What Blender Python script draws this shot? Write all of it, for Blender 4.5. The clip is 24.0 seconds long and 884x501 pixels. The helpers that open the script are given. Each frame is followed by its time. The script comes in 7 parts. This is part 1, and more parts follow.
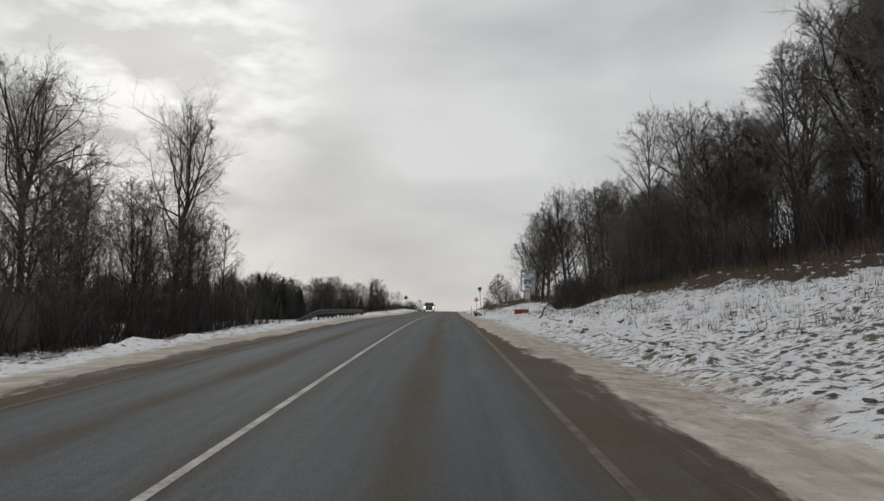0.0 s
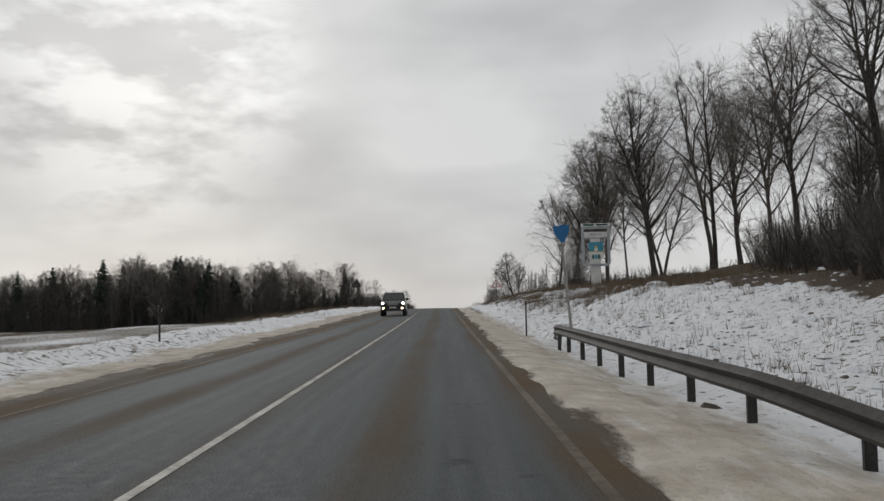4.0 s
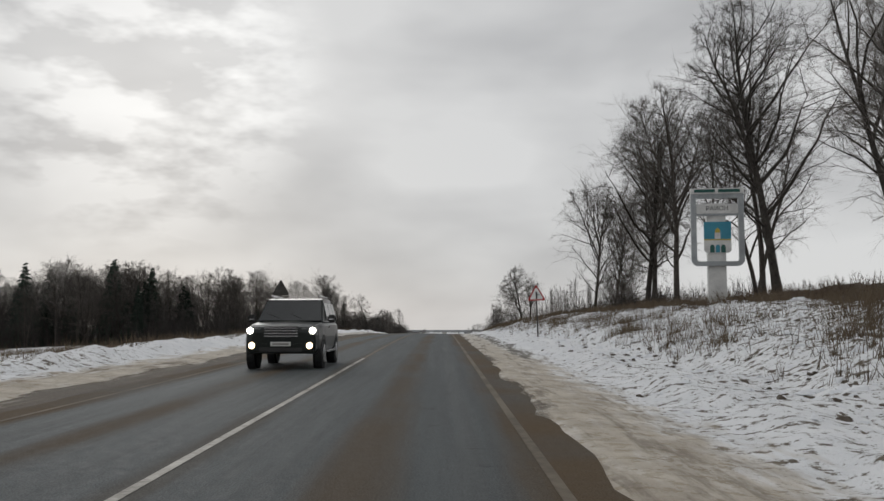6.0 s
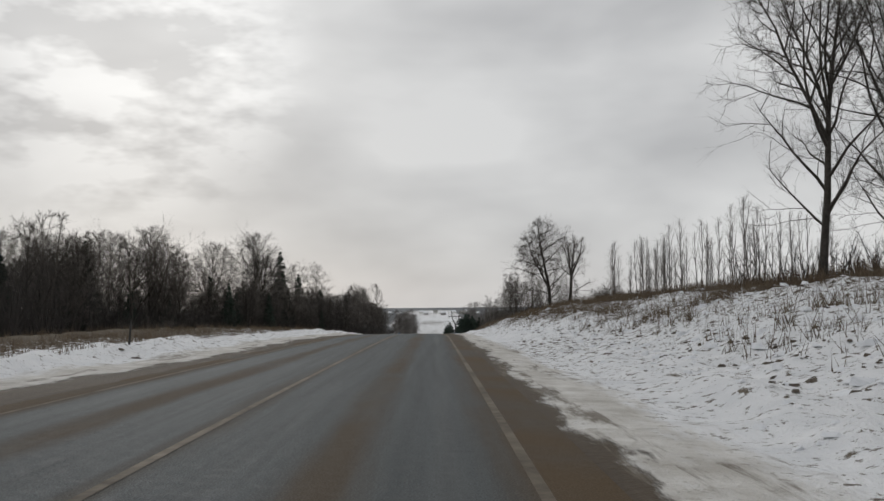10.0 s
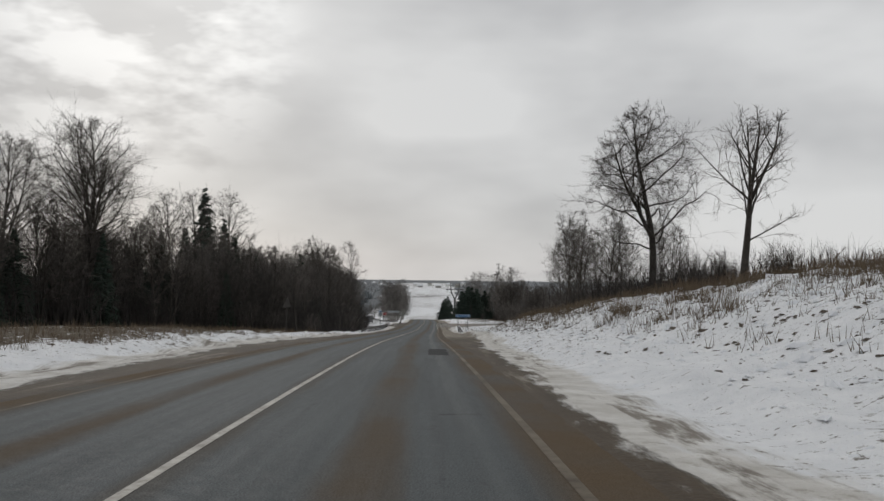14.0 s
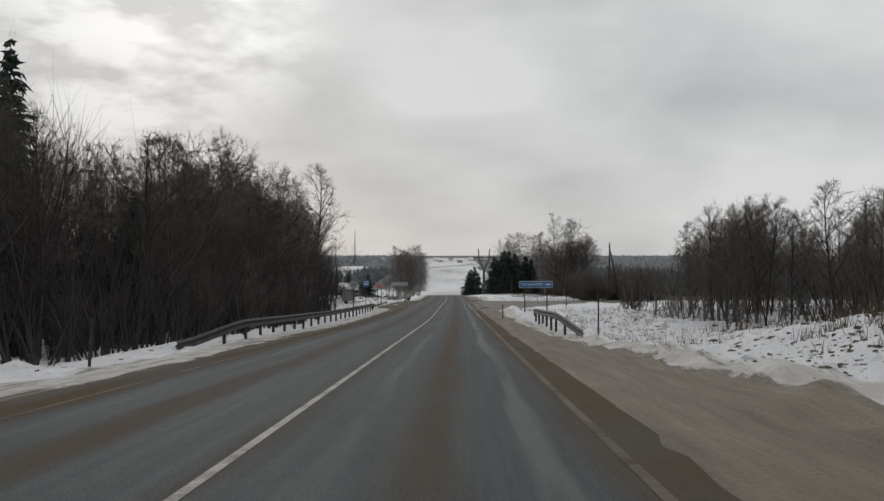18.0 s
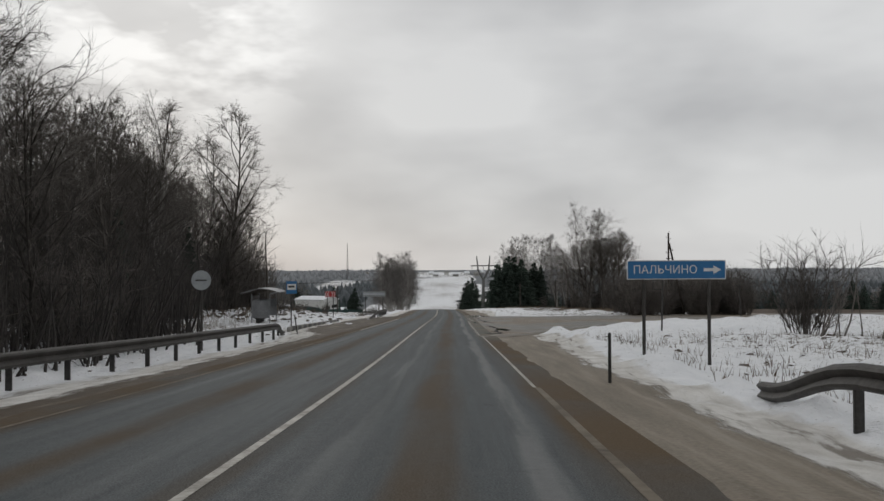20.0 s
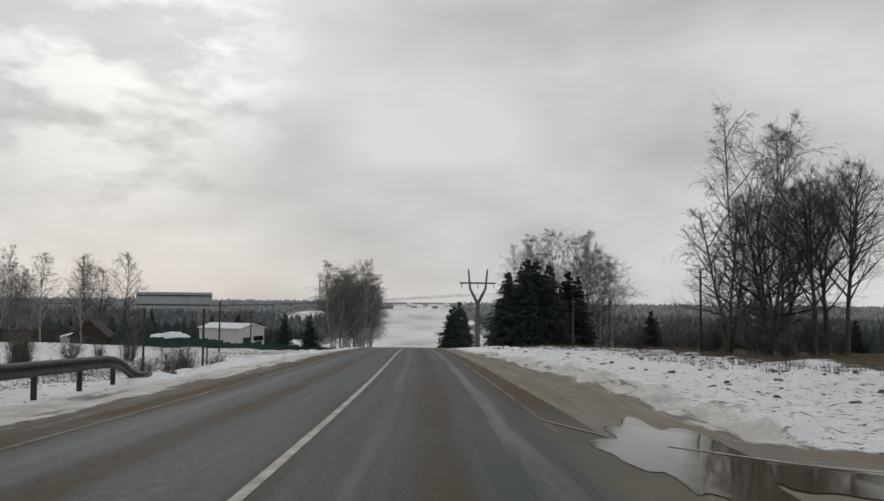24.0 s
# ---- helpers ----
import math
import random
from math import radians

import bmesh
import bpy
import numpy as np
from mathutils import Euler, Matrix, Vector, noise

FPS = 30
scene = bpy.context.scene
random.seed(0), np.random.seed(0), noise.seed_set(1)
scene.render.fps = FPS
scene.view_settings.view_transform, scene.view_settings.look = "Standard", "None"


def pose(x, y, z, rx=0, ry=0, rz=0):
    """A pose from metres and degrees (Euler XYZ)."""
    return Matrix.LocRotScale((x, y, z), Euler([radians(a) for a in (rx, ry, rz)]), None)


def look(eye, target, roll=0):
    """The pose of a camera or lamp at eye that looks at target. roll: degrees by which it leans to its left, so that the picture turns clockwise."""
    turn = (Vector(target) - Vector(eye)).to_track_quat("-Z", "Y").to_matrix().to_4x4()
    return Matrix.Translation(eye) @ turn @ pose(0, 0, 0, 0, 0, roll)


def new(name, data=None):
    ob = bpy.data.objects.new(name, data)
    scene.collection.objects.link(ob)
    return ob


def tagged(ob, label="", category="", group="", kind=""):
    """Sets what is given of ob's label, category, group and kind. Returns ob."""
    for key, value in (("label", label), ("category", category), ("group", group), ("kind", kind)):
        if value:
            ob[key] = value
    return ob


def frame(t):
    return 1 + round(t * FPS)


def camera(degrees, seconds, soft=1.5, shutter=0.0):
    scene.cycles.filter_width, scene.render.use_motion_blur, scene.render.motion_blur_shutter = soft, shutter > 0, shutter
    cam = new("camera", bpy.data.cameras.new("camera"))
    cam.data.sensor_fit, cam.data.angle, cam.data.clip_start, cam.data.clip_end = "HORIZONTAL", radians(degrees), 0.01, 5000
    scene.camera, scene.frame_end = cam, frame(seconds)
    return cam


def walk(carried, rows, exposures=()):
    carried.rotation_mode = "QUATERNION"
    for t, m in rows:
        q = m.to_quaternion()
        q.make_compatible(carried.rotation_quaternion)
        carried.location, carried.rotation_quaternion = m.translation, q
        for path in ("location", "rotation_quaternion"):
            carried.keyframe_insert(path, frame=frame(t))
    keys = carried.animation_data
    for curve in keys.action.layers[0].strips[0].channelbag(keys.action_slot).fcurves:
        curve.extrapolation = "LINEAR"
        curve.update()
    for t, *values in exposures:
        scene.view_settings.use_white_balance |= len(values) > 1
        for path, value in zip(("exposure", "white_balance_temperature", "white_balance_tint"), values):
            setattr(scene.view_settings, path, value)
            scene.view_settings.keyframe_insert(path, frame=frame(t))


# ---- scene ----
# ---- camera ----
EXPOSURE = [(0.0, 0.0), (24.0, 0.0)]
cam = camera(53.36, 24.0)
PATH = [
    (0.0, -0.000, 0.000, 0.000, 93.939, -0.323, 0.663),
    (0.5, -0.049, 14.109, 0.226, 96.009, 0.166, 0.778),
    (1.0, -0.117, 27.158, 0.434, 96.131, 0.089, 0.229),
    (1.5, -0.177, 39.609, 0.596, 94.995, 0.408, -0.121),
    (2.0, -0.242, 51.906, 0.713, 93.745, 0.765, 0.062),
    (2.5, -0.304, 63.983, 0.793, 93.663, 0.770, 0.394),
    (4.5, -0.337, 111.639, 0.838, 93.257, 1.197, 0.185),
    (5.0, -0.323, 123.350, 0.888, 94.586, 0.440, 0.674),
    (5.5, -0.331, 134.821, 0.935, 94.913, 0.193, 0.651),
    (6.0, -0.326, 146.078, 0.984, 94.636, -0.027, 0.039),
    (6.5, -0.291, 157.087, 1.047, 93.975, 0.053, -0.070),
    (7.0, -0.228, 167.941, 1.141, 93.463, -0.081, -1.113),
    (7.5, -0.179, 178.726, 1.228, 92.569, 0.253, -0.687),
    (8.0, -0.167, 189.524, 1.290, 92.773, 0.003, -0.852),
    (8.5, -0.189, 200.260, 1.322, 93.043, 0.945, 0.573),
    (9.0, -0.223, 210.880, 1.321, 93.614, 0.716, 1.239),
    (9.5, -0.252, 221.258, 1.287, 92.877, 0.241, 0.718),
    (10.0, -0.297, 231.761, 1.219, 93.177, 0.551, -0.580),
    (10.5, -0.336, 242.267, 1.117, 92.550, 0.565, -0.686),
    (12.5, -0.467, 284.016, 0.419, 91.962, -0.486, -0.612),
    (13.0, -0.545, 294.362, 0.127, 91.681, -0.623, -0.490),
    (13.5, -0.642, 304.757, -0.214, 91.725, -0.661, -0.520),
    (14.0, -0.771, 315.234, -0.609, 91.428, -0.669, -0.944),
    (14.5, -0.919, 325.993, -1.059, 90.976, -0.515, -0.545),
    (15.0, -1.055, 337.201, -1.575, 90.775, -0.309, -0.904),
    (15.5, -1.170, 347.965, -2.158, 90.834, 0.121, -0.660),
    (16.0, -1.250, 358.862, -2.800, 90.652, 0.313, -0.952),
    (16.5, -1.297, 369.821, -3.468, 90.694, 0.834, -0.528),
    (17.0, -1.288, 380.512, -4.139, 90.686, 0.096, -0.578),
    (17.5, -1.247, 391.157, -4.794, 89.863, -0.336, -0.666),
    (18.0, -1.176, 402.142, -5.437, 89.889, 0.045, 0.398),
    (18.5, -1.065, 413.234, -6.074, 90.645, 0.124, 0.937),
    (20.5, -0.406, 457.374, -8.555, 91.044, 0.322, -0.029),
    (21.0, -0.354, 468.493, -9.093, 91.711, -0.050, 0.392),
    (21.5, -0.323, 479.561, -9.626, 92.025, -0.505, -0.271),
    (22.0, -0.274, 490.626, -10.137, 92.292, -0.348, -0.186),
    (22.5, -0.208, 501.685, -10.631, 92.201, -0.264, -0.091),
    (23.0, -0.143, 512.676, -11.112, 92.546, -0.505, -0.262),
    (23.5, -0.072, 523.697, -11.576, 92.779, -0.128, -0.455),
    (24.0, 0.000, 535.200, -12.034, 93.059, -0.645, -1.230),
]
walk(cam, [(t, pose(*row)) for t, *row in PATH], EXPOSURE)
# ---- camera end ----

# ---- world and light ----
world = bpy.data.worlds.new("overcast")
scene.world = world
world.use_nodes = True
wt = world.node_tree
wt.nodes.clear()
w_out = wt.nodes.new("ShaderNodeOutputWorld")
w_bg = wt.nodes.new("ShaderNodeBackground")
w_tc = wt.nodes.new("ShaderNodeTexCoord")
w_map = wt.nodes.new("ShaderNodeMapping")
w_map.inputs["Scale"].default_value = (1.0, 1.0, 2.4)
w_sky = wt.nodes.new("ShaderNodeTexSky")
w_sky.sky_type = "NISHITA"
w_sky.sun_disc = False
SUN_ELEV, SUN_LEFT = 15.0, 19.0
w_sky.sun_elevation, w_sky.sun_rotation = radians(SUN_ELEV), radians(-SUN_LEFT)
w_n = wt.nodes.new("ShaderNodeTexNoise")
w_n.inputs["Scale"].default_value = 3.4
w_n.inputs["Detail"].default_value = 4.0
w_n.inputs["Roughness"].default_value = 0.45
w_n.inputs["Distortion"].default_value = 0.1
w_ramp = wt.nodes.new("ShaderNodeValToRGB")
w_ramp.color_ramp.elements[0].position, w_ramp.color_ramp.elements[0].color = 0.36, (0.47, 0.475, 0.485, 1)
w_ramp.color_ramp.elements[1].position, w_ramp.color_ramp.elements[1].color = 0.64, (0.675, 0.68, 0.683, 1)
w_dir = wt.nodes.new("ShaderNodeVectorMath")
w_dir.operation = "DOT_PRODUCT"
sun_way = Vector((-math.sin(radians(SUN_LEFT)) * math.cos(radians(SUN_ELEV)), math.cos(radians(SUN_LEFT)) * math.cos(radians(SUN_ELEV)), math.sin(radians(SUN_ELEV))))
w_dir.inputs[1].default_value = sun_way
w_glow = wt.nodes.new("ShaderNodeMapRange")
w_glow.interpolation_type = "SMOOTHSTEP"
for key, value in (("From Min", 0.977), ("From Max", 0.998), ("To Min", 0.0), ("To Max", 0.9)):
    w_glow.inputs[key].default_value = value
w_mul = wt.nodes.new("ShaderNodeMath")
w_mul.operation = "MULTIPLY"
w_thin = wt.nodes.new("ShaderNodeMapRange")
for key, value in (("From Min", 0.43), ("From Max", 0.56), ("To Min", 0.06), ("To Max", 0.9)):
    w_thin.inputs[key].default_value = value
w_add = wt.nodes.new("ShaderNodeMix")
w_add.data_type, w_add.blend_type = "RGBA", "ADD"
w_add.inputs[7].default_value = (0.36, 0.36, 0.35, 1)
w_mix = wt.nodes.new("ShaderNodeMix")
w_mix.data_type = "RGBA"
w_mix.inputs[0].default_value = 0.97
w_dim = wt.nodes.new("ShaderNodeMix")
w_dim.data_type, w_dim.blend_type = "RGBA", "MULTIPLY"
w_dim.inputs[0].default_value = 1.0
w_dim.inputs[7].default_value = (0.08, 0.08, 0.08, 1)
lk = wt.links.new
lk(w_tc.outputs["Generated"], w_map.inputs["Vector"])
lk(w_map.outputs["Vector"], w_n.inputs["Vector"])
lk(w_n.outputs["Fac"], w_ramp.inputs["Fac"])
w_gap = wt.nodes.new("ShaderNodeTexNoise")
w_gap.inputs["Scale"].default_value, w_gap.inputs["Detail"].default_value, w_gap.inputs["Roughness"].default_value = 8.0, 4.0, 0.55
lk(w_map.outputs["Vector"], w_gap.inputs["Vector"])
lk(w_gap.outputs["Fac"], w_thin.inputs["Value"])
lk(w_tc.outputs["Generated"], w_dir.inputs[0])
lk(w_dir.outputs["Value"], w_glow.inputs["Value"])
lk(w_glow.outputs["Result"], w_mul.inputs[0])
lk(w_thin.outputs["Result"], w_mul.inputs[1])
lk(w_mul.outputs["Value"], w_add.inputs[0])
lk(w_ramp.outputs["Color"], w_add.inputs[6])
lk(w_sky.outputs["Color"], w_dim.inputs[6])
lk(w_dim.outputs[2], w_mix.inputs[6])
lk(w_add.outputs[2], w_mix.inputs[7])
lk(w_mix.outputs[2], w_bg.inputs["Color"])
w_bg.inputs["Strength"].default_value = 1.0
lk(w_bg.outputs["Background"], w_out.inputs["Surface"])

sun = new("sun", bpy.data.lights.new("sun", "SUN"))
sun.data.energy, sun.data.angle, sun.data.color = 0.35, radians(25), (1.0, 0.98, 0.95)
sun.matrix_world = look((0, 0, 60), Vector((0, 0, 60)) - sun_way)


# ---- materials ----
def nodes_of(name):
    m = bpy.data.materials.new(name)
    m.use_nodes = True
    return m, m.node_tree, m.node_tree.nodes["Principled BSDF"]


def noise_node(nt, scale, detail=4.0, rough=0.55, vector=None):
    n = nt.nodes.new("ShaderNodeTexNoise")
    n.inputs["Scale"].default_value, n.inputs["Detail"].default_value, n.inputs["Roughness"].default_value = scale, detail, rough
    if vector is not None:
        nt.links.new(vector, n.inputs["Vector"])
    return n


def ramp_node(nt, fac, stops):
    r = nt.nodes.new("ShaderNodeValToRGB")
    while len(r.color_ramp.elements) < len(stops):
        r.color_ramp.elements.new(0.5)
    for e, (p, c) in zip(r.color_ramp.elements, stops):
        e.position, e.color = p, (*c, 1) if len(c) == 3 else c
    nt.links.new(fac, r.inputs["Fac"])
    return r


def math_node(nt, op, a, b=None, clamp=False):
    m = nt.nodes.new("ShaderNodeMath")
    m.operation, m.use_clamp = op, clamp
    for i, v in enumerate((a, b)):
        if v is None:
            continue
        if isinstance(v, (int, float)):
            m.inputs[i].default_value = v
        else:
            nt.links.new(v, m.inputs[i])
    return m.outputs[0]


def mix_node(nt, fac, a, b, blend="MIX"):
    m = nt.nodes.new("ShaderNodeMix")
    m.data_type, m.blend_type = "RGBA", blend
    for i, v in ((0, fac), (6, a), (7, b)):
        if isinstance(v, (int, float)):
            m.inputs[i].default_value = v
        elif isinstance(v, tuple):
            m.inputs[i].default_value = (*v, 1)
        else:
            nt.links.new(v, m.inputs[i])
    return m.outputs[2]


def range_node(nt, v, a, b, c=0.0, d=1.0):
    m = nt.nodes.new("ShaderNodeMapRange")
    m.interpolation_type = "SMOOTHSTEP"
    nt.links.new(v, m.inputs["Value"])
    for key, value in (("From Min", a), ("From Max", b), ("To Min", c), ("To Max", d)):
        m.inputs[key].default_value = value
    return m.outputs["Result"]


def bump_node(nt, bsdf, height, strength, distance):
    b = nt.nodes.new("ShaderNodeBump")
    b.inputs["Strength"].default_value, b.inputs["Distance"].default_value = strength, distance
    nt.links.new(height, b.inputs["Height"])
    nt.links.new(b.outputs["Normal"], bsdf.inputs["Normal"])


def simple(name, dark, light, rough=0.8, metal=0.0, scale=6.0, bump=0.2, dist=0.01, per_object=0.0):
    """A surface that varies between two colours at two scales."""
    m, nt, bsdf = nodes_of(name)
    tc = nt.nodes.new("ShaderNodeTexCoord")
    n1 = noise_node(nt, scale, 5.0, 0.6, tc.outputs["Object"])
    n2 = noise_node(nt, scale * 9, 3.0, 0.6, tc.outputs["Object"])
    f = math_node(nt, "ADD", math_node(nt, "MULTIPLY", n1.outputs["Fac"], 0.65), math_node(nt, "MULTIPLY", n2.outputs["Fac"], 0.35))
    r = ramp_node(nt, f, [(0.35, dark), (0.65, light)])
    col = r.outputs["Color"]
    if per_object:
        oi = nt.nodes.new("ShaderNodeObjectInfo")
        k = range_node(nt, oi.outputs["Random"], 0, 1, 1 - per_object, 1 + per_object)
        hsv = nt.nodes.new("ShaderNodeHueSaturation")
        nt.links.new(k, hsv.inputs["Value"])
        nt.links.new(col, hsv.inputs["Color"])
        col = hsv.outputs["Color"]
    nt.links.new(col, bsdf.inputs["Base Color"])
    bsdf.inputs["Roughness"].default_value, bsdf.inputs["Metallic"].default_value = rough, metal
    if rough > 0.5:
        bsdf.inputs["Specular IOR Level"].default_value = 0.2
    if bump:
        bump_node(nt, bsdf, n2.outputs["Fac"], bump, dist)
    return m


def road_material():
    m, nt, bsdf = nodes_of("worn_wet_asphalt")
    uv = nt.nodes.new("ShaderNodeUVMap")
    uv.uv_map = "lane"
    sep = nt.nodes.new("ShaderNodeSeparateXYZ")
    nt.links.new(uv.outputs["UV"], sep.inputs[0])
    stretch = nt.nodes.new("ShaderNodeMapping")
    stretch.inputs["Scale"].default_value = (1.0, 0.06, 1.0)
    nt.links.new(uv.outputs["UV"], stretch.inputs["Vector"])
    along = noise_node(nt, 1.6, 4.0, 0.6, stretch.outputs["Vector"])
    blot = noise_node(nt, 0.22, 4.0, 0.55, uv.outputs["UV"])
    grit = noise_node(nt, 55.0, 2.0, 0.7, uv.outputs["UV"])
    fine = noise_node(nt, 7.0, 5.0, 0.7, uv.outputs["UV"])
    side = math_node(nt, "ABSOLUTE", sep.outputs["X"])
    wob = math_node(nt, "MULTIPLY", math_node(nt, "SUBTRACT", along.outputs["Fac"], 0.5), 0.7)
    lat = math_node(nt, "ADD", side, wob)
    mid = math_node(nt, "ABSOLUTE", math_node(nt, "SUBTRACT", lat, 1.72))
    band = range_node(nt, mid, 0.05, 0.50, 1.0, 0.0)
    mouth = math_node(nt, "MULTIPLY", range_node(nt, sep.outputs["Y"], 482.0, 489.0), range_node(nt, sep.outputs["Y"], 546.0, 554.0, 1.0, 0.0))
    mouth = math_node(nt, "MULTIPLY", mouth, range_node(nt, sep.outputs["X"], 2.4, 3.0))
    edge = range_node(nt, lat, 2.95, 3.55, 0.0, 1.0)
    seam = range_node(nt, lat, 0.05, 0.35, 0.42, 0.0)
    dirt = math_node(nt, "MAXIMUM", math_node(nt, "MAXIMUM", math_node(nt, "MULTIPLY", band, 0.72), edge), seam)
    patch = range_node(nt, blot.outputs["Fac"], 0.30, 0.62, 0.45, 1.0)
    dirt = math_node(nt, "MULTIPLY", dirt, patch, True)
    base = ramp_node(nt, fine.outputs["Fac"], [(0.30, (0.054, 0.062, 0.065)), (0.70, (0.087, 0.097, 0.101))])
    salt = range_node(nt, along.outputs["Fac"], 0.45, 0.75, 0.0, 0.3)
    pebble = range_node(nt, grit.outputs["Fac"], 0.35, 0.70, 0.58, 1.42)
    base2 = mix_node(nt, salt, base.outputs["Color"], (0.105, 0.11, 0.115))
    thin = nt.nodes.new("ShaderNodeMapping")
    thin.inputs["Scale"].default_value = (1.0, 0.025, 1.0)
    nt.links.new(uv.outputs["UV"], thin.inputs["Vector"])
    streak = noise_node(nt, 4.5, 5.0, 0.7, thin.outputs["Vector"])
    pebble = math_node(nt, "MULTIPLY", pebble, range_node(nt, streak.outputs["Fac"], 0.30, 0.70, 0.85, 1.14))
    vary = nt.nodes.new("ShaderNodeHueSaturation")
    nt.links.new(pebble, vary.inputs["Value"])
    nt.links.new(base2, vary.inputs["Color"])
    base2 = vary.outputs["Color"]
    # damp stains in the outer wheel track
    damp = noise_node(nt, 0.75, 5.0, 0.65, uv.outputs["UV"])
    stain = math_node(nt, "MULTIPLY", range_node(nt, damp.outputs["Fac"], 0.60, 0.68), range_node(nt, math_node(nt, "ABSOLUTE", math_node(nt, "SUBTRACT", sep.outputs["X"], 2.65)), 0.25, 0.55, 0.75, 0.0))
    base2 = mix_node(nt, stain, base2, (0.020, 0.022, 0.023))
    mud = ramp_node(nt, grit.outputs["Fac"], [(0.3, (0.062, 0.042, 0.024)), (0.7, (0.132, 0.094, 0.056))])
    col = mix_node(nt, dirt, base2, mix_node(nt, mouth, mud.outputs["Color"], (0.150, 0.136, 0.112)))
    nt.links.new(col, bsdf.inputs["Base Color"])
    # wet wheel tracks, sky glare painted in paler grey; strongest downhill in the right lane
    t1 = range_node(nt, math_node(nt, "ABSOLUTE", math_node(nt, "SUBTRACT", lat, 2.78)), 0.05, 0.22, 1.0, 0.0)
    t2 = range_node(nt, math_node(nt, "ABSOLUTE", math_node(nt, "SUBTRACT", lat, 0.88)), 0.04, 0.18, 0.45, 0.0)
    track = math_node(nt, "MULTIPLY", math_node(nt, "MAXIMUM", t1, t2), range_node(nt, sep.outputs["X"], -0.3, 0.3, 0.25, 1.0))
    track = math_node(nt, "MULTIPLY", track, range_node(nt, sep.outputs["Y"], 300.0, 480.0, 0.18, 1.0))
    track = math_node(nt, "MULTIPLY", track, range_node(nt, along.outputs["Fac"], 0.35, 0.55, 0.35, 1.0), True)
    glare_c = mix_node(nt, math_node(nt, "MULTIPLY", track, 0.5), col, (0.235, 0.235, 0.23))
    nt.links.new(glare_c, bsdf.inputs["Base Color"])
    rough = range_node(nt, fine.outputs["Fac"], 0.3, 0.7, 0.62, 0.85)
    bsdf.inputs["Specular IOR Level"].default_value = 0.16
    rough = math_node(nt, "ADD", rough, math_node(nt, "MULTIPLY", dirt, 0.25), True)
    nt.links.new(rough, bsdf.inputs["Roughness"])
    bump_node(nt, bsdf, grit.outputs["Fac"], 0.25, 0.006)
    return m


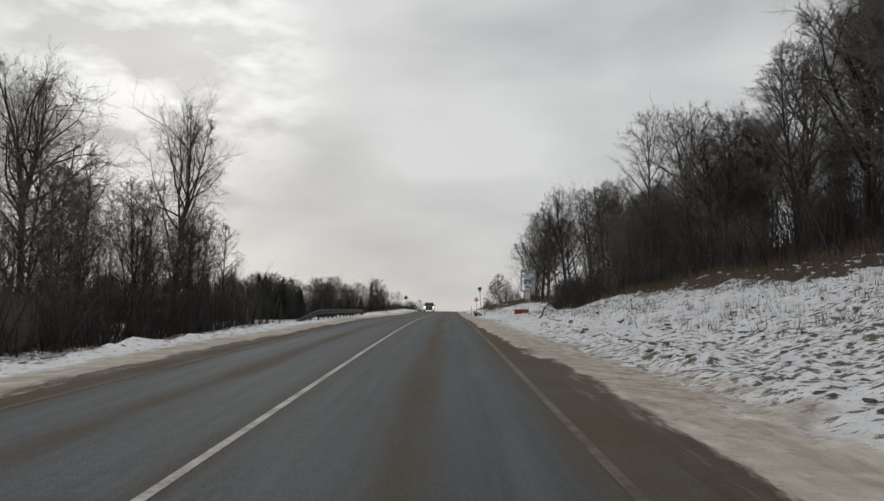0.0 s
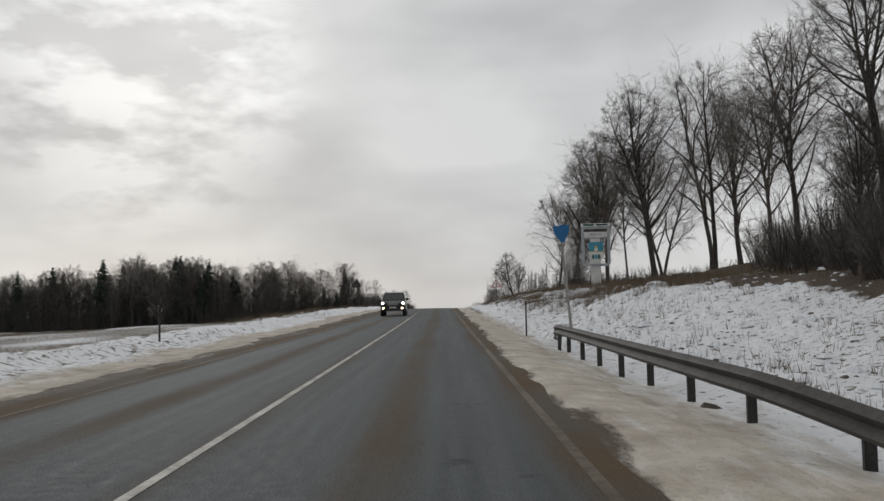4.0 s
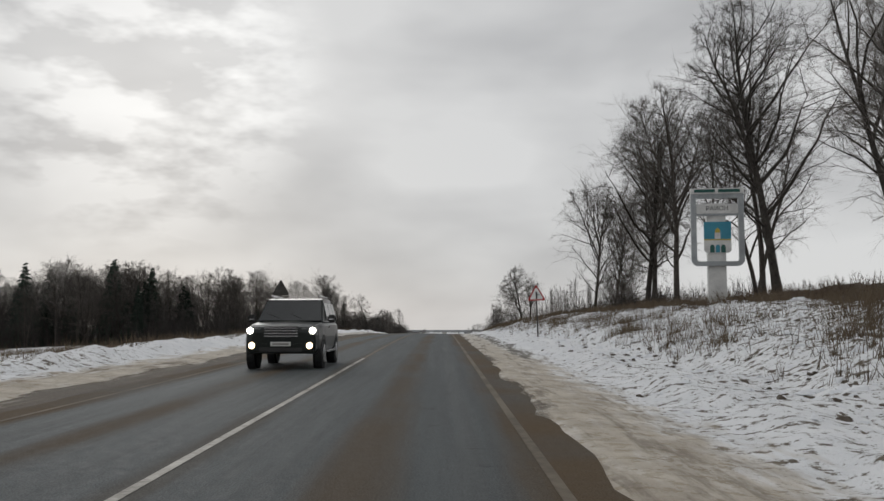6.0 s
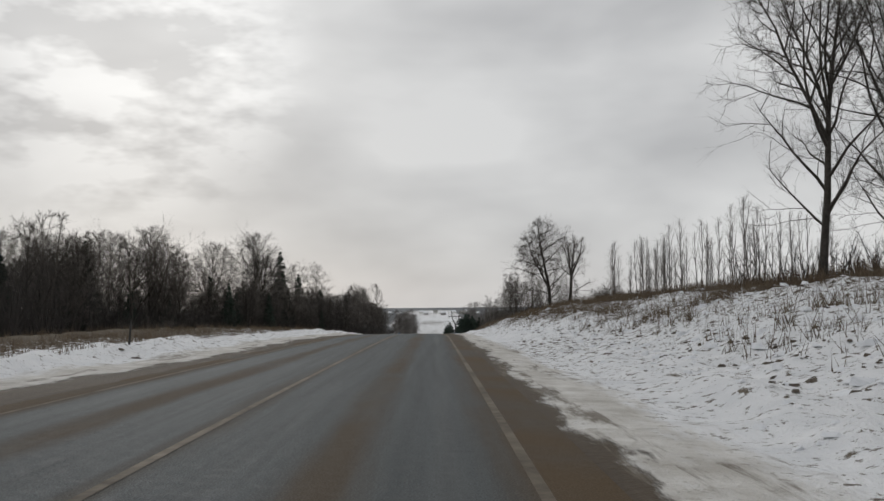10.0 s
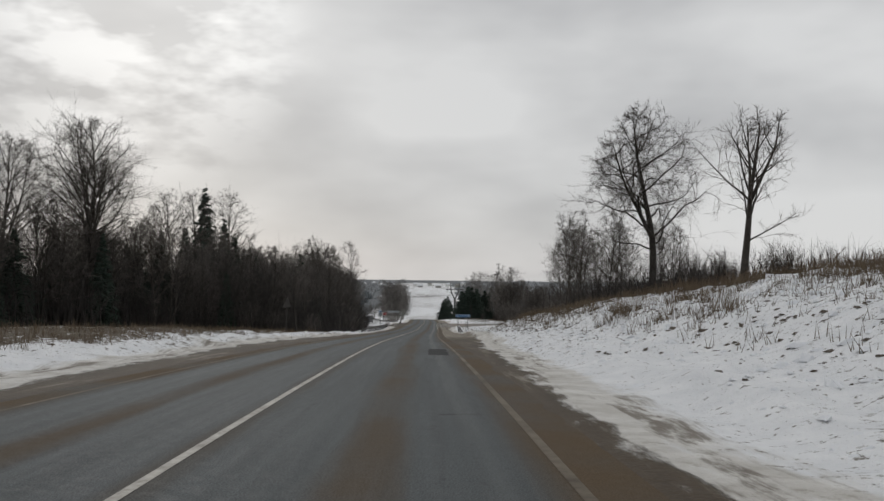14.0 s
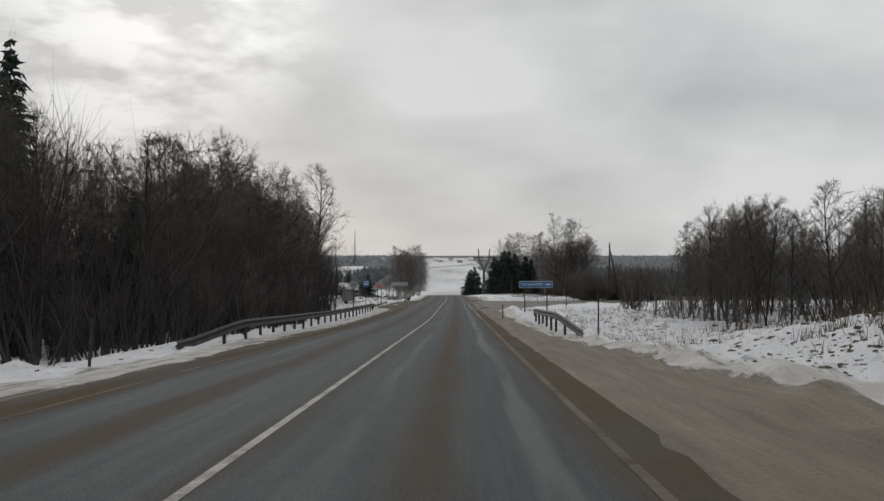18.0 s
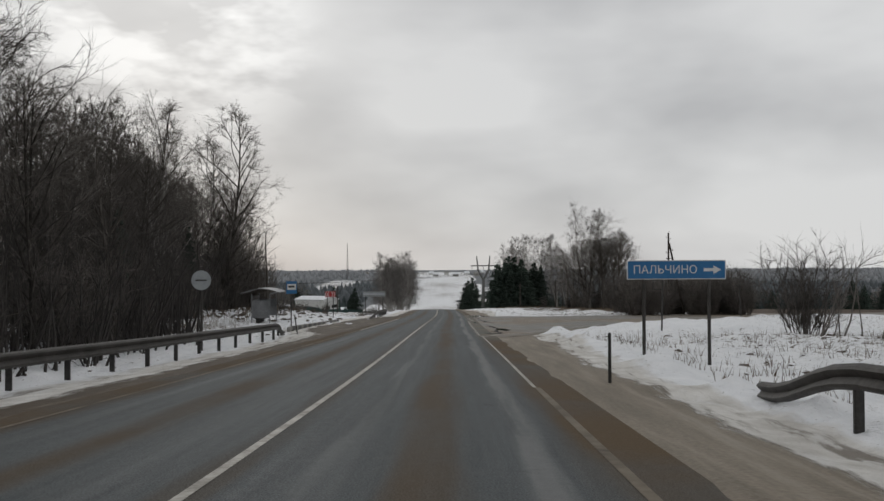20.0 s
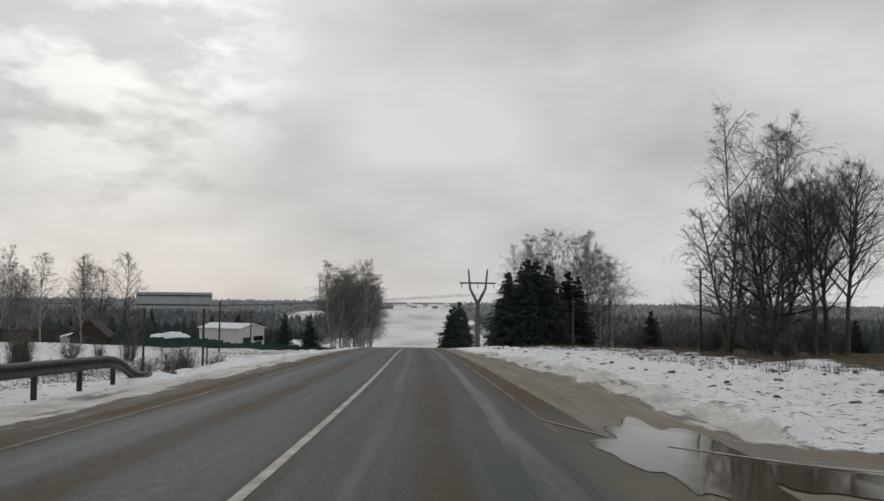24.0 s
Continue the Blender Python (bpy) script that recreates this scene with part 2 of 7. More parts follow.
def ground_material():
    m, nt, bsdf = nodes_of("snowy_ground")
    uv = nt.nodes.new("ShaderNodeUVMap")
    uv.uv_map = "lane"

    def att(name):
        a = nt.nodes.new("ShaderNodeAttribute")
        a.attribute_name = name
        return a.outputs["Fac"]
    big = noise_node(nt, 0.16, 4.0, 0.55, uv.outputs["UV"])
    mid = noise_node(nt, 1.1, 5.0, 0.62, uv.outputs["UV"])
    tuft = noise_node(nt, 3.3, 5.0, 0.68, uv.outputs["UV"])
    fine = noise_node(nt, 16.0, 3.0, 0.6, uv.outputs["UV"])
    stretch = nt.nodes.new("ShaderNodeMapping")
    stretch.inputs["Scale"].default_value = (1.0, 0.22, 1.0)
    nt.links.new(uv.outputs["UV"], stretch.inputs["Vector"])
    drawn = nt.nodes.new("ShaderNodeMapping")
    drawn.inputs["Scale"].default_value = (1.0, 0.07, 1.0)
    nt.links.new(uv.outputs["UV"], drawn.inputs["Vector"])
    drag = noise_node(nt, 1.9, 5.0, 0.7, drawn.outputs["Vector"])
    rut = noise_node(nt, 2.6, 5.0, 0.65, stretch.outputs["Vector"])
    snow = ramp_node(nt, mid.outputs["Fac"], [(0.3, (0.74, 0.755, 0.775)), (0.7, (0.89, 0.895, 0.905))])
    # bare specks where grass and clods come through; far fields get more, for haze
    speck_at = math_node(nt, "ADD", tuft.outputs["Fac"], math_node(nt, "MULTIPLY", math_node(nt, "SUBTRACT", att("grass"), 0.5), 0.42))
    speck = range_node(nt, speck_at, 0.515, 0.575)
    straw = ramp_node(nt, fine.outputs["Fac"], [(0.3, (0.07, 0.057, 0.044)), (0.7, (0.20, 0.168, 0.128))])
    col = mix_node(nt, speck, snow.outputs["Color"], straw.outputs["Color"])
    crumb = noise_node(nt, 6.5, 4.0, 0.75, uv.outputs["UV"])
    crumb_at = math_node(nt, "ADD", crumb.outputs["Fac"], math_node(nt, "MULTIPLY", math_node(nt, "SUBTRACT", tuft.outputs["Fac"], 0.5), 0.55))
    crumb_at = math_node(nt, "ADD", crumb_at, math_node(nt, "MULTIPLY", math_node(nt, "SUBTRACT", att("grass"), 0.4), 0.22))
    col = mix_node(nt, range_node(nt, crumb_at, 0.565, 0.63, 0.0, 0.85), col, straw.outputs["Color"])
    # sand thrown off the road on the verge snow
    sand_at = math_node(nt, "ADD", att("sand"), math_node(nt, "MULTIPLY", math_node(nt, "SUBTRACT", rut.outputs["Fac"], 0.5), 1.7))
    sand = range_node(nt, sand_at, 0.25, 1.0, 0.0, 0.85)
    sandc = ramp_node(nt, mid.outputs["Fac"], [(0.3, (0.31, 0.25, 0.175)), (0.7, (0.60, 0.535, 0.435))])
    place = nt.nodes.new("ShaderNodeSeparateXYZ")
    nt.links.new(uv.outputs["UV"], place.inputs[0])
    grey = ramp_node(nt, mid.outputs["Fac"], [(0.3, (0.42, 0.39, 0.34)), (0.7, (0.74, 0.72, 0.68))])
    col = mix_node(nt, sand, col, mix_node(nt, range_node(nt, place.outputs["Y"], 170.0, 240.0), sandc.outputs["Color"], grey.outputs["Color"]))
    lately = range_node(nt, place.outputs["Y"], 120.0, 190.0, 0.25, 0.9)
    # dark drag marks of the plough in the sandy snow
    marks = math_node(nt, "MULTIPLY", range_node(nt, drag.outputs["Fac"], 0.50, 0.60), range_node(nt, rut.outputs["Fac"], 0.42, 0.56))
    col = mix_node(nt, math_node(nt, "MULTIPLY", marks, math_node(nt, "MULTIPLY", sand, lately)), col, (0.13, 0.105, 0.078))
    # refrozen grey slush beside the shoulder
    ice_at = math_node(nt, "ADD", att("ice"), math_node(nt, "MULTIPLY", math_node(nt, "SUBTRACT", rut.outputs["Fac"], 0.5), 1.2))
    icec = ramp_node(nt, mid.outputs["Fac"], [(0.3, (0.11, 0.102, 0.088)), (0.7, (0.26, 0.246, 0.222))])
    col = mix_node(nt, range_node(nt, ice_at, 0.42, 0.62), col, icec.outputs["Color"])
    # wet mud of the shoulder
    dirt_at = math_node(nt, "ADD", att("dirt"), math_node(nt, "MULTIPLY", math_node(nt, "SUBTRACT", rut.outputs["Fac"], 0.5), 0.8))
    dirt = range_node(nt, dirt_at, 0.42, 0.60)
    mud_at = math_node(nt, "ADD", math_node(nt, "MULTIPLY", drag.outputs["Fac"], 0.65), math_node(nt, "MULTIPLY", fine.outputs["Fac"], 0.35))
    mud = ramp_node(nt, mud_at, [(0.32, (0.105, 0.087, 0.065)), (0.68, (0.285, 0.245, 0.192))])
    # drier, paler mud on the wide shoulder before the junction
    usep = nt.nodes.new("ShaderNodeSeparateXYZ")
    nt.links.new(uv.outputs["UV"], usep.inputs[0])
    dry = math_node(nt, "MULTIPLY", range_node(nt, usep.outputs["Y"], 376.0, 402.0), range_node(nt, usep.outputs["X"], -1.0, 1.0))
    wet_mud = ramp_node(nt, mud_at, [(0.32, (0.033, 0.0235, 0.0145)), (0.68, (0.094, 0.068, 0.042))])
    slush = range_node(nt, drag.outputs["Fac"], 0.54, 0.68, 0.0, 0.7)
    mudc = mix_node(nt, math_node(nt, "MULTIPLY", slush, range_node(nt, att("dirt"), 0.5, 1.0, 1.0, 0.35)), mix_node(nt, dry, wet_mud.outputs["Color"], mud.outputs["Color"]), (0.30, 0.275, 0.235))
    col = mix_node(nt, dirt, col, mudc)
    # leaf litter and dead grass under the woods
    lit_at = math_node(nt, "ADD", att("litter"), math_node(nt, "MULTIPLY", math_node(nt, "SUBTRACT", mid.outputs["Fac"], 0.5), 0.9))
    lit = range_node(nt, lit_at, 0.42, 0.62)
    litc = ramp_node(nt, fine.outputs["Fac"], [(0.3, (0.050, 0.039, 0.031)), (0.7, (0.135, 0.102, 0.076))])
    col = mix_node(nt, lit, col, litc.outputs["Color"])
    # far woods on the hills, blue-grey with haze painted into the ground colour
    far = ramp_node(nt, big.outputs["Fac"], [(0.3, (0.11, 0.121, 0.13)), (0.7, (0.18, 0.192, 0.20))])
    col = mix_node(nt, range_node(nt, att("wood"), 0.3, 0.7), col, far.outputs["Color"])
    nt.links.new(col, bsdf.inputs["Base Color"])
    r = range_node(nt, dirt, 0, 1, 0.85, 0.72)
    bsdf.inputs["Specular IOR Level"].default_value = 0.2
    nt.links.new(r, bsdf.inputs["Roughness"])
    h = math_node(nt, "ADD", math_node(nt, "MULTIPLY", mid.outputs["Fac"], 0.6), math_node(nt, "MULTIPLY", tuft.outputs["Fac"], 0.5))
    h = math_node(nt, "ADD", h, math_node(nt, "MULTIPLY", fine.outputs["Fac"], 0.22))
    h = math_node(nt, "MULTIPLY", h, range_node(nt, dirt, 0, 1, 1.0, 0.22))
    bump_node(nt, bsdf, h, 1.0, 0.20)
    return m


def side_material():
    """Old asphalt under thawed mud: grey and brown blotches, drag marks and fine grit."""
    m, nt, bsdf = nodes_of("dirty_side_road")
    tc = nt.nodes.new("ShaderNodeTexCoord")
    big = noise_node(nt, 0.13, 4.0, 0.6, tc.outputs["Object"])
    mid = noise_node(nt, 0.9, 5.0, 0.65, tc.outputs["Object"])
    grit = noise_node(nt, 26.0, 3.0, 0.7, tc.outputs["Object"])
    grey = ramp_node(nt, mid.outputs["Fac"], [(0.3, (0.105, 0.102, 0.094)), (0.7, (0.215, 0.208, 0.192))])
    brown = ramp_node(nt, mid.outputs["Fac"], [(0.3, (0.115, 0.086, 0.058)), (0.7, (0.225, 0.182, 0.135))])
    col = mix_node(nt, range_node(nt, big.outputs["Fac"], 0.38, 0.62), grey.outputs["Color"], brown.outputs["Color"])
    hsv = nt.nodes.new("ShaderNodeHueSaturation")
    nt.links.new(range_node(nt, grit.outputs["Fac"], 0.3, 0.7, 0.75, 1.25), hsv.inputs["Value"])
    nt.links.new(col, hsv.inputs["Color"])
    nt.links.new(hsv.outputs["Color"], bsdf.inputs["Base Color"])
    nt.links.new(range_node(nt, mid.outputs["Fac"], 0.35, 0.65, 0.45, 0.8), bsdf.inputs["Roughness"])
    bsdf.inputs["Specular IOR Level"].default_value = 0.2
    bump_node(nt, bsdf, grit.outputs["Fac"], 0.25, 0.008)
    return m


M_ROAD = road_material()
M_GROUND = ground_material()
M_BARK = simple("dark_bark", (0.040, 0.036, 0.032), (0.110, 0.098, 0.086), 0.9, 0, 3.0, 0.6, 0.03, 0.35)
M_TWIG = simple("bare_twigs", (0.080, 0.072, 0.065), (0.165, 0.148, 0.134), 0.9, 0, 1.2, 0, 0.0, 0.35)
M_BRUSH = simple("dark_brushwood", (0.034, 0.031, 0.030), (0.072, 0.065, 0.060), 0.95, 0, 0.4, 0)
M_SCRUB = simple("brown_scrub", (0.050, 0.034, 0.026), (0.115, 0.082, 0.062), 0.95, 0, 0.5, 0)
# pale twigs of birches and saplings; also paints haze onto the hazy crowns
M_PALETWIG = simple("pale_twigs", (0.11, 0.10, 0.095), (0.23, 0.215, 0.20), 0.9, 0, 1.2, 0, 0.0, 0.25)
M_BIRCH = simple("birch_bark", (0.10, 0.09, 0.08), (0.50, 0.48, 0.45), 0.8, 0, 2.5, 0.3, 0.02)
M_NEEDLE = simple("spruce_needles", (0.026, 0.038, 0.031), (0.060, 0.080, 0.063), 0.9, 0, 2.0, 0, 0.0, 0.25)
M_STRAW = simple("dry_stalks", (0.055, 0.038, 0.026), (0.19, 0.145, 0.095), 0.9, 0, 2.0, 0)
M_CLOD = simple("frozen_clods", (0.045, 0.036, 0.028), (0.16, 0.135, 0.11), 0.9, 0, 5.0, 0.3)
M_PAINT = simple("worn_road_paint", (0.15, 0.136, 0.112), (0.50, 0.48, 0.43), 0.6, 0, 1.3, 0.1)
M_EDGEPAINT = simple("dirt_covered_road_paint", (0.060, 0.046, 0.031), (0.19, 0.16, 0.12), 0.75, 0, 0.55, 0.1)
M_SIDE = side_material()
M_CRACK = simple("wet_broken_asphalt", (0.010, 0.009, 0.008), (0.034, 0.031, 0.027), 0.9, 0, 4.0, 0.4)
M_TAR = simple("wet_tar_patch", (0.014, 0.015, 0.016), (0.036, 0.037, 0.038), 0.92, 0, 2.0, 0.1)
M_STEEL = simple("weathered_galvanised_steel", (0.038, 0.035, 0.032), (0.090, 0.084, 0.078), 0.65, 0.25, 2.0, 0.15)
M_DARKSTEEL = simple("dark_steel", (0.035, 0.034, 0.033), (0.08, 0.077, 0.073), 0.6, 0.4, 3.0, 0.1)
M_GREYPAINT = simple("grey_paint", (0.27, 0.29, 0.30), (0.40, 0.42, 0.43), 0.6, 0, 1.5, 0.05)
M_SHEET = simple("dull_grey_sheet_metal", (0.13, 0.135, 0.14), (0.25, 0.255, 0.26), 0.55, 0.2, 1.2, 0.05)
M_PYLON = simple("stained_concrete", (0.085, 0.085, 0.083), (0.17, 0.168, 0.162), 0.85, 0, 1.0, 0.2)
M_WHITEPAINT = simple("dull_white_paint", (0.50, 0.50, 0.49), (0.72, 0.72, 0.70), 0.6, 0, 1.5, 0.05)
M_BLUE = simple("blue_sign_sheet", (0.012, 0.110, 0.26), (0.020, 0.145, 0.33), 0.45, 0, 1.0, 0)
M_TEAL = simple("blue_shield_paint", (0.035, 0.21, 0.30), (0.05, 0.27, 0.37), 0.5, 0, 1.0, 0)
M_YELLOW = simple("yellow_paint", (0.42, 0.33, 0.06), (0.52, 0.42, 0.10), 0.6, 0, 1.5, 0)
M_FENCE = simple("dark_fence_paint", (0.012, 0.034, 0.031), (0.028, 0.060, 0.054), 0.7, 0, 1.5, 0)
M_GREEN = simple("dark_green_paint", (0.03, 0.09, 0.08), (0.05, 0.13, 0.115), 0.6, 0, 1.5, 0)
M_RED = simple("red_sign_sheet", (0.30, 0.022, 0.024), (0.42, 0.035, 0.035), 0.5, 0, 1.0, 0)
M_BRICKRED = simple("faded_red_paint", (0.20, 0.040, 0.030), (0.33, 0.075, 0.055), 0.75, 0, 3.0, 0.2)
M_BLACK = simple("black_paint", (0.012, 0.012, 0.012), (0.03, 0.03, 0.03), 0.5, 0, 2.0, 0)
M_CONCRETE = simple("old_concrete", (0.20, 0.195, 0.18), (0.36, 0.35, 0.33), 0.85, 0, 2.0, 0.3)
M_TIMBER = simple("tarred_timber", (0.035, 0.030, 0.026), (0.085, 0.072, 0.062), 0.85, 0, 2.5, 0.3)
M_SNOW = simple("packed_snow", (0.68, 0.70, 0.73), (0.84, 0.85, 0.87), 0.85, 0, 1.5, 0.3, 0.05)
M_RUBBER = simple("tyre_rubber", (0.012, 0.012, 0.012), (0.03, 0.03, 0.03), 0.8, 0, 5.0, 0.1)
M_CARPAINT = simple("dark_green_grey_car_paint", (0.010, 0.013, 0.012), (0.020, 0.024, 0.022), 0.28, 0.5, 0.8, 0)
M_GLASS = simple("dark_window_glass", (0.010, 0.012, 0.013), (0.022, 0.026, 0.028), 0.06, 0, 1.0, 0)
M_CHROME = simple("chrome", (0.45, 0.45, 0.46), (0.60, 0.60, 0.61), 0.2, 1.0, 1.0, 0)


def lamp_material(name, colour, strength):
    m, nt, bsdf = nodes_of(name)
    bsdf.inputs["Base Color"].default_value = (0.8, 0.8, 0.78, 1)
    bsdf.inputs["Emission Color"].default_value = (*colour, 1)
    bsdf.inputs["Emission Strength"].default_value = strength
    return m


M_LAMP = lamp_material("lit_headlamp", (1.0, 0.93, 0.82), 9.0)
M_FOGLAMP = lamp_material("lit_fog_lamp", (1.0, 0.74, 0.42), 5.0)


def water_material():
    m, nt, bsdf = nodes_of("muddy_puddle")
    bsdf.inputs["Base Color"].default_value = (0.085, 0.070, 0.052, 1)
    bsdf.inputs["Roughness"].default_value = 0.06
    bsdf.inputs["IOR"].default_value = 1.14
    tc = nt.nodes.new("ShaderNodeTexCoord")
    n = noise_node(nt, 5.0, 2.0, 0.5, tc.outputs["Object"])
    bump_node(nt, bsdf, n.outputs["Fac"], 0.05, 0.01)
    return m


M_WATER = water_material()


# ---- mesh helpers ----
def mesh_ob(name, verts, faces, material, parent=None, label="", smooth=False):
    me = bpy.data.meshes.new(name)
    me.from_pydata([tuple(v) for v in verts], [], [tuple(f) for f in faces])
    me.materials.append(material)
    if smooth:
        me.shade_smooth()
    ob = new(name, me)
    if parent is not None:
        ob.parent = parent
    if label:
        ob["label"] = label
    return ob


def part(name, bm, material, parent, label="", smooth=False):
    me = bpy.data.meshes.new(name)
    bmesh.ops.recalc_face_normals(bm, faces=bm.faces)
    bm.to_mesh(me)
    bm.free()
    me.materials.append(material)
    if smooth:
        me.shade_smooth()
    ob = new(name, me)
    ob.parent = parent
    if label:
        ob["label"] = label
    return ob


def box(cx, cy, cz, sx, sy, sz, bevel=0.0, bm=None, turn=None):
    """A box about a centre, with bevelled edges."""
    bm = bm or bmesh.new()
    m = Matrix.Translation((cx, cy, cz)) @ (turn or Matrix()) @ Matrix.Diagonal((sx, sy, sz, 1))
    r = bmesh.ops.create_cube(bm, size=1, matrix=m)
    if bevel:
        es = list({e for v in r["verts"] for e in v.link_edges})
        bmesh.ops.bevel(bm, geom=es, offset=bevel, segments=2, affect="EDGES", clamp_overlap=True)
    return bm


def rod(a, b, r0, r1=None, n=10, bm=None):
    """A round tapered rod from a to b."""
    bm = bm or bmesh.new()
    a, b = Vector(a), Vector(b)
    q = (b - a).to_track_quat("Z", "Y").to_matrix().to_4x4()
    m = Matrix.Translation((a + b) / 2) @ q
    bmesh.ops.create_cone(bm, cap_ends=True, segments=n, radius1=r0, radius2=r0 if r1 is None else r1, depth=(b - a).length, matrix=m)
    return bm


def prism(points, depth, y0=0.0, bm=None):
    """A polygon of (x, z) points, standing, pulled along y."""
    bm = bm or bmesh.new()
    a = [bm.verts.new((x, y0, z)) for x, z in points]
    b = [bm.verts.new((x, y0 + depth, z)) for x, z in points]
    n = len(points)
    bm.faces.new(a)
    bm.faces.new(list(reversed(b)))
    for i in range(n):
        bm.faces.new((a[i], b[i], b[(i + 1) % n], a[(i + 1) % n]))
    return bm


def thing(name, label, category, x=0, y=0, z=0, turn=0, group=""):
    e = new(name)
    e.matrix_basis = pose(x, y, z, 0, 0, turn)
    return tagged(e, label, category, group)


# ---- the lie of the land ----
def smooth_knots(knots, reach):
    ys = np.arange(-400.0, 3600.0, 2.0)
    k = np.array(knots)
    v = np.interp(ys, k[:, 0], k[:, 1])
    g = np.exp(-0.5 * (np.arange(-40, 41) * 2.0 / reach) ** 2)
    v2 = np.convolve(np.pad(v, 40, mode="edge"), g / g.sum(), mode="valid")
    return lambda y: np.interp(y, ys, v2)


road_z = smooth_knots([(-400, -8), (-80, -2.75), (0, -1.41), (27, -0.97), (52, -0.70), (64, -0.63), (90, -0.58), (112, -0.55), (146, -0.42), (168, -0.27), (190, -0.11), (206, -0.06), (221, -0.09),
                       (242, -0.26), (284, -0.96), (305, -1.59), (326, -2.44), (348, -3.53), (370, -4.85), (391, -6.18), (413, -7.47), (457, -9.94), (480, -11.02), (502, -12.03), (524, -12.98), (545, -13.84),
                       (590, -15.6), (635, -17.7), (680, -20.3), (740, -24.6), (900, -35.5), (1050, -44), (1250, -50), (1450, -47), (2000, -31.5), (2300, -28), (3600, -30)], 7.0)
road_x = smooth_knots([(-400, -0.5), (-60, -1.7), (0, -2.08), (60, -2.5), (150, -2.8), (200, -2.98), (300, -2.85), (330, -3.05), (375, -3.3), (400, -3.2), (430, -2.8), (465, -2.28), (500, -2.1), (525, -1.75), (545, -1.45), (565, -1.45),
                       (700, -2.6), (900, -4.5), (1300, -8.0), (3600, -28)], 9.0)

RIGHT_D = [0, 4.2, 6.5, 9, 12, 16, 20, 26, 34, 60, 150, 4000]
RIGHT = [
    (-400, 0, 0, -.1, .2, 1.0, 2.2, 3.5, 5.5, 8, 11, 14, 14),
    (40, 0, 0, -.1, .3, 1.0, 2.1, 3.2, 5.2, 7.5, 11, 14, 14),
    (80, 0, 0, 0, .3, .8, 1.6, 2.6, 4.6, 7, 10, 13, 13),
    (94, 0, 0, 0, -.4, -.1, .6, 1.8, 4.2, 6.5, 10, 13, 13),
    (105, 0, 0, -.1, -.6, -.6, -.2, 1.0, 3.5, 6, 9, 12, 12),
    (125, 0, 0, -.4, -.9, -.8, .2, 2.0, 4.0, 6, 9, 11, 11),
    (145, 0, 0, -.2, 0, .9, 1.8, 2.2, 2.6, 4.0, 7, 9, 9),
    (165, 0, 0, -.2, -.1, .9, 1.75, 2.05, 2.6, 4.6, 7, 9, 9),
    (200, 0, 0, 0, .1, .85, 1.65, 2.05, 2.5, 3.9, 6, 8, 8),
    (250, 0, 0, -.1, .2, 1.1, 1.95, 2.3, 2.7, 3.4, 5, 7, 7),
    (290, 0, 0, -.1, .3, 1.3, 2.15, 2.6, 3.1, 3.8, 5, 6, 6),
    (340, 0, 0, 0, .5, 1.75, 2.75, 3.25, 3.8, 4.4, 5.5, 6, 6),
    (385, 0, 0, 0, .7, 2.0, 2.85, 3.4, 4.0, 4.7, 5.5, 6, 6),
    (408, 0, 0, -.1, .5, 1.8, 2.5, 3.1, 4.0, 4.6, 5.5, 5.5, 5.5),
    (425, 0, 0, -.1, .2, .9, 1.3, 1.7, 2.3, 3, 3.5, 3, 3),
    (440, 0, 0, -.3, -.5, -.5, -.4, -.2, .3, .8, 1, 1, 1),
    (470, 0, 0, -.05, -.1, -.1, 0, 0, 0, 0, -.5, -1, -1),
    (545, 0, 0, -.05, 0, 0, 0, 0, 0, 0, -.5, -1, -1),
    (600, 0, 0, -.2, 0, .1, .1, .1, 0, 0, -.5, -1, -1),
    (3600, 0, 0, -.2, 0, 0, 0, 0, 0, 0, 0, 0, 0),
]
LEFT_D = [0, 4.2, 6, 8, 10, 14, 20, 30, 50, 100, 200, 4000]
LEFT = [
    (-400, 0, 0, 0, -.3, -.5, -1, -1.5, -2, -3, -5, -8, -8),
    (50, 0, 0, 0, -.4, -.8, -1.2, -1.5, -2.2, -4, -6, -9, -9),
    (100, 0, 0, .05, -.1, -.2, -.5, -1.5, -3, -5, -7, -9, -9),
    (160, 0, 0, .1, .2, .1, -.5, -2, -4, -6, -8, -10, -10),
    (230, 0, 0, .1, .2, .2, -.2, -1, -3, -5, -7, -8, -8),
    (290, 0, 0, .1, .2, .3, .4, .3, -.5, -2, -4, -5, -5),
    (340, 0, 0, .1, .2, .4, .6, .6, .2, -1, -2, -3, -3),
    (400, 0, 0, 0, .1, .2, .3, .2, 0, -.5, -1, -2, -2),
    (430, 0, 0, -.1, -.4, -.8, -1.0, -.8, -.5, -.5, -1, -1, -1),
    (480, 0, 0, -.1, -.4, -.5, -.4, 0, .3, .5, 0, 0, 0),
    (505, 0, 0, 0, .05, .1, .2, .6, .8, .6, 0, 0, 0),
    (525, 0, 0, 0, .1, .5, 1.1, 1.3, .9, .3, 0, 0, 0),
    (542, 0, 0, 0, 0, .1, .4, .5, .3, 0, 0, 0, 0),
    (560, 0, 0, 0, -.5, -.8, -1, -1.2, -1.2, -1, 0, 0, 0),
    (650, 0, 0, -.1, -.4, -.6, -.8, -.8, -.6, 0, 0, 0, 0),
    (3600, 0, 0, -.1, -.3, -.4, -.4, -.3, -.2, 0, 0, 0, 0),
]


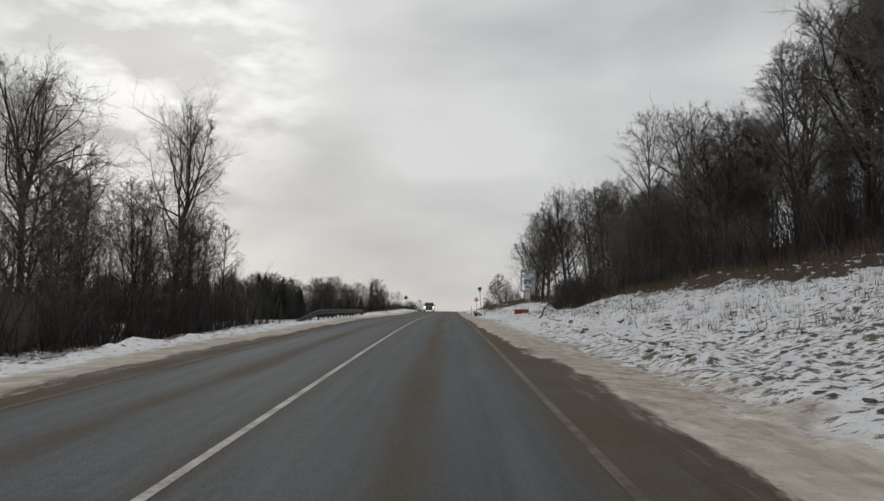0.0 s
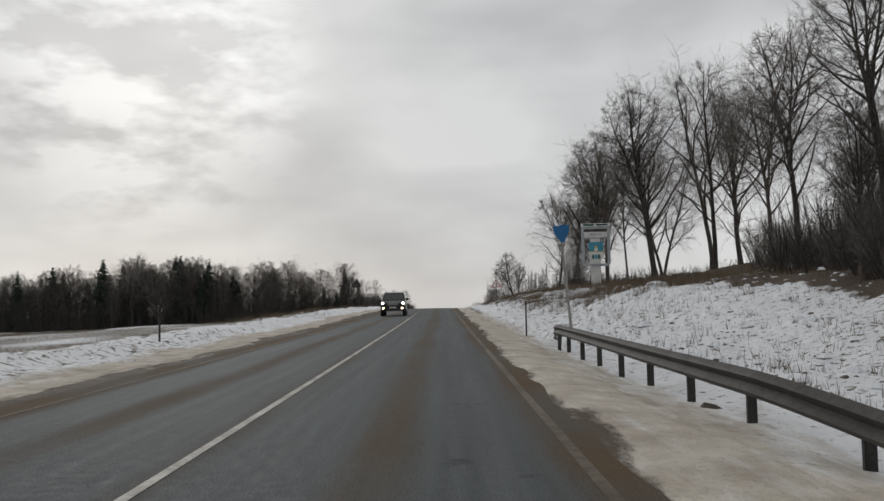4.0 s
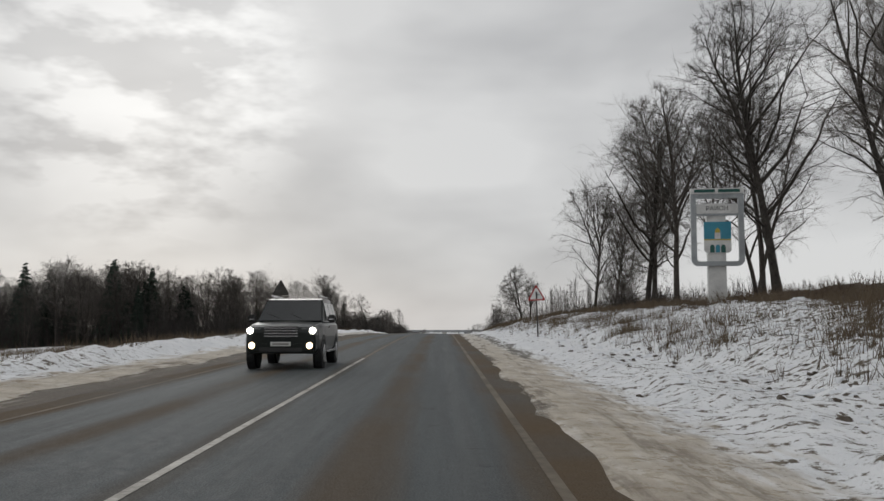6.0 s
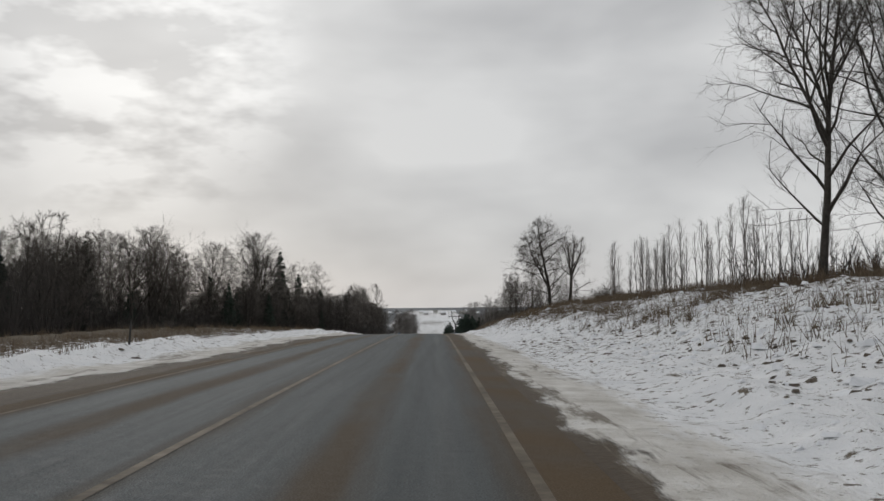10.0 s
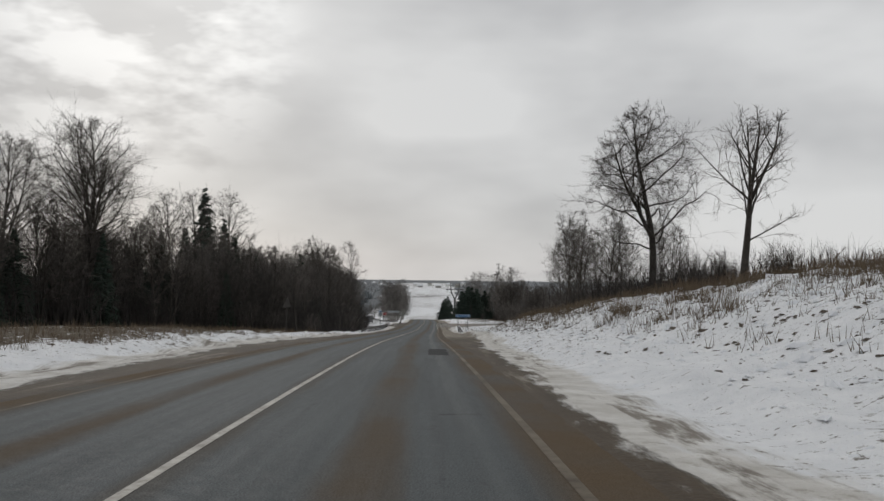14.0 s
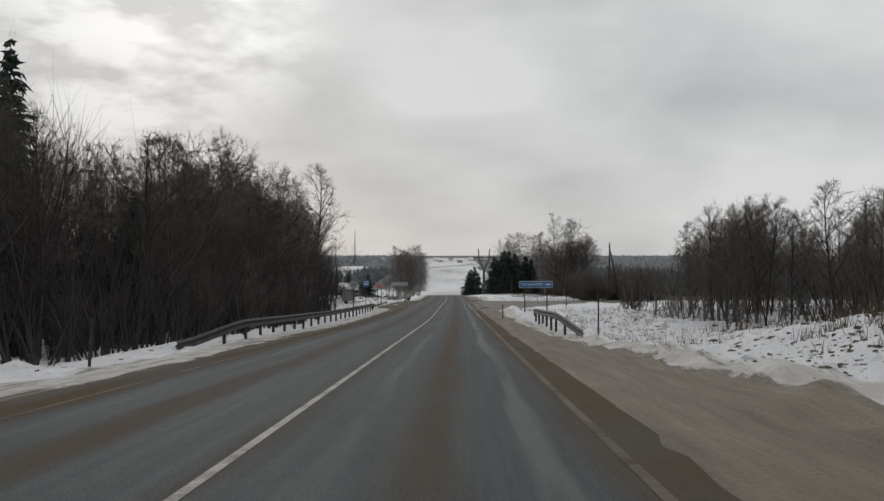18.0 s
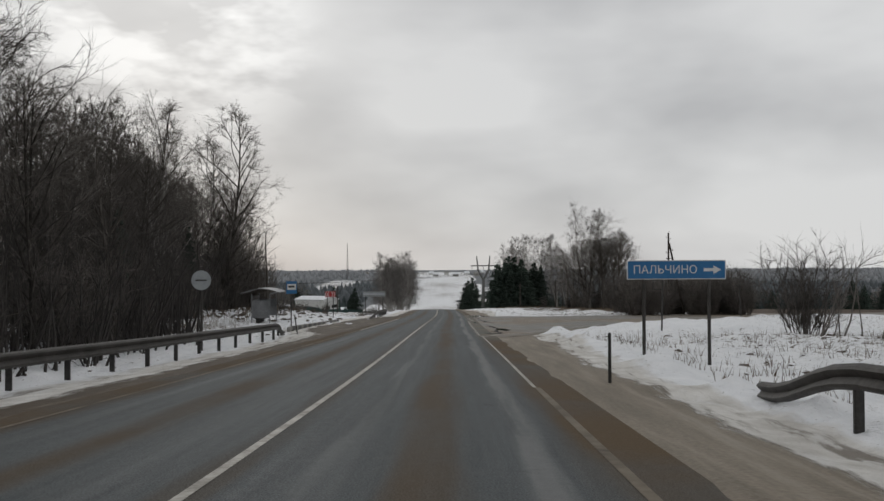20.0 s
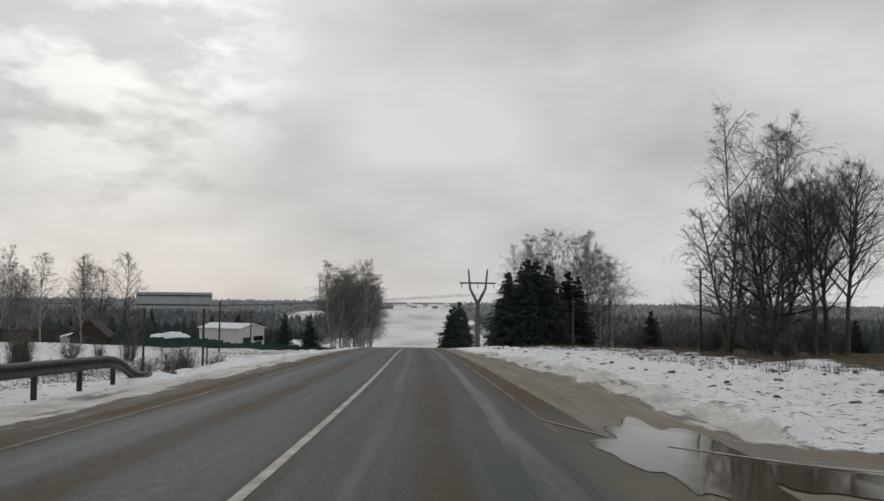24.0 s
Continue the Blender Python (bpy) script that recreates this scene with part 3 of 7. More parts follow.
def bank_table(rows, ds):
    """Height over the road at lateral distances ds, by the way along it, with the steps between rows smoothed."""
    a = np.array(rows)
    cols = [smooth_knots(np.stack([a[:, 0], a[:, 1 + i]], 1), 6.0) for i in range(len(ds))]

    def height(d, y):
        v = np.stack([c(y) for c in cols], -1)
        k = np.clip(np.searchsorted(ds, d, side="right") - 1, 0, len(ds) - 2)
        dd = np.array(ds, dtype=float)
        f = np.clip((d - dd[k]) / (dd[k + 1] - dd[k]), 0, 1)
        # a rounded passage from column to column
        f = f * 0.45 + (3 * f * f - 2 * f ** 3) * 0.55
        i = np.arange(len(d))
        return v[i, k] * (1 - f) + v[i, k + 1] * f
    return height


right_bank, left_bank = bank_table(RIGHT, RIGHT_D), bank_table(LEFT, LEFT_D)


def value_noise(x, y, seed):
    def h(i, j):
        n = (i * 374761393 + j * 668265263 + seed * 974634777) & 0x7FFFFFFF
        n = ((n ^ (n >> 13)) * 1274126177) & 0x7FFFFFFF
        return ((n ^ (n >> 16)) & 0xFFFF) / 65535.0
    i, j = np.floor(x).astype(np.int64), np.floor(y).astype(np.int64)
    u, v = x - i, y - j
    u, v = u * u * (3 - 2 * u), v * v * (3 - 2 * v)
    return (h(i, j) * (1 - u) + h(i + 1, j) * u) * (1 - v) + (h(i, j + 1) * (1 - u) + h(i + 1, j + 1) * u) * v - 0.5


def bump01(v, a, b):
    t = np.clip((v - a) / (b - a), 0, 1)
    return t * t * (3 - 2 * t)


# the side road's near edge, as Y by x, and its far edge
def side_near(x):
    return np.interp(x, [1.2, 2.2, 3.4, 5.4, 11, 18, 25, 36, 90], [486.5, 487.5, 490, 496.5, 510, 521, 530, 544, 585])


def side_far(x):
    return np.interp(x, [1.2, 4, 9, 20, 40, 90], [556, 548, 543, 546, 562, 604])


def land(x, y, rough=True):
    """Height of the ground, and its lateral distance from the road's middle."""
    x, y = np.atleast_1d(np.asarray(x, float)), np.atleast_1d(np.asarray(y, float))
    d = x - road_x(y)
    up = np.where(d >= 0, right_bank(np.abs(d), y), left_bank(np.abs(d), y))
    z = road_z(y) + up
    a = np.abs(d)
    off = bump01(a, 4.6, 7.5)
    side = bump01(y, side_near(x) - 4, side_near(x)) * (1 - bump01(y, side_far(x), side_far(x) + 4)) * (d > 3)
    if rough:
        bay = (d < 0) * bump01(y, 486, 495) * (1 - bump01(y, 528, 540))
        off = off * (1 - side) * (1 - bay * (1 - bump01(a, 8.0, 10.0)))
        amp = 0.10 + 0.25 * bump01(a, 9, 20)
        z = z + off * (amp * value_noise(x * 0.35, y * 0.35, 3) * 1.6 + 0.30 * value_noise(x * 0.9, y * 0.9, 5) + 0.16 * value_noise(x * 1.9, y * 1.9, 7) * (1 - bump01(a, 40, 60)))
        z = z + bump01(a, 60, 300) * 5 * value_noise(x * 0.012, y * 0.012, 11) * (1 - bump01(y, 1800, 2000) * 0.6)
        # ploughed berm beside the shoulder
        berm = np.exp(-((a - 7.2 - 0.5 * value_noise(y * 0.15, y * 0.0 + d * 0, 21)) / 0.55) ** 2) * (0.18 + 0.25 * value_noise(x * 1.3, y * 1.3, 9))
        z = z + berm * (1 - side) * (1 - bay) * (y < 620)
    lip = np.where(d > 0, np.interp(y, [25, 45, 120, 185], [4.1, 3.72, 3.72, 4.1]), 4.1)
    lip = lip + 0.24 * value_noise(y * 0.3 + np.sign(d) * 50, y * 0.0, 51) + 0.25 * value_noise(y * 1.1 + np.sign(d) * 50, y * 0.0, 53)
    z = z - 0.06 * np.maximum(1 - bump01(a, lip - 0.2, lip + 0.3), side)
    return z, d


def gz(x, y):
    return float(land(x, y)[0][0])


def build_ground():
    near = np.concatenate([np.array([0, 1.2, 2.4, 3.4, 3.6, 3.75, 3.9, 4.05]), np.arange(4.2, 16, 0.36), np.arange(16, 34, 0.8)])
    out = [34.0]
    while out[-1] < 3500:
        out.append(out[-1] * 1.12 + 0.4)
    ds = np.concatenate([near, out])
    ds = np.concatenate([-ds[:0:-1], ds])
    ys = [-300.0]
    while ys[-1] < 3500:
        y = ys[-1]
        ys.append(y + (12 if y < -30 else 2 if y < -4 else 0.62 if y < 600 else 1.5 if y < 700 else 12 if y < 1200 else 30))
    ys = np.array(ys)
    D, Y = np.meshgrid(ds, ys)
    X = D + road_x(Y)
    z, d = land(X.ravel(), Y.ravel())
    n, k = len(ys), len(ds)
    idx = np.arange(n * k).reshape(n, k)
    faces = np.stack([idx[:-1, :-1], idx[:-1, 1:], idx[1:, 1:], idx[1:, :-1]], -1).reshape(-1, 4)
    me = bpy.data.meshes.new("ground")
    co = np.stack([X.ravel(), Y.ravel(), z], 1)
    me.vertices.add(len(co))
    me.vertices.foreach_set("co", co.ravel())
    me.loops.add(faces.size)
    me.loops.foreach_set("vertex_index", faces.ravel())
    me.polygons.add(len(faces))
    me.polygons.foreach_set("loop_start", np.arange(0, faces.size, 4))
    me.update(calc_edges=True)
    uv = me.uv_layers.new(name="lane")
    uv.data.foreach_set("uv", np.stack([D.ravel(), Y.ravel()], 1)[faces.ravel()].ravel())
    x, y = co[:, 0], co[:, 1]
    a = np.abs(d)
    # how far mud and sand reach out from the asphalt
    mud_r = np.interp(y, [-300, 16, 35, 80, 135, 190, 225, 300, 325, 345, 358, 372, 391, 412, 425, 445, 470, 480, 487, 500, 545, 560, 600, 700, 900], [5.2, 5.2, 4.1, 4.05, 4.45, 4.6, 4.75, 4.95, 5.1, 5.3, 5.7, 6.4, 7.3, 7.6, 7.2, 6.2, 6.0, 6.6, 6.4, 6, 6.2, 7.0, 6.6, 5.3, 4.8])
    mud_l = np.interp(y, [-300, 60, 140, 190, 230, 300, 325, 355, 400, 418, 480, 492, 500, 528, 536, 548, 700], [4.8, 4.8, 5.0, 5.3, 5.5, 4.9, 5.2, 5.8, 5.8, 5.0, 5.1, 5.4, 7.4, 7.6, 6.6, 5.1, 5.0])
    reach = np.where(d > 0, mud_r, mud_l)
    reach = reach + 0.4 * value_noise(x * 0.0 + np.sign(d) * 7.3, y * 0.11, 41) + 0.4 * value_noise(x * 0.5, y * 0.45, 43)
    dirt = 1 - bump01(a, reach - 1.5, reach + 0.5)
    side = bump01(y, side_near(x) - 3.5, side_near(x) - 0.5) * (1 - bump01(y, side_far(x) - 1, side_far(x) + 2)) * (d > 2)
    dirt = np.maximum(dirt, side) * (y < 1000)
    sand = 1 - bump01(a, reach + 0.2, reach + np.where(d > 0, np.interp(y, [150, 250, 390, 440, 470], [3.0, 1.3, 1.3, 1.1, 0.8]), 1.5))
    sand = sand * (y < 1000)
    grass = 0.30 + np.where(d > 0, 0.10, 0.25) * bump01(a, 9, 14) + 0.5 * value_noise(x * 0.06, y * 0.06, 31)
    grass = np.where((d > 0) & (y < 425), grass + 0.12 * bump01(a, 13, 17), grass)
    grass = np.where(d < 0, grass + 0.30 * bump01(a, 8, 11) * bump01(y + 50 * value_noise(x * 0.04, y * 0.04, 64), 190, 240) * (1 - bump01(y, 410, 430)) * (1 - 0.7 * bump01(a + 30 * value_noise(x * 0.06, y * 0.06, 65), 40, 70)), grass)
    grass = np.where(y > 445, grass - 0.12, grass)
    # extra specks on the far fields grey their snow, standing in for haze
    far_field = bump01(y, 900, 1000)
    grass = grass * (1 - far_field) + far_field * (0.44 + 0.30 * value_noise(x * 0.02, y * 0.008, 35) + 0.2 * value_noise(x * 0.07, y * 0.03, 36))
    ice = bump01(y, 166, 180) * (1 - bump01(y, 222, 236)) * 0.55 * bump01(d, 4.8, 5.3) * (1 - bump01(d, 5.9, 7.0))
    yn = y + bump01(a, 20, 40) * (40 * value_noise(x * 0.03, y * 0.03, 61) + 14 * value_noise(x * 0.11, y * 0.11, 62))
    litter = np.zeros_like(d)
    litter = np.maximum(litter, (d > 0) * (yn < 160) * bump01(a, 16, 19))
    litter = np.maximum(litter, (d > 0) * bump01(yn, 150, 175) * (1 - bump01(yn, 412, 424)) * bump01(a, 17.5, 20))
    litter = np.maximum(litter, (d < 0) * (1 - bump01(yn, 92, 100)) * bump01(a, 15, 19))
    litter = np.maximum(litter, (d < 0) * bump01(yn, 300, 320) * (1 - bump01(yn, 555, 570)) * bump01(a, 22, 27))
    litter = np.maximum(litter, 0.9 * (d > 0) * bump01(yn, 560, 575) * (1 - bump01(yn, 850, 900)) * bump01(a, 17, 24))
    litter = np.maximum(litter, 0.6 * (d < 0) * bump01(yn, 640, 700) * (1 - bump01(yn, 900, 950)) * bump01(a, 20, 40))
    # open snow fields behind the strips of wood
    reach_in = a + 26 * value_noise(x * 0.05, y * 0.03, 63)
    deep = np.where(y > 560, 130.0, 58.0) + np.where(d < 0, 212.0, 0.0) * bump01(yn, 300, 340) * (1 - bump01(yn, 420, 480))
    litter = litter * (1 - bump01(reach_in, deep, deep + 14))
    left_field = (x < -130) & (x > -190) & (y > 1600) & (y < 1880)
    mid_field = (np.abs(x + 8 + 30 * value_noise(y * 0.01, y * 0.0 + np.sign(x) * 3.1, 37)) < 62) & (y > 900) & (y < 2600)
    # mask of the far ground that takes the haze-paled wood colour
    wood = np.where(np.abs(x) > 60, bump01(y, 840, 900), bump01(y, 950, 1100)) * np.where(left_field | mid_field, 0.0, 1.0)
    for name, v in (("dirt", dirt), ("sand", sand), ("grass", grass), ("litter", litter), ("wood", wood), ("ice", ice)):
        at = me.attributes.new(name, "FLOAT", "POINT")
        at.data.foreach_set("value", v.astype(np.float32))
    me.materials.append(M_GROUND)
    me.shade_smooth()
    return tagged(new("ground", me), "snow-covered ground with dead grass and muddy verges", "ground", kind="structure")


def ribbon(name, ys, lo, hi, lift, material, label, category, steps=8, crown=0.05, parent=None):
    """A strip that follows the road between two lateral distances."""
    ys = np.asarray(ys, float)
    ds = np.linspace(lo, hi, steps + 1)
    D, Y = np.meshgrid(ds, ys)
    X, Z = D + road_x(Y), road_z(Y) + lift - crown * (np.abs(D) / 4.1) ** 2
    n, k = D.shape
    idx = np.arange(n * k).reshape(n, k)
    faces = np.stack([idx[:-1, :-1], idx[:-1, 1:], idx[1:, 1:], idx[1:, :-1]], -1).reshape(-1, 4)
    ob = mesh_ob(name, np.stack([X.ravel(), Y.ravel(), Z.ravel()], 1), faces, material, parent)
    uv = ob.data.uv_layers.new(name="lane")
    uv.data.foreach_set("uv", np.stack([D.ravel(), Y.ravel()], 1)[faces.ravel()].ravel())
    if label:
        tagged(ob, label, category, kind="structure")
    return ob


ground = build_ground()
road = ribbon("road", np.concatenate([np.arange(-300, 720, 2.0), np.arange(720, 1060, 10.0)]), -4.1, 4.1, 0.015, M_ROAD, "wet two-lane asphalt road with brown dirt streaks", "road", 16)


# ---- trees ----
class Wood:
    """Collects tapered tubes into one mesh."""

    def __init__(self):
        self.v, self.f, self.n = [], [], 0

    def tube(self, pts, radii, sides):
        pts = np.asarray(pts, float)
        m = len(pts)
        t = np.gradient(pts, axis=0)
        t /= np.linalg.norm(t, axis=1)[:, None] + 1e-9
        ref = np.array([0.31, 0.95, 0.05]) if abs(t[0, 2]) > 0.7 else np.array([0.05, 0.1, 1.0])
        a = np.cross(t, ref)
        a /= np.linalg.norm(a, axis=1)[:, None] + 1e-9
        b = np.cross(t, a)
        ang = np.arange(sides) * (2 * np.pi / sides)
        ring = a[:, None, :] * np.cos(ang)[None, :, None] + b[:, None, :] * np.sin(ang)[None, :, None]
        body = pts[:-1, None, :] + ring[:-1] * np.asarray(radii)[:-1, None, None]
        self.v.append(body.reshape(-1, 3))
        self.v.append(pts[-1:])
        base = self.n
        for i in range(m - 2):
            r0, r1 = base + i * sides, base + (i + 1) * sides
            for k in range(sides):
                k2 = (k + 1) % sides
                self.f.append((r0 + k, r0 + k2, r1 + k2, r1 + k))
        r0, tip = base + (m - 2) * sides, base + (m - 1) * sides
        for k in range(sides):
            self.f.append((r0 + k, r0 + (k + 1) % sides, tip))
        self.n = tip + 1

    def cones(self, rng, starts, ways, lengths, r):
        """Many straight three-sided spikes at once."""
        starts, ways, lengths = np.asarray(starts), np.asarray(ways), np.asarray(lengths)
        m = len(starts)
        if not m:
            return
        ways = ways / np.linalg.norm(ways, axis=1)[:, None]
        ref = rng.normal(0, 1, (m, 3))
        a = np.cross(ways, ref)
        a /= np.linalg.norm(a, axis=1)[:, None] + 1e-9
        b = np.cross(ways, a)
        quad = [starts + r * (a * math.cos(t) + b * math.sin(t)) for t in (0, 2.094, 4.189)] + [starts + ways * lengths[:, None]]
        self.v.append(np.stack(quad, 1).reshape(-1, 3))
        base = self.n + 4 * np.arange(m)
        for i, j in ((0, 1), (1, 2), (2, 0)):
            self.f.extend(np.stack([base + i, base + j, base + 3], 1).tolist())
        self.n += 4 * m

    def spray(self, rng, lines, per, reach, r, pull):
        """Fine twigs along the lines: per twigs on each, reach of the line's length long."""
        if not lines:
            return
        p = np.array(lines)
        n, k = p.shape[0], p.shape[1]
        seg = rng.integers(0, k - 1, (n, per))
        u = rng.uniform(0, 1, (n, per, 1))
        i = np.arange(n)[:, None]
        a, b = p[i, seg], p[i, seg + 1]
        ln = np.linalg.norm(p[:, -1] - p[:, 0], axis=1)[:, None] * rng.uniform(reach * 0.6, reach * 1.3, (n, per))
        way = (b - a) / (np.linalg.norm(b - a, axis=2)[..., None] + 1e-9) + rng.normal(0, 0.45, (n, per, 3)) + np.array([0, 0, pull])
        self.cones(rng, (a + (b - a) * u).reshape(-1, 3), way.reshape(-1, 3), ln.reshape(-1), r)

    def mesh(self, name, material):
        me = bpy.data.meshes.new(name)
        v = np.concatenate(self.v) if self.v else np.zeros((0, 3))
        me.from_pydata(v.tolist(), [], self.f)
        me.materials.append(material)
        me.shade_smooth()
        return me


def bent(rng, start, way, length, n, wander, lift):
    """A wandering line; lift pulls it up (or down)."""
    pts = [np.array(start, float)]
    w = np.array(way, float)
    w /= np.linalg.norm(w)
    step = length / n
    for _ in range(n):
        w = w + rng.normal(0, wander, 3) + np.array([0, 0, lift])
        w /= np.linalg.norm(w)
        pts.append(pts[-1] + w * step)
    return np.array(pts)


def side_way(rng, axis, angle, spin):
    """A direction that leaves axis at an angle."""
    axis = axis / np.linalg.norm(axis)
    ref = np.array([1.0, 0, 0]) if abs(axis[0]) < 0.8 else np.array([0, 1.0, 0])
    a = np.cross(axis, ref)
    a /= np.linalg.norm(a)
    b = np.cross(axis, a)
    return axis * np.cos(angle) + (a * np.cos(spin) + b * np.sin(spin)) * np.sin(angle)


def bare_tree(seed, height=20.0, stems=1, girth=0.28, first=0.25, limbs=14, limb_len=0.42, limb_angle=55, boughs=6, twigs=6, sprays=4, wander=0.10, lift=0.05, droop=0.0, lean=0.04, fork=0.0, twig_r=0.0105):
    """Trunk and limbs, and the crown of bare twigs, of one leafless tree that stands at the origin."""
    rng = np.random.default_rng(seed)
    trunk, crown = Wood(), Wood()
    leaders, fine, tips = [], [], []
    for s in range(stems):
        way = np.array([rng.normal(0, lean), rng.normal(0, lean), 1.0])
        if stems > 1:
            spin = 2 * np.pi * (s + rng.uniform(0, 0.5)) / stems
            way += np.array([np.cos(spin), np.sin(spin), 0]) * rng.uniform(0.10, 0.26)
        h = height * rng.uniform(0.85, 1.0) if s else height
        base = np.array([rng.normal(0, 0.10), rng.normal(0, 0.10), -0.3]) * (stems > 1) + np.array([0, 0, -0.3 * (stems == 1)])
        g = girth / (stems ** 0.4)
        pts = bent(rng, base, way, h, 12, 0.018 + wander * 0.16, 0.02)
        pts *= np.array([1, 1, h / max(pts[-1][2], 0.1)])
        rad = g * (1 - np.linspace(0, 1, 13)) ** 0.85 + 0.012
        rad[0] *= 1.35
        trunk.tube(pts, rad, 8)
        leaders.append((pts, rad, h, first))
        if fork and s == 0:
            k = 4 + int(rng.integers(0, 2))
            for j in range(int(fork)):
                w = side_way(rng, pts[k + 1] - pts[k], rng.uniform(0.3, 0.55), rng.uniform(0, 6.28))
                fp = bent(rng, pts[k + j], w, h * rng.uniform(0.45, 0.6), 9, 0.06, 0.07)
                fr = rad[k + j] * 0.75 * (1 - np.linspace(0, 1, 10)) ** 0.85 + 0.012
                trunk.tube(fp, fr, 7)
                leaders.append((fp, fr, h * 0.55, 0.15))
    mid, high, wide = height * (first * 0.8 + 1.0) / 2, height * (1.03 - first * 0.8) / 2, height * limb_len * 0.86

    def dome(at, way):
        """How far it is along way to the crown's rounded outline."""
        k = np.array([1 / wide, 1 / wide, 1 / high])
        p, w = (at - np.array([0, 0, mid])) * k, way * k
        a, b, c = w @ w, p @ w, p @ p - 1
        return (-b + math.sqrt(max(0.0, b * b - a * c))) / a

    for pts, rad, h, low in leaders:
        spin = rng.uniform(0, 6.28)
        count = max(3, int(limbs * (0.6 if h < height * 0.7 else 1.0)))
        for i in range(count):
            f = low + (0.97 - low) * (i + rng.uniform(0, 0.8)) / count
            k = min(int(f * (len(pts) - 1)), len(pts) - 2)
            u = f * (len(pts) - 1) - k
            at = pts[k] * (1 - u) + pts[k + 1] * u
            spin += 2.4 + rng.normal(0, 0.4)
            way = side_way(rng, pts[k + 1] - pts[k], radians(limb_angle) * rng.uniform(0.75, 1.15) * (1.0 - 0.35 * f), spin)
            ln = max(height * 0.05, dome(at, way) * rng.uniform(0.78, 1.02))
            lp = bent(rng, at, way, ln, 7, wander, lift)
            r0 = min(rad[k] * 0.62, 0.0125 * ln + 0.014)
            trunk.tube(lp, r0 * (1 - np.linspace(0, 1, 8)) ** 0.9 + 0.008, 5)
            for j in range(boughs):
                g2 = 0.18 + 0.80 * (j + rng.uniform(0, 0.9)) / boughs
                k2 = min(int(g2 * 7), 6)
                bl = ln * rng.uniform(0.34, 0.62) * (1.15 - 0.5 * g2)
                bw = side_way(rng, lp[k2 + 1] - lp[k2], rng.uniform(0.55, 1.05), rng.uniform(0, 6.28))
                bp = bent(rng, lp[k2], bw, bl, 4, wander * 1.3, lift * 0.7 - droop * 0.4)
                crown.tube(bp, np.linspace(r0 * 0.28 + 0.005, twig_r * 0.9, 5), 3)
                for q in range(twigs):
                    g3 = 0.15 + 0.85 * (q + rng.uniform(0, 1)) / twigs
                    k3 = min(int(g3 * 4), 3)
                    tl = max(0.5, bl * rng.uniform(0.4, 0.75))
                    tw = side_way(rng, bp[k3 + 1] - bp[k3], rng.uniform(0.4, 0.95), rng.uniform(0, 6.28))
                    tp = bent(rng, bp[k3] + (bp[k3 + 1] - bp[k3]) * rng.uniform(0, 1), tw, tl, 3, wander * 1.4, lift * 0.5 - droop)
                    crown.tube(tp, (twig_r, twig_r * 0.85, twig_r * 0.6, 0), 3)
                    fine.append(tp)
            tips.append(lp[-4:])
    crown.spray(rng, fine, sprays, 0.62, twig_r * 0.62, -droop * 2)
    crown.spray(rng, tips, sprays * 2, 0.5, twig_r * 0.8, -droop)
    return trunk, crown


def shrub(seed, height=4.0, stems=22, spread=0.35, twigs=7, sprays=3, twig_r=0.011, girth=1.0):
    """A many-stemmed leafless bush."""
    rng = np.random.default_rng(seed)
    stem, crown, fine = Wood(), Wood(), []
    for i in range(stems):
        a = rng.uniform(0, 6.28)
        way = np.array([np.cos(a) * spread * rng.uniform(0.1, 1.2), np.sin(a) * spread * rng.uniform(0.1, 1.2), 1.0])
        at = np.array([np.cos(a), np.sin(a), 0]) * rng.uniform(0, height * 0.16) + np.array([0, 0, -0.2])
        h = height * rng.uniform(0.55, 1.0)
        p = bent(rng, at, way, h, 7, 0.07, 0.02)
        stem.tube(p, np.linspace(0.008 * h + 0.008, 0.006, 8) * girth, 4)
        for j in range(twigs):
            k = int(rng.integers(1, 7))
            w = side_way(rng, p[k + 1] - p[k], rng.uniform(0.4, 0.9), rng.uniform(0, 6.28))
            tl = h * rng.uniform(0.15, 0.35)
            tp = bent(rng, p[k], w, tl, 4, 0.12, 0.03)
            crown.tube(tp, (twig_r * 1.2, twig_r, twig_r * 0.8, twig_r * 0.6, 0), 3)
            fine.append(tp)
    crown.spray(rng, fine, sprays, 0.6, twig_r * 0.7, 0.1)
    return stem, crown


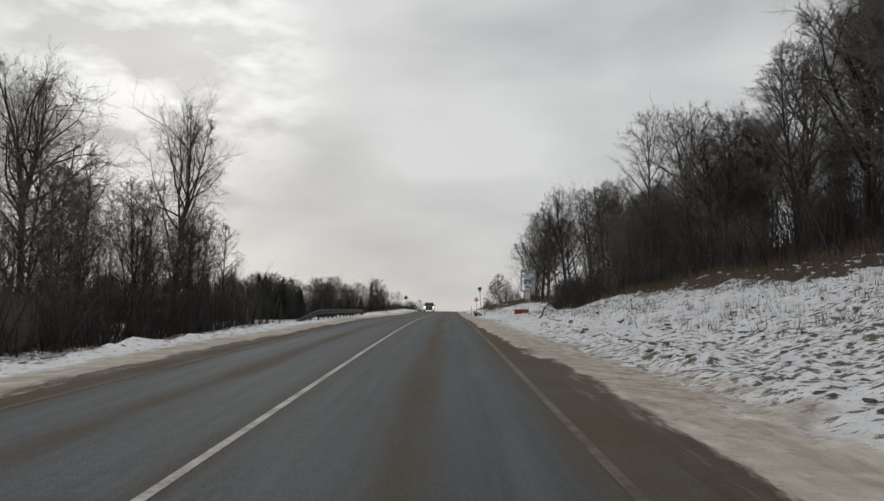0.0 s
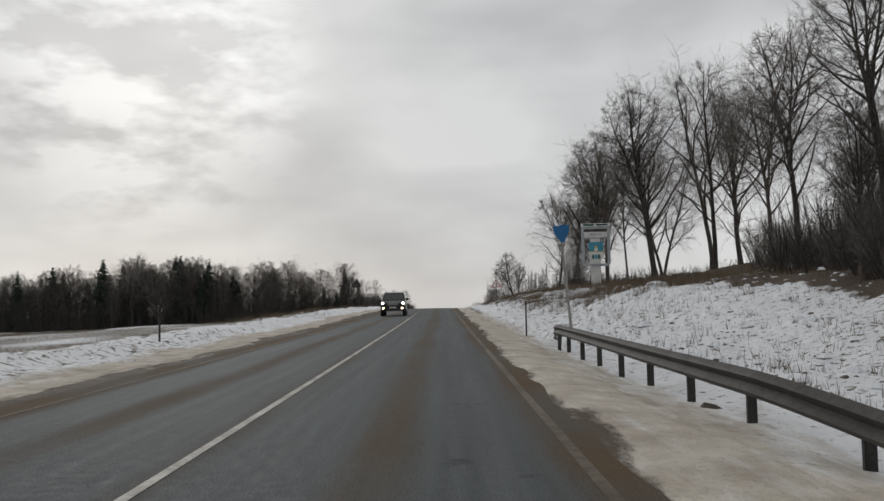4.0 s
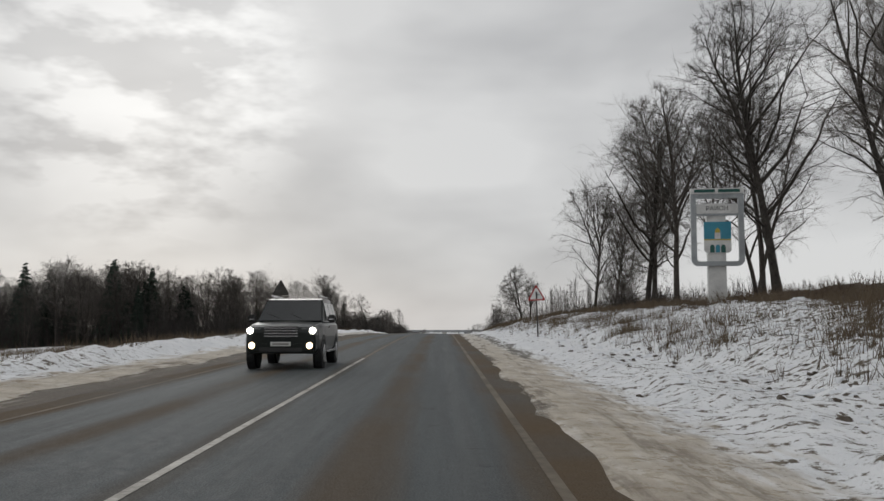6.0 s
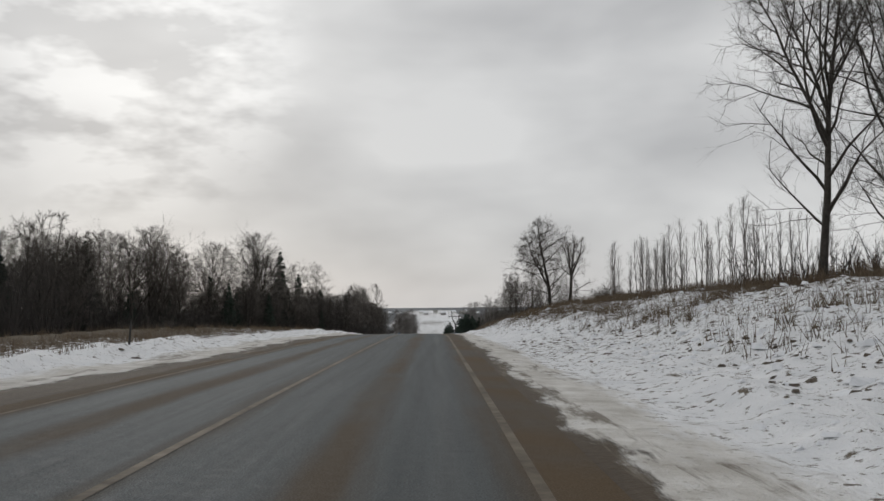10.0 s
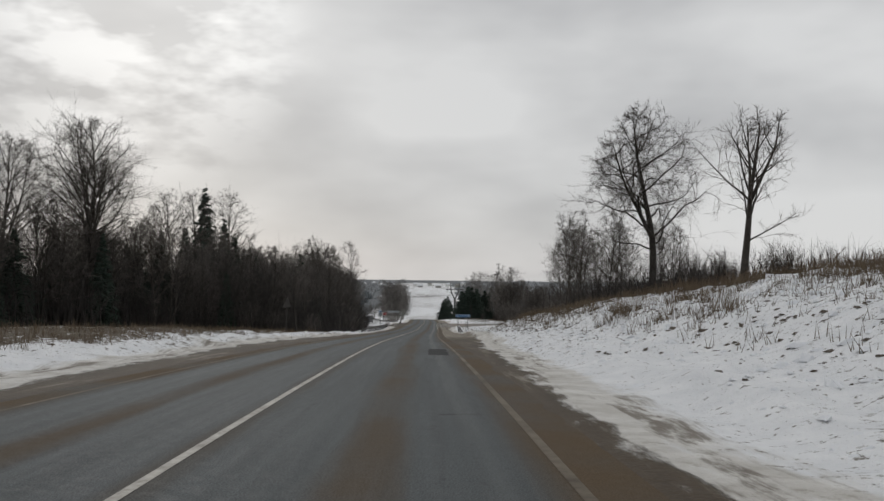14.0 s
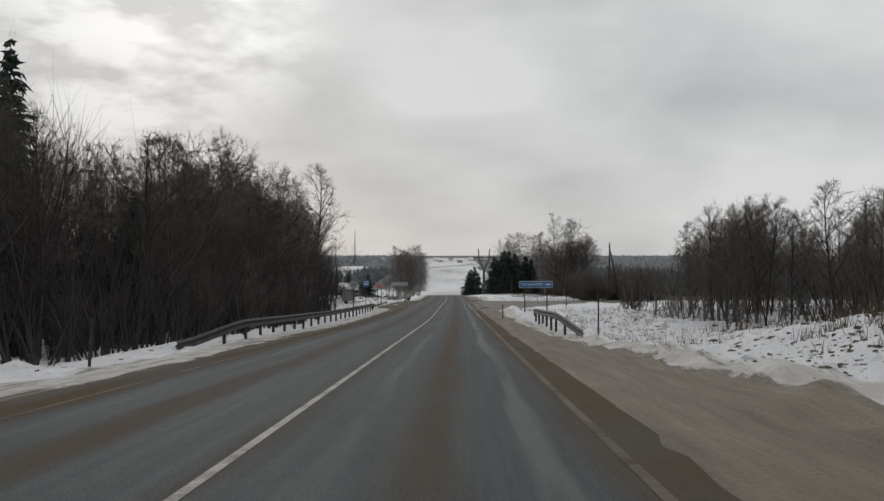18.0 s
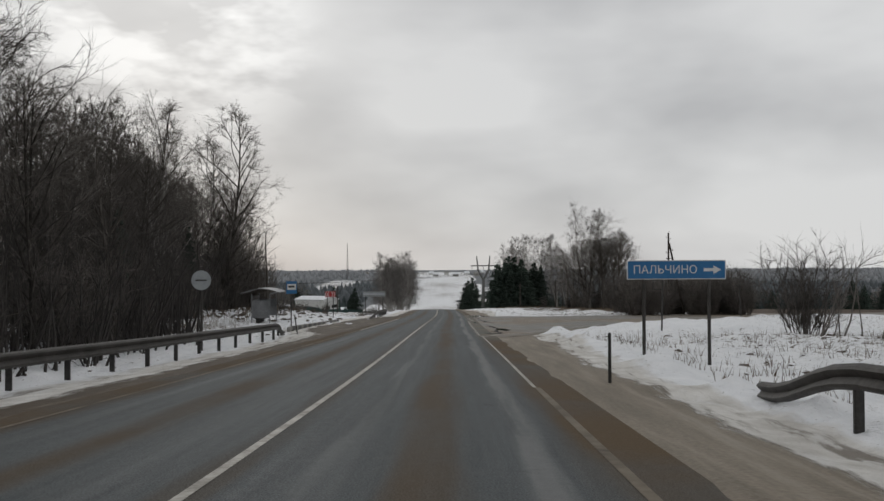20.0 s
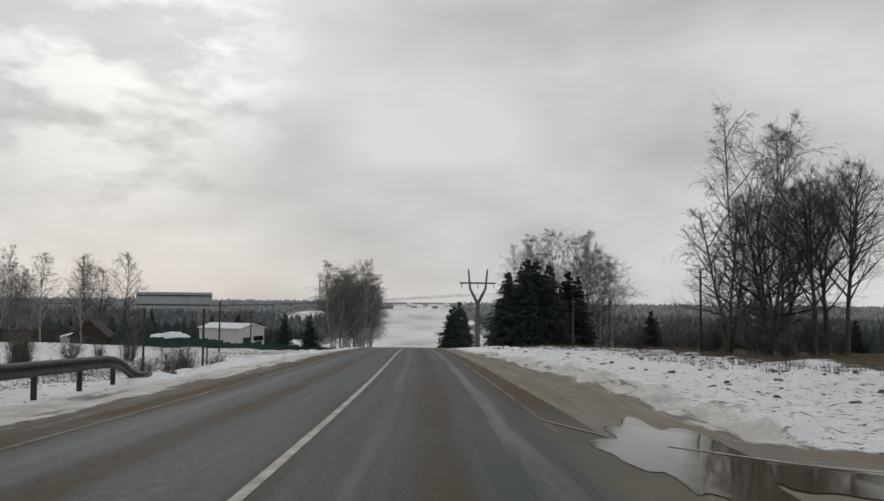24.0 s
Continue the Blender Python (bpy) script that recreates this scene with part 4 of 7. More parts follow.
def spruce(seed, height=16.0, width=0.19, rows=30, full=1.0):
    """A spruce: whorls of drooping branches hung with needle sprays."""
    rng = np.random.default_rng(seed)
    trunk, crown = Wood(), Wood()
    p = bent(rng, (0, 0, -0.3), (0, 0, 1), height + 0.3, 8, 0.008, 0.05)
    trunk.tube(p, np.linspace(0.012 * height + 0.05, 0.01, 9), 7)
    for i in range(rows):
        f = (i + rng.uniform(0, 0.7)) / rows
        z = height * (0.05 + 0.94 * f)
        reach = height * width * (1 - f) ** 0.85 * rng.uniform(0.8, 1.15) + 0.12
        n = max(6, int(13 * (1 - f) ** 0.5))
        s0 = rng.uniform(0, 6.28)
        for k in range(n):
            a = s0 + k * 6.283 / n + rng.normal(0, 0.14)
            out = np.array([np.cos(a), np.sin(a), rng.uniform(-0.25, 0.12) + 0.5 * f])
            ln = reach * rng.uniform(0.7, 1.15)
            bp = bent(rng, (0, 0, z + rng.uniform(-1, 1) * height / rows), out, ln, 4, 0.07, -0.06)
            w = 0.05 * height * 0.12 * full
            crown.tube(bp, (w * 0.9, w * 1.4, w * 1.5, w * 1.1, 0), 4)
            for q in range(7):
                k2 = int(rng.integers(0, 4))
                at = bp[k2] + (bp[k2 + 1] - bp[k2]) * rng.uniform(0, 1)
                sw = side_way(rng, bp[k2 + 1] - bp[k2], rng.uniform(0.5, 1.2), rng.uniform(0, 6.28)) + np.array([0, 0, -0.75])
                sl = ln * rng.uniform(0.25, 0.50) + height / rows * 0.5
                crown.tube(bent(rng, at, sw, sl, 2, 0.1, -0.08), (w * 0.9, w * 0.7, 0), 3)
    return trunk, crown


KINDS = {}


def kind_of_tree(key, made, name, label, category, bark, twig, size):
    trunk, crown = made
    KINDS[key] = (trunk.mesh(name + "_trunk", bark), crown.mesh(name + "_crown", twig), name, label, category, size)


K = kind_of_tree
K("lime", bare_tree(3, 22, 1, .34, .20, 24, .34, 54, 6, 6, 6, .17, .03, fork=2), "lime_tree", "tall leafless broad-crowned tree with dark bark on the snowy bank", "tree", M_BARK, M_TWIG, 22)
K("lime_b", bare_tree(8, 22, 1, .32, .18, 22, .34, 56, 6, 6, 6, .18, .03, fork=3), "lime_tree", "tall leafless tree with forked trunk and spreading limbs", "tree", M_BARK, M_TWIG, 22)
K("twin", bare_tree(14, 22, 2, .34, .22, 18, .32, 52, 6, 6, 6, .16, .03, fork=1), "lime_tree", "leafless tree with two tall stems from one root", "tree", M_BARK, M_TWIG, 22)
K("oak", bare_tree(21, 17, 1, .36, .22, 22, .40, 70, 8, 6, 9, .23, .025, 0.0, .02, 1), "oak_tree", "gnarled leafless oak with crooked limbs on the bank", "tree", M_BARK, M_TWIG, 17)
K("snag", bare_tree(27, 11, 1, .28, .22, 10, .38, 52, 5, 4, 5, .10, .05, 0.0, .02, 2), "maple_tree", "half-dead leafless tree with broken upright limbs", "tree", M_BARK, M_TWIG, 11)
K("birch", bare_tree(33, 18, 1, .16, .16, 26, .27, 50, 5, 5, 7, .09, .03, .10, .02, 0, .011), "birch_tree", "slender leafless birch with pale trunk and drooping twigs", "tree", M_BIRCH, M_PALETWIG, 18)
K("birch_b", bare_tree(35, 18, 2, .16, .20, 18, .25, 50, 5, 5, 7, .09, .03, .11, .03, 0, .011), "birch_tree", "leafless birch with two pale stems and fine frosted twigs", "tree", M_BIRCH, M_PALETWIG, 18)
K("alder", bare_tree(41, 15, 1, .13, .16, 24, .27, 50, 5, 4, 10, .07, .015), "alder_tree", "slim leafless tree of the wood's edge with upright branches", "tree", M_BARK, M_TWIG, 15)
K("alder_b", bare_tree(43, 15, 3, .14, .20, 15, .24, 48, 5, 4, 10, .07, .015), "alder_tree", "clump of slim dark leafless stems grown from one root", "tree", M_BARK, M_TWIG, 15)
K("aspen", bare_tree(47, 18, 1, .15, .30, 22, .22, 46, 5, 4, 10, .06, .02), "aspen_tree", "tall thin leafless aspen with a high narrow crown", "tree", M_BARK, M_TWIG, 18)
K("poplar", bare_tree(93, 20, 1, .24, .14, 22, .30, 50, 6, 5, 5, .12, .025, fork=3), "poplar_tree", "leafless poplar with many fine rising branches on the bank", "tree", M_BARK, M_TWIG, 20)
K("round", bare_tree(52, 18, 1, .26, .26, 20, .36, 60, 5, 5, 8, .08, .015, 0.0, .03, 2), "ash_tree", "leafless tree with a round even crown", "tree", M_BARK, M_TWIG, 18)
# hazy crowns: distance haze put in as the paler twig colour
K("hazy", bare_tree(53, 20, 1, .24, .34, 22, .34, 58, 6, 5, 8, .08, .015, 0.0, .03, 2), "ash_tree", "tall leafless tree with a round haze-paled crown above the wood", "tree", M_BARK, M_PALETWIG, 20)
K("willow", bare_tree(57, 12, 3, .24, .14, 16, .42, 66, 5, 5, 7, .14, .02, 0.03, .05), "willow_tree", "wide leafless willow with several thick leaning stems", "tree", M_BARK, M_TWIG, 12)
K("far_a", bare_tree(61, 16, 1, .20, .14, 18, .32, 56, 5, 4, 9, .08, .012, 0.0, .03, 1, .014), "maple_tree", "leafless tree in the dense dark wood", "tree", M_BARK, M_TWIG, 16)
K("far_b", bare_tree(62, 16, 2, .18, .14, 14, .28, 54, 5, 4, 9, .08, .012, 0.0, .03, 0, .014), "maple_tree", "double-stemmed leafless tree in the dense dark wood", "tree", M_BARK, M_TWIG, 16)
K("spruce", spruce(71, 16, .19, 30), "spruce_tree", "dark green spruce standing among leafless trees", "tree", M_BARK, M_NEEDLE, 16)
K("spruce_b", spruce(72, 14, .25, 26, 1.1), "spruce_tree", "broad dark spruce with branches to the ground", "tree", M_BARK, M_NEEDLE, 14)
K("bush", shrub(81, 4, 30, .42, 12, 8, .010, .8), "leafless_shrub", "dense leafless shrub with many thin stems", "shrub", M_TWIG, M_TWIG, 4)
K("bush_b", shrub(82, 4, 34, .22, 7, 7), "leafless_shrub", "thicket of upright leafless stems", "shrub", M_BARK, M_TWIG, 4)
K("whips", bare_tree(83, 6.5, 1, .030, .15, 9, .16, 28, 3, 2, 1, .06, .02, twig_r=.006), "sapling", "thin upright bare sapling on the snowy bank", "sapling", M_PALETWIG, M_PALETWIG, 6.5)


def plant(key, x, y, height, spin=None, group="", wide=1.0, sink=0.0):
    trunk, crown, name, label, category, size = KINDS[key]
    e = new(name)
    s = height / size
    e.matrix_basis = Matrix.Translation((x, y, gz(x, y) - 0.05 - sink)) @ pose(0, 0, 0, 0, 0, random.uniform(0, 360) if spin is None else spin) @ Matrix.Diagonal((s * wide, s * wide, s, 1))
    tagged(e, label, category, group)
    for pname, me in (("trunk", trunk), ("crown", crown)):
        o = new(pname, me)
        o.parent = e
    return e


# trees of the bank, beyond the district board
for key, x, y, h, spin in (("twin", 33, 209, 27, 20), ("lime", 29.3, 223.6, 28, 200), ("aspen", 28, 236, 20, 10), ("round", 31, 232, 21, 0), ("lime_b", 27.6, 251.5, 27, 70),
                           ("lime", 26.6, 262.5, 25, 10), ("twin", 37, 250, 23, 140), ("aspen", 30, 270, 19, 0), ("poplar", 23.8, 286, 21.5, 40), ("poplar", 26.5, 283, 18.5, 0), ("alder_b", 27, 279, 13.5, 0), ("oak", 29, 268, 19, 150), ("round", 36, 190, 24, 40), ("lime_b", 41, 222, 26, 10)):
    plant(key, x, y, h, spin, "trees on the bank")
plant("bush", 26, 276, 8.5, group="trees on the bank")
plant("bush", 24.5, 268, 4.5, group="trees on the bank")
plant("bush_b", 27, 257, 3.5, group="trees on the bank")
for i in range(85):
    plant("whips", 17.5 + random.uniform(0, 9), 288 + random.uniform(0, 44), random.uniform(3.0, 6.8), group="bare saplings on the bank")
# oak and its neighbours
plant("oak", 23, 408, 20.3, 95, "trees by the oak")
plant("snag", 22.6, 380, 12.8, 20, "trees by the oak")
for x, y, h in ((19.8, 416, 11.5), (16.7, 416.5, 10), (15.7, 421, 10.5), (16.5, 420, 12.5), (18.2, 424, 12), (21.5, 421, 11), (24, 424, 11), (16.4, 425, 10), (27, 418, 10), (30, 425, 11), (22, 430, 11), (26, 431, 10.5)):
    plant(random.choice(("alder", "alder_b", "alder")), x, y, h, None, "slim trees at the end of the bank")
for x, y, h in ((24, 400, 4.5), (26.5, 396, 4), (27, 404, 4.5), (22, 413, 4), (18, 413, 3.2), (29, 388, 3.5), (31, 395, 4.5), (16, 428, 4), (20, 428, 5), (13, 428, 3), (24, 428, 5), (28, 412, 4.5)):
    plant(random.choice(("bush", "bush_b")), x, y, h, None, "shrubs at the end of the bank")
# thicket past the bank
for i in range(140):
    y = random.uniform(444, 484)
    plant(random.choice(("alder", "alder", "alder_b", "aspen")), 13.2 + (y - 448) * 0.2 + random.random() ** 1.2 * 30, y, random.uniform(5.0, 7.6), None, "thicket past the bank")
plant("bush", 17, 489, 5.0)

# wood on the right hill at the start
for i in range(118):
    y = random.uniform(14, 175)
    edge = np.interp(y, [0, 60, 95, 115, 150, 175], [19, 17.5, 16, 15.5, 20, 27])
    x = edge + abs(random.gauss(0, 1)) * 11 + random.uniform(0.5, 5)
    plant(random.choice(("far_a", "far_b", "alder", "alder_b", "round", "lime_b")), x, y, random.uniform(11, 16) if y < 60 else random.uniform(8, 12.5), None, "wood on the hill")
for i in range(60):
    y = random.uniform(10, 172)
    x = np.interp(y, [0, 60, 95, 115, 150, 175], [19, 17.5, 15, 13, 19, 26]) + random.uniform(0, 12)
    plant(random.choice(("bush", "bush_b")), x, y, random.uniform(2.2, 4.5), None, "undergrowth on the hill")
for key, x, y, h, spin in (("round", 28, 103, 19, 50), ("aspen", 21.5, 94, 19, 10), ("round", 26.5, 153, 18.5, 0), ("round", 31, 184, 17, 70), ("far_a", 22.5, 44, 13.5, 20), ("lime_b", 25.5, 52, 15.5, 140), ("far_b", 28, 47, 15, 80), ("round", 24, 60, 14, 210), ("far_a", 29.5, 58, 16, 300), ("alder", 21.5, 54, 13, 0), ("lime", 31, 66, 17, 30), ("far_b", 26.5, 68, 14, 190), ("far_a", 27, 40, 14.5, 260), ("alder_b", 23.5, 49, 13, 50)):
    plant(key, x, y, h, spin, "wood on the hill")

# wood on the left at the start
for i in range(44):
    y = random.uniform(26, 90)
    x = -20 - abs(random.gauss(0, 1)) * 10 - random.uniform(0, 3)
    plant(random.choice(("far_b", "alder", "alder", "alder_b", "aspen")), x, y, random.uniform(7.5, 11.8), None, "wood beside the first guard rail")
for i in range(30):
    plant(random.choice(("bush", "bush_b")), -18.5 - random.uniform(0, 14), random.uniform(22, 92), random.uniform(2.5, 4.5), None, "undergrowth beside the first guard rail")
plant("lime_b", -26.5, 55, 18.5, 30, "wood beside the first guard rail")
plant("lime", -25.2, 78, 21, 120, "wood beside the first guard rail", 0.72)
plant("bush", 20.5, 341, 2.8, None, "shrubs on the bank")
plant("bush", 23, 346, 3.2, None, "shrubs on the bank")
plant("alder", -21.5, 82, 10, 120, "wood beside the first guard rail")


# belt of wood on the left, from the far field to the bus stop
def belt_edge(y):
    return np.interp(y, [320, 345, 375, 400, 412, 418, 426, 490, 498, 520, 540, 556], [-75, -52, -38, -30, -24, -18, -14, -13.5, -19, -20.5, -22.5, -24])


for i in range(210):
    y = 330 + (540 - 330) * random.random() ** 0.9
    depth = abs(random.gauss(0, 1)) * 12
    x = belt_edge(y) - depth
    key = random.choice(("far_a", "far_b", "alder", "alder_b", "aspen", "round", "far_a", "spruce")) if depth < 10 else random.choice(("far_a", "far_b", "aspen", "spruce_b"))
    h = (random.uniform(11, 16.5) if key not in ("spruce", "spruce_b") else random.uniform(8, 14)) * (1.1 if y < 382 else 0.74 if y < 410 else 0.68 if y < 492 and depth < 8 else 0.82 if y < 480 else 0.85 if y > 492 and depth < 6 else 1.0)
    plant(key, x, y, h, None, "belt of wood beside the field")
for i in range(60):
    y = random.uniform(376, 432)
    key = random.choice(("far_a", "far_b", "alder", "spruce", "spruce_b", "aspen"))
    plant(key, float(belt_edge(min(y, 412))) - random.uniform(0, 26), y, random.uniform(8, 12.5), None, "belt of wood beside the field")
for i in range(75):
    y = random.uniform(330, 550)
    plant(random.choice(("bush", "bush_b")), belt_edge(y) + random.uniform(-6, 2), y, random.uniform(2.5, 5), None, "undergrowth of the belt")
for key, x, y, h in (("hazy", -35.2, 405, 21.5), ("round", -33.5, 400, 16.5), ("hazy", -62, 399, 22), ("hazy", -71, 396, 21), ("spruce", -37, 472, 19), ("spruce", -40, 458, 16), ("birch", -21.3, 511, 11), ("alder", -20.5, 526, 18.5), ("alder_b", -24, 516, 17), ("birch", -22, 527, 13),
                     ("alder", -26, 538, 18.5), ("aspen", -28, 544, 15), ("hazy", -44, 405, 20), ("hazy", -53, 398, 22.5), ("spruce", -55, 405, 13), ("alder_b", -25, 552, 13), ("spruce", -45, 490, 26.5), ("aspen", -33.7, 429, 18.0), ("aspen", -30.6, 430, 18.4), ("aspen", -26.8, 429, 18.2), ("aspen", -36.5, 431, 17)):
    plant(key, x, y, h, None, "belt of wood beside the field")
for i in range(16):
    plant(random.choice(("alder_b", "alder", "bush", "bush_b")), random.uniform(-25, -19), random.uniform(525, 540), random.uniform(5.5, 9.5), None, "belt of wood beside the field")
for i in range(190):
    x = -66 - random.random() ** 1.2 * 190
    y = 335 + random.uniform(0, 70) + abs(x + 75) * 0.25
    key = random.choice(("far_a", "round", "round", "far_b", "hazy", "spruce"))
    plant(key, x, y, random.uniform(13, 21), None, "far wood on the left", 1.2)

# past the junction
for key, x, y, h, spin in (("willow", 23.6, 595, 11.8, 40), ("round", 28.6, 594, 12.8, 150), ("willow", 26.2, 599, 11.5, 260), ("round", 26.0, 593, 12, 330), ("birch_b", 24.8, 600, 18.6, 90), ("birch", 28.0, 601, 17.6, 30), ("round", 29, 598, 12.5, 60), ("willow", 21.6, 597, 10.5, 100), ("bush", 22.5, 594, 4.5, 60), ("bush", 27.5, 596, 4, 0), ("bush_b", 25.3, 596, 4, 0), ("birch", 35.6, 592, 7.5, 0), ("birch", 34.6, 590, 6.5, 90)):
    plant(key, x, y, h, spin, "trees past the junction")
for i in range(38):
    plant(random.choice(("bush", "bush", "bush_b")), random.uniform(21, 34), random.uniform(546, 556), random.uniform(4.2, 6.0), None, "bushes by the power pole")
for i in range(10):
    plant(random.choice(("bush", "bush_b")), random.uniform(17, 40), random.uniform(588, 640), random.uniform(2, 3.5), None, "bushes past the junction")
for x, y, h in ((12.8, 668, 11.5), (15.2, 672, 12.5), (17.2, 669, 13), (19.4, 674, 12), (14, 678, 12), (21, 680, 11.5), (17, 684, 12), (23, 675, 10), (13.6, 672, 10), (16.2, 666, 9.5), (18.6, 666, 9), (21.2, 670, 9.5), (20.2, 667, 8), (15.8, 669, 13.5), (22.6, 672, 12), (24.5, 674, 11.5), (19, 668, 12.5)):
    plant(random.choice(("spruce_b", "spruce_b", "spruce")), x, y, h, None, "spruces by the pylon", 1.5)
for x, y, h in ((17.5, 690, 18.5), (20, 688, 19), (23.5, 684, 20.5), (25, 690, 20), (21.5, 694, 21), (28, 688, 21), (31, 692, 20), (30, 684, 17), (33.5, 690, 18)):
    plant(random.choice(("birch", "birch_b")), x, y, h, None, "birches by the pylon")
for x, y, h in ((7.6, 775, 12), (10.2, 780, 14), (9.0, 790, 13.5), (11.8, 786, 12), (8.8, 772, 11)):
    plant("spruce_b", x, y, h, None, "small spruces down the hill", 1.45)
for i in range(40):
    y = 722 + 110 * random.random() ** 1.3
    plant(random.choice(("birch", "birch_b", "birch")), -11.0 - (y - 705) * 0.02 - random.uniform(0, 9), y, random.uniform(16, 21), None, "copse beside the road")
for i in range(17):
    plant(random.choice(("birch", "birch_b", "alder")), random.uniform(-82, -47), random.uniform(655, 685), random.uniform(11, 15), None, "young birches by the hut")
for i in range(100):
    x = random.choice((-1, 1, 1)) * random.uniform(30, 270)
    y = random.uniform(830, 960) + abs(x) * 0.1 - (120 if x > 0 else -60)
    key = random.choice(("far_a", "far_b", "spruce_b", "spruce"))
    plant(key, x, y, random.uniform(13, 18) if x < 0 else random.uniform(8, 12), None, "far wood in the valley", 1.5)
for i in range(16):
    plant(random.choice(("bush", "bush", "bush_b")), random.uniform(-23.5, -17), random.uniform(534, 551), random.uniform(3.0, 5.0), None, "undergrowth of the belt")
for i in range(34):
    plant(random.choice(("bush", "bush_b")), random.uniform(-48, -19), random.uniform(568, 602), random.uniform(1.6, 3.2), None, "low bushes before the yard")
for x, y, h in ((-10.6, 575, 1.5), (-11.7, 577, 1.8), (-12.6, 575.5, 1.3), (-9.9, 578, 1.2)):
    plant("bush", x, y, h, None, "low bushes before the yard")


def thicket(label, count, place, low, high, twigs=7, material=None):
    """Countless thin stems of undergrowth, as one mesh."""
    rng = np.random.default_rng(count)
    w = Wood()
    lines = []
    spots = np.array([place() for _ in range(count)], float)
    zs = land(spots[:, 0], spots[:, 1])[0]
    for (x, y), z in zip(spots, zs):
        h = rng.uniform(low, high)
        p = bent(rng, (x, y, z - 0.2), (rng.normal(0, .22), rng.normal(0, .22), 1), h, 4, 0.12, 0.02)
        w.tube(p, np.linspace(0.010 * h + 0.012, 0.006, 5), 3)
        lines.append(p)
    w.spray(rng, lines, twigs + 3, 0.34, 0.012, 0.1)
    w.spray(rng, lines, twigs, 0.16, 0.010, 0.1)
    ob = new("undergrowth", w.mesh("undergrowth", material or M_BRUSH))
    return tagged(ob, label, "undergrowth", kind="stuff")


def in_belt():
    y = random.uniform(335, 552)
    return float(belt_edge(y)) + random.uniform(-9, 1.5), y


def in_deep_belt():
    y = random.uniform(402, 452)
    return float(belt_edge(y)) - random.uniform(4, 26), y


def in_left_wood():
    return -18.5 - random.random() ** 1.5 * 22, random.uniform(20, 92)


def in_right_wood():
    y = random.uniform(8, 176)
    return float(np.interp(y, [0, 60, 95, 115, 150, 175], [19, 17.5, 15, 13, 19, 26])) + random.random() ** 1.3 * 26, y


def on_bank_top():
    y = random.uniform(170, 416)
    return float(road_x(y)) + np.interp(y, [150, 200, 300, 416], [20, 19, 19, 18.5]) + random.uniform(-1, 9 if y > 240 else 17), y


thicket("dark tangled undergrowth of the wood's edge", 4600, in_belt, 2.0, 6.2)
thicket("close dark stems inside the belt of wood", 1700, in_deep_belt, 5.0, 11.0, 8)
thicket("dark thicket of the far wood's edge", 3600, lambda: (-45 - random.random() ** 1.3 * 230, 326 + random.random() * 70), 5.0, 11.0, 8)
thicket("tangled bare undergrowth beneath the trees", 1100, in_left_wood, 1.5, 6.0)
thicket("tangled bare undergrowth on the wooded slope", 3200, in_right_wood, 1.2, 5.5, 7)
thicket("low tangle of stems in the thicket past the bank", 700, lambda: (random.uniform(13.5, 42), random.uniform(446, 482)), 0.8, 3.6, 7, M_TWIG)
thicket("heap of brushwood and dead weeds beside the bus stop", 420, lambda: (random.uniform(-24, -13.5), random.uniform(513, 546)), 0.3, 1.3, 5)
thicket("brown scrub along the top of the bank", 3800, on_bank_top, 0.4, 1.2, 5, M_SCRUB)
thicket("tall dark scrub round the trees on the bank", 900, lambda: (random.uniform(19, 34), random.uniform(236, 292)), 1.0, 2.8, 6)
thicket("dense dark brush at the end of the bank", 2600, lambda: (random.uniform(15.5, 42), random.uniform(386, 446)), 1.4, 3.8, 6)


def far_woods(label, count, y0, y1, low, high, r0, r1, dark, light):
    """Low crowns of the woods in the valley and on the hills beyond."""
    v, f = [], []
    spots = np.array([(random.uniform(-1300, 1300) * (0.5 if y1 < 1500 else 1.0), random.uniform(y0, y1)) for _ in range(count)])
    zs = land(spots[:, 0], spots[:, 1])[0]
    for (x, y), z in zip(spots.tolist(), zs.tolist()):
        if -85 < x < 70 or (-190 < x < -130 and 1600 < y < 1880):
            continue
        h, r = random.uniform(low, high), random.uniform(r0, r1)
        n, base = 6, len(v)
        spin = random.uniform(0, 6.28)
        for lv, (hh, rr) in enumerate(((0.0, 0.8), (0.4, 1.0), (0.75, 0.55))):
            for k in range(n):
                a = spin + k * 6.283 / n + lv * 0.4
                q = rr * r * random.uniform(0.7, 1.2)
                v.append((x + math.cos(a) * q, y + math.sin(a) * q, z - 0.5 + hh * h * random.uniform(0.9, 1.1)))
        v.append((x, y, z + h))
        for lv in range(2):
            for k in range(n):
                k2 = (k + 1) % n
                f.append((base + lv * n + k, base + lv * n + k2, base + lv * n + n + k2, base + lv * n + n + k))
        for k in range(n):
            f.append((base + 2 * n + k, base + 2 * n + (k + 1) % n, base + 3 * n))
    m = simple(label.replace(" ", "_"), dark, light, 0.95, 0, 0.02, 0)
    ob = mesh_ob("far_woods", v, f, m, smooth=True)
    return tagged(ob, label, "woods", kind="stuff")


# slopes and skyline turn paler with distance: haze painted into the base colours
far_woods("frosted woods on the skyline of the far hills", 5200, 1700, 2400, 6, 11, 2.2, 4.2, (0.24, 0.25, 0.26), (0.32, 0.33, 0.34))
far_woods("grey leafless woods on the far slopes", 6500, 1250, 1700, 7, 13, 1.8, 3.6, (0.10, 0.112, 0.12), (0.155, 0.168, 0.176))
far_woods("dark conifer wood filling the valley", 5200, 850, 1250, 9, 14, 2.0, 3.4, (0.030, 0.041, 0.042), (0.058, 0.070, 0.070))


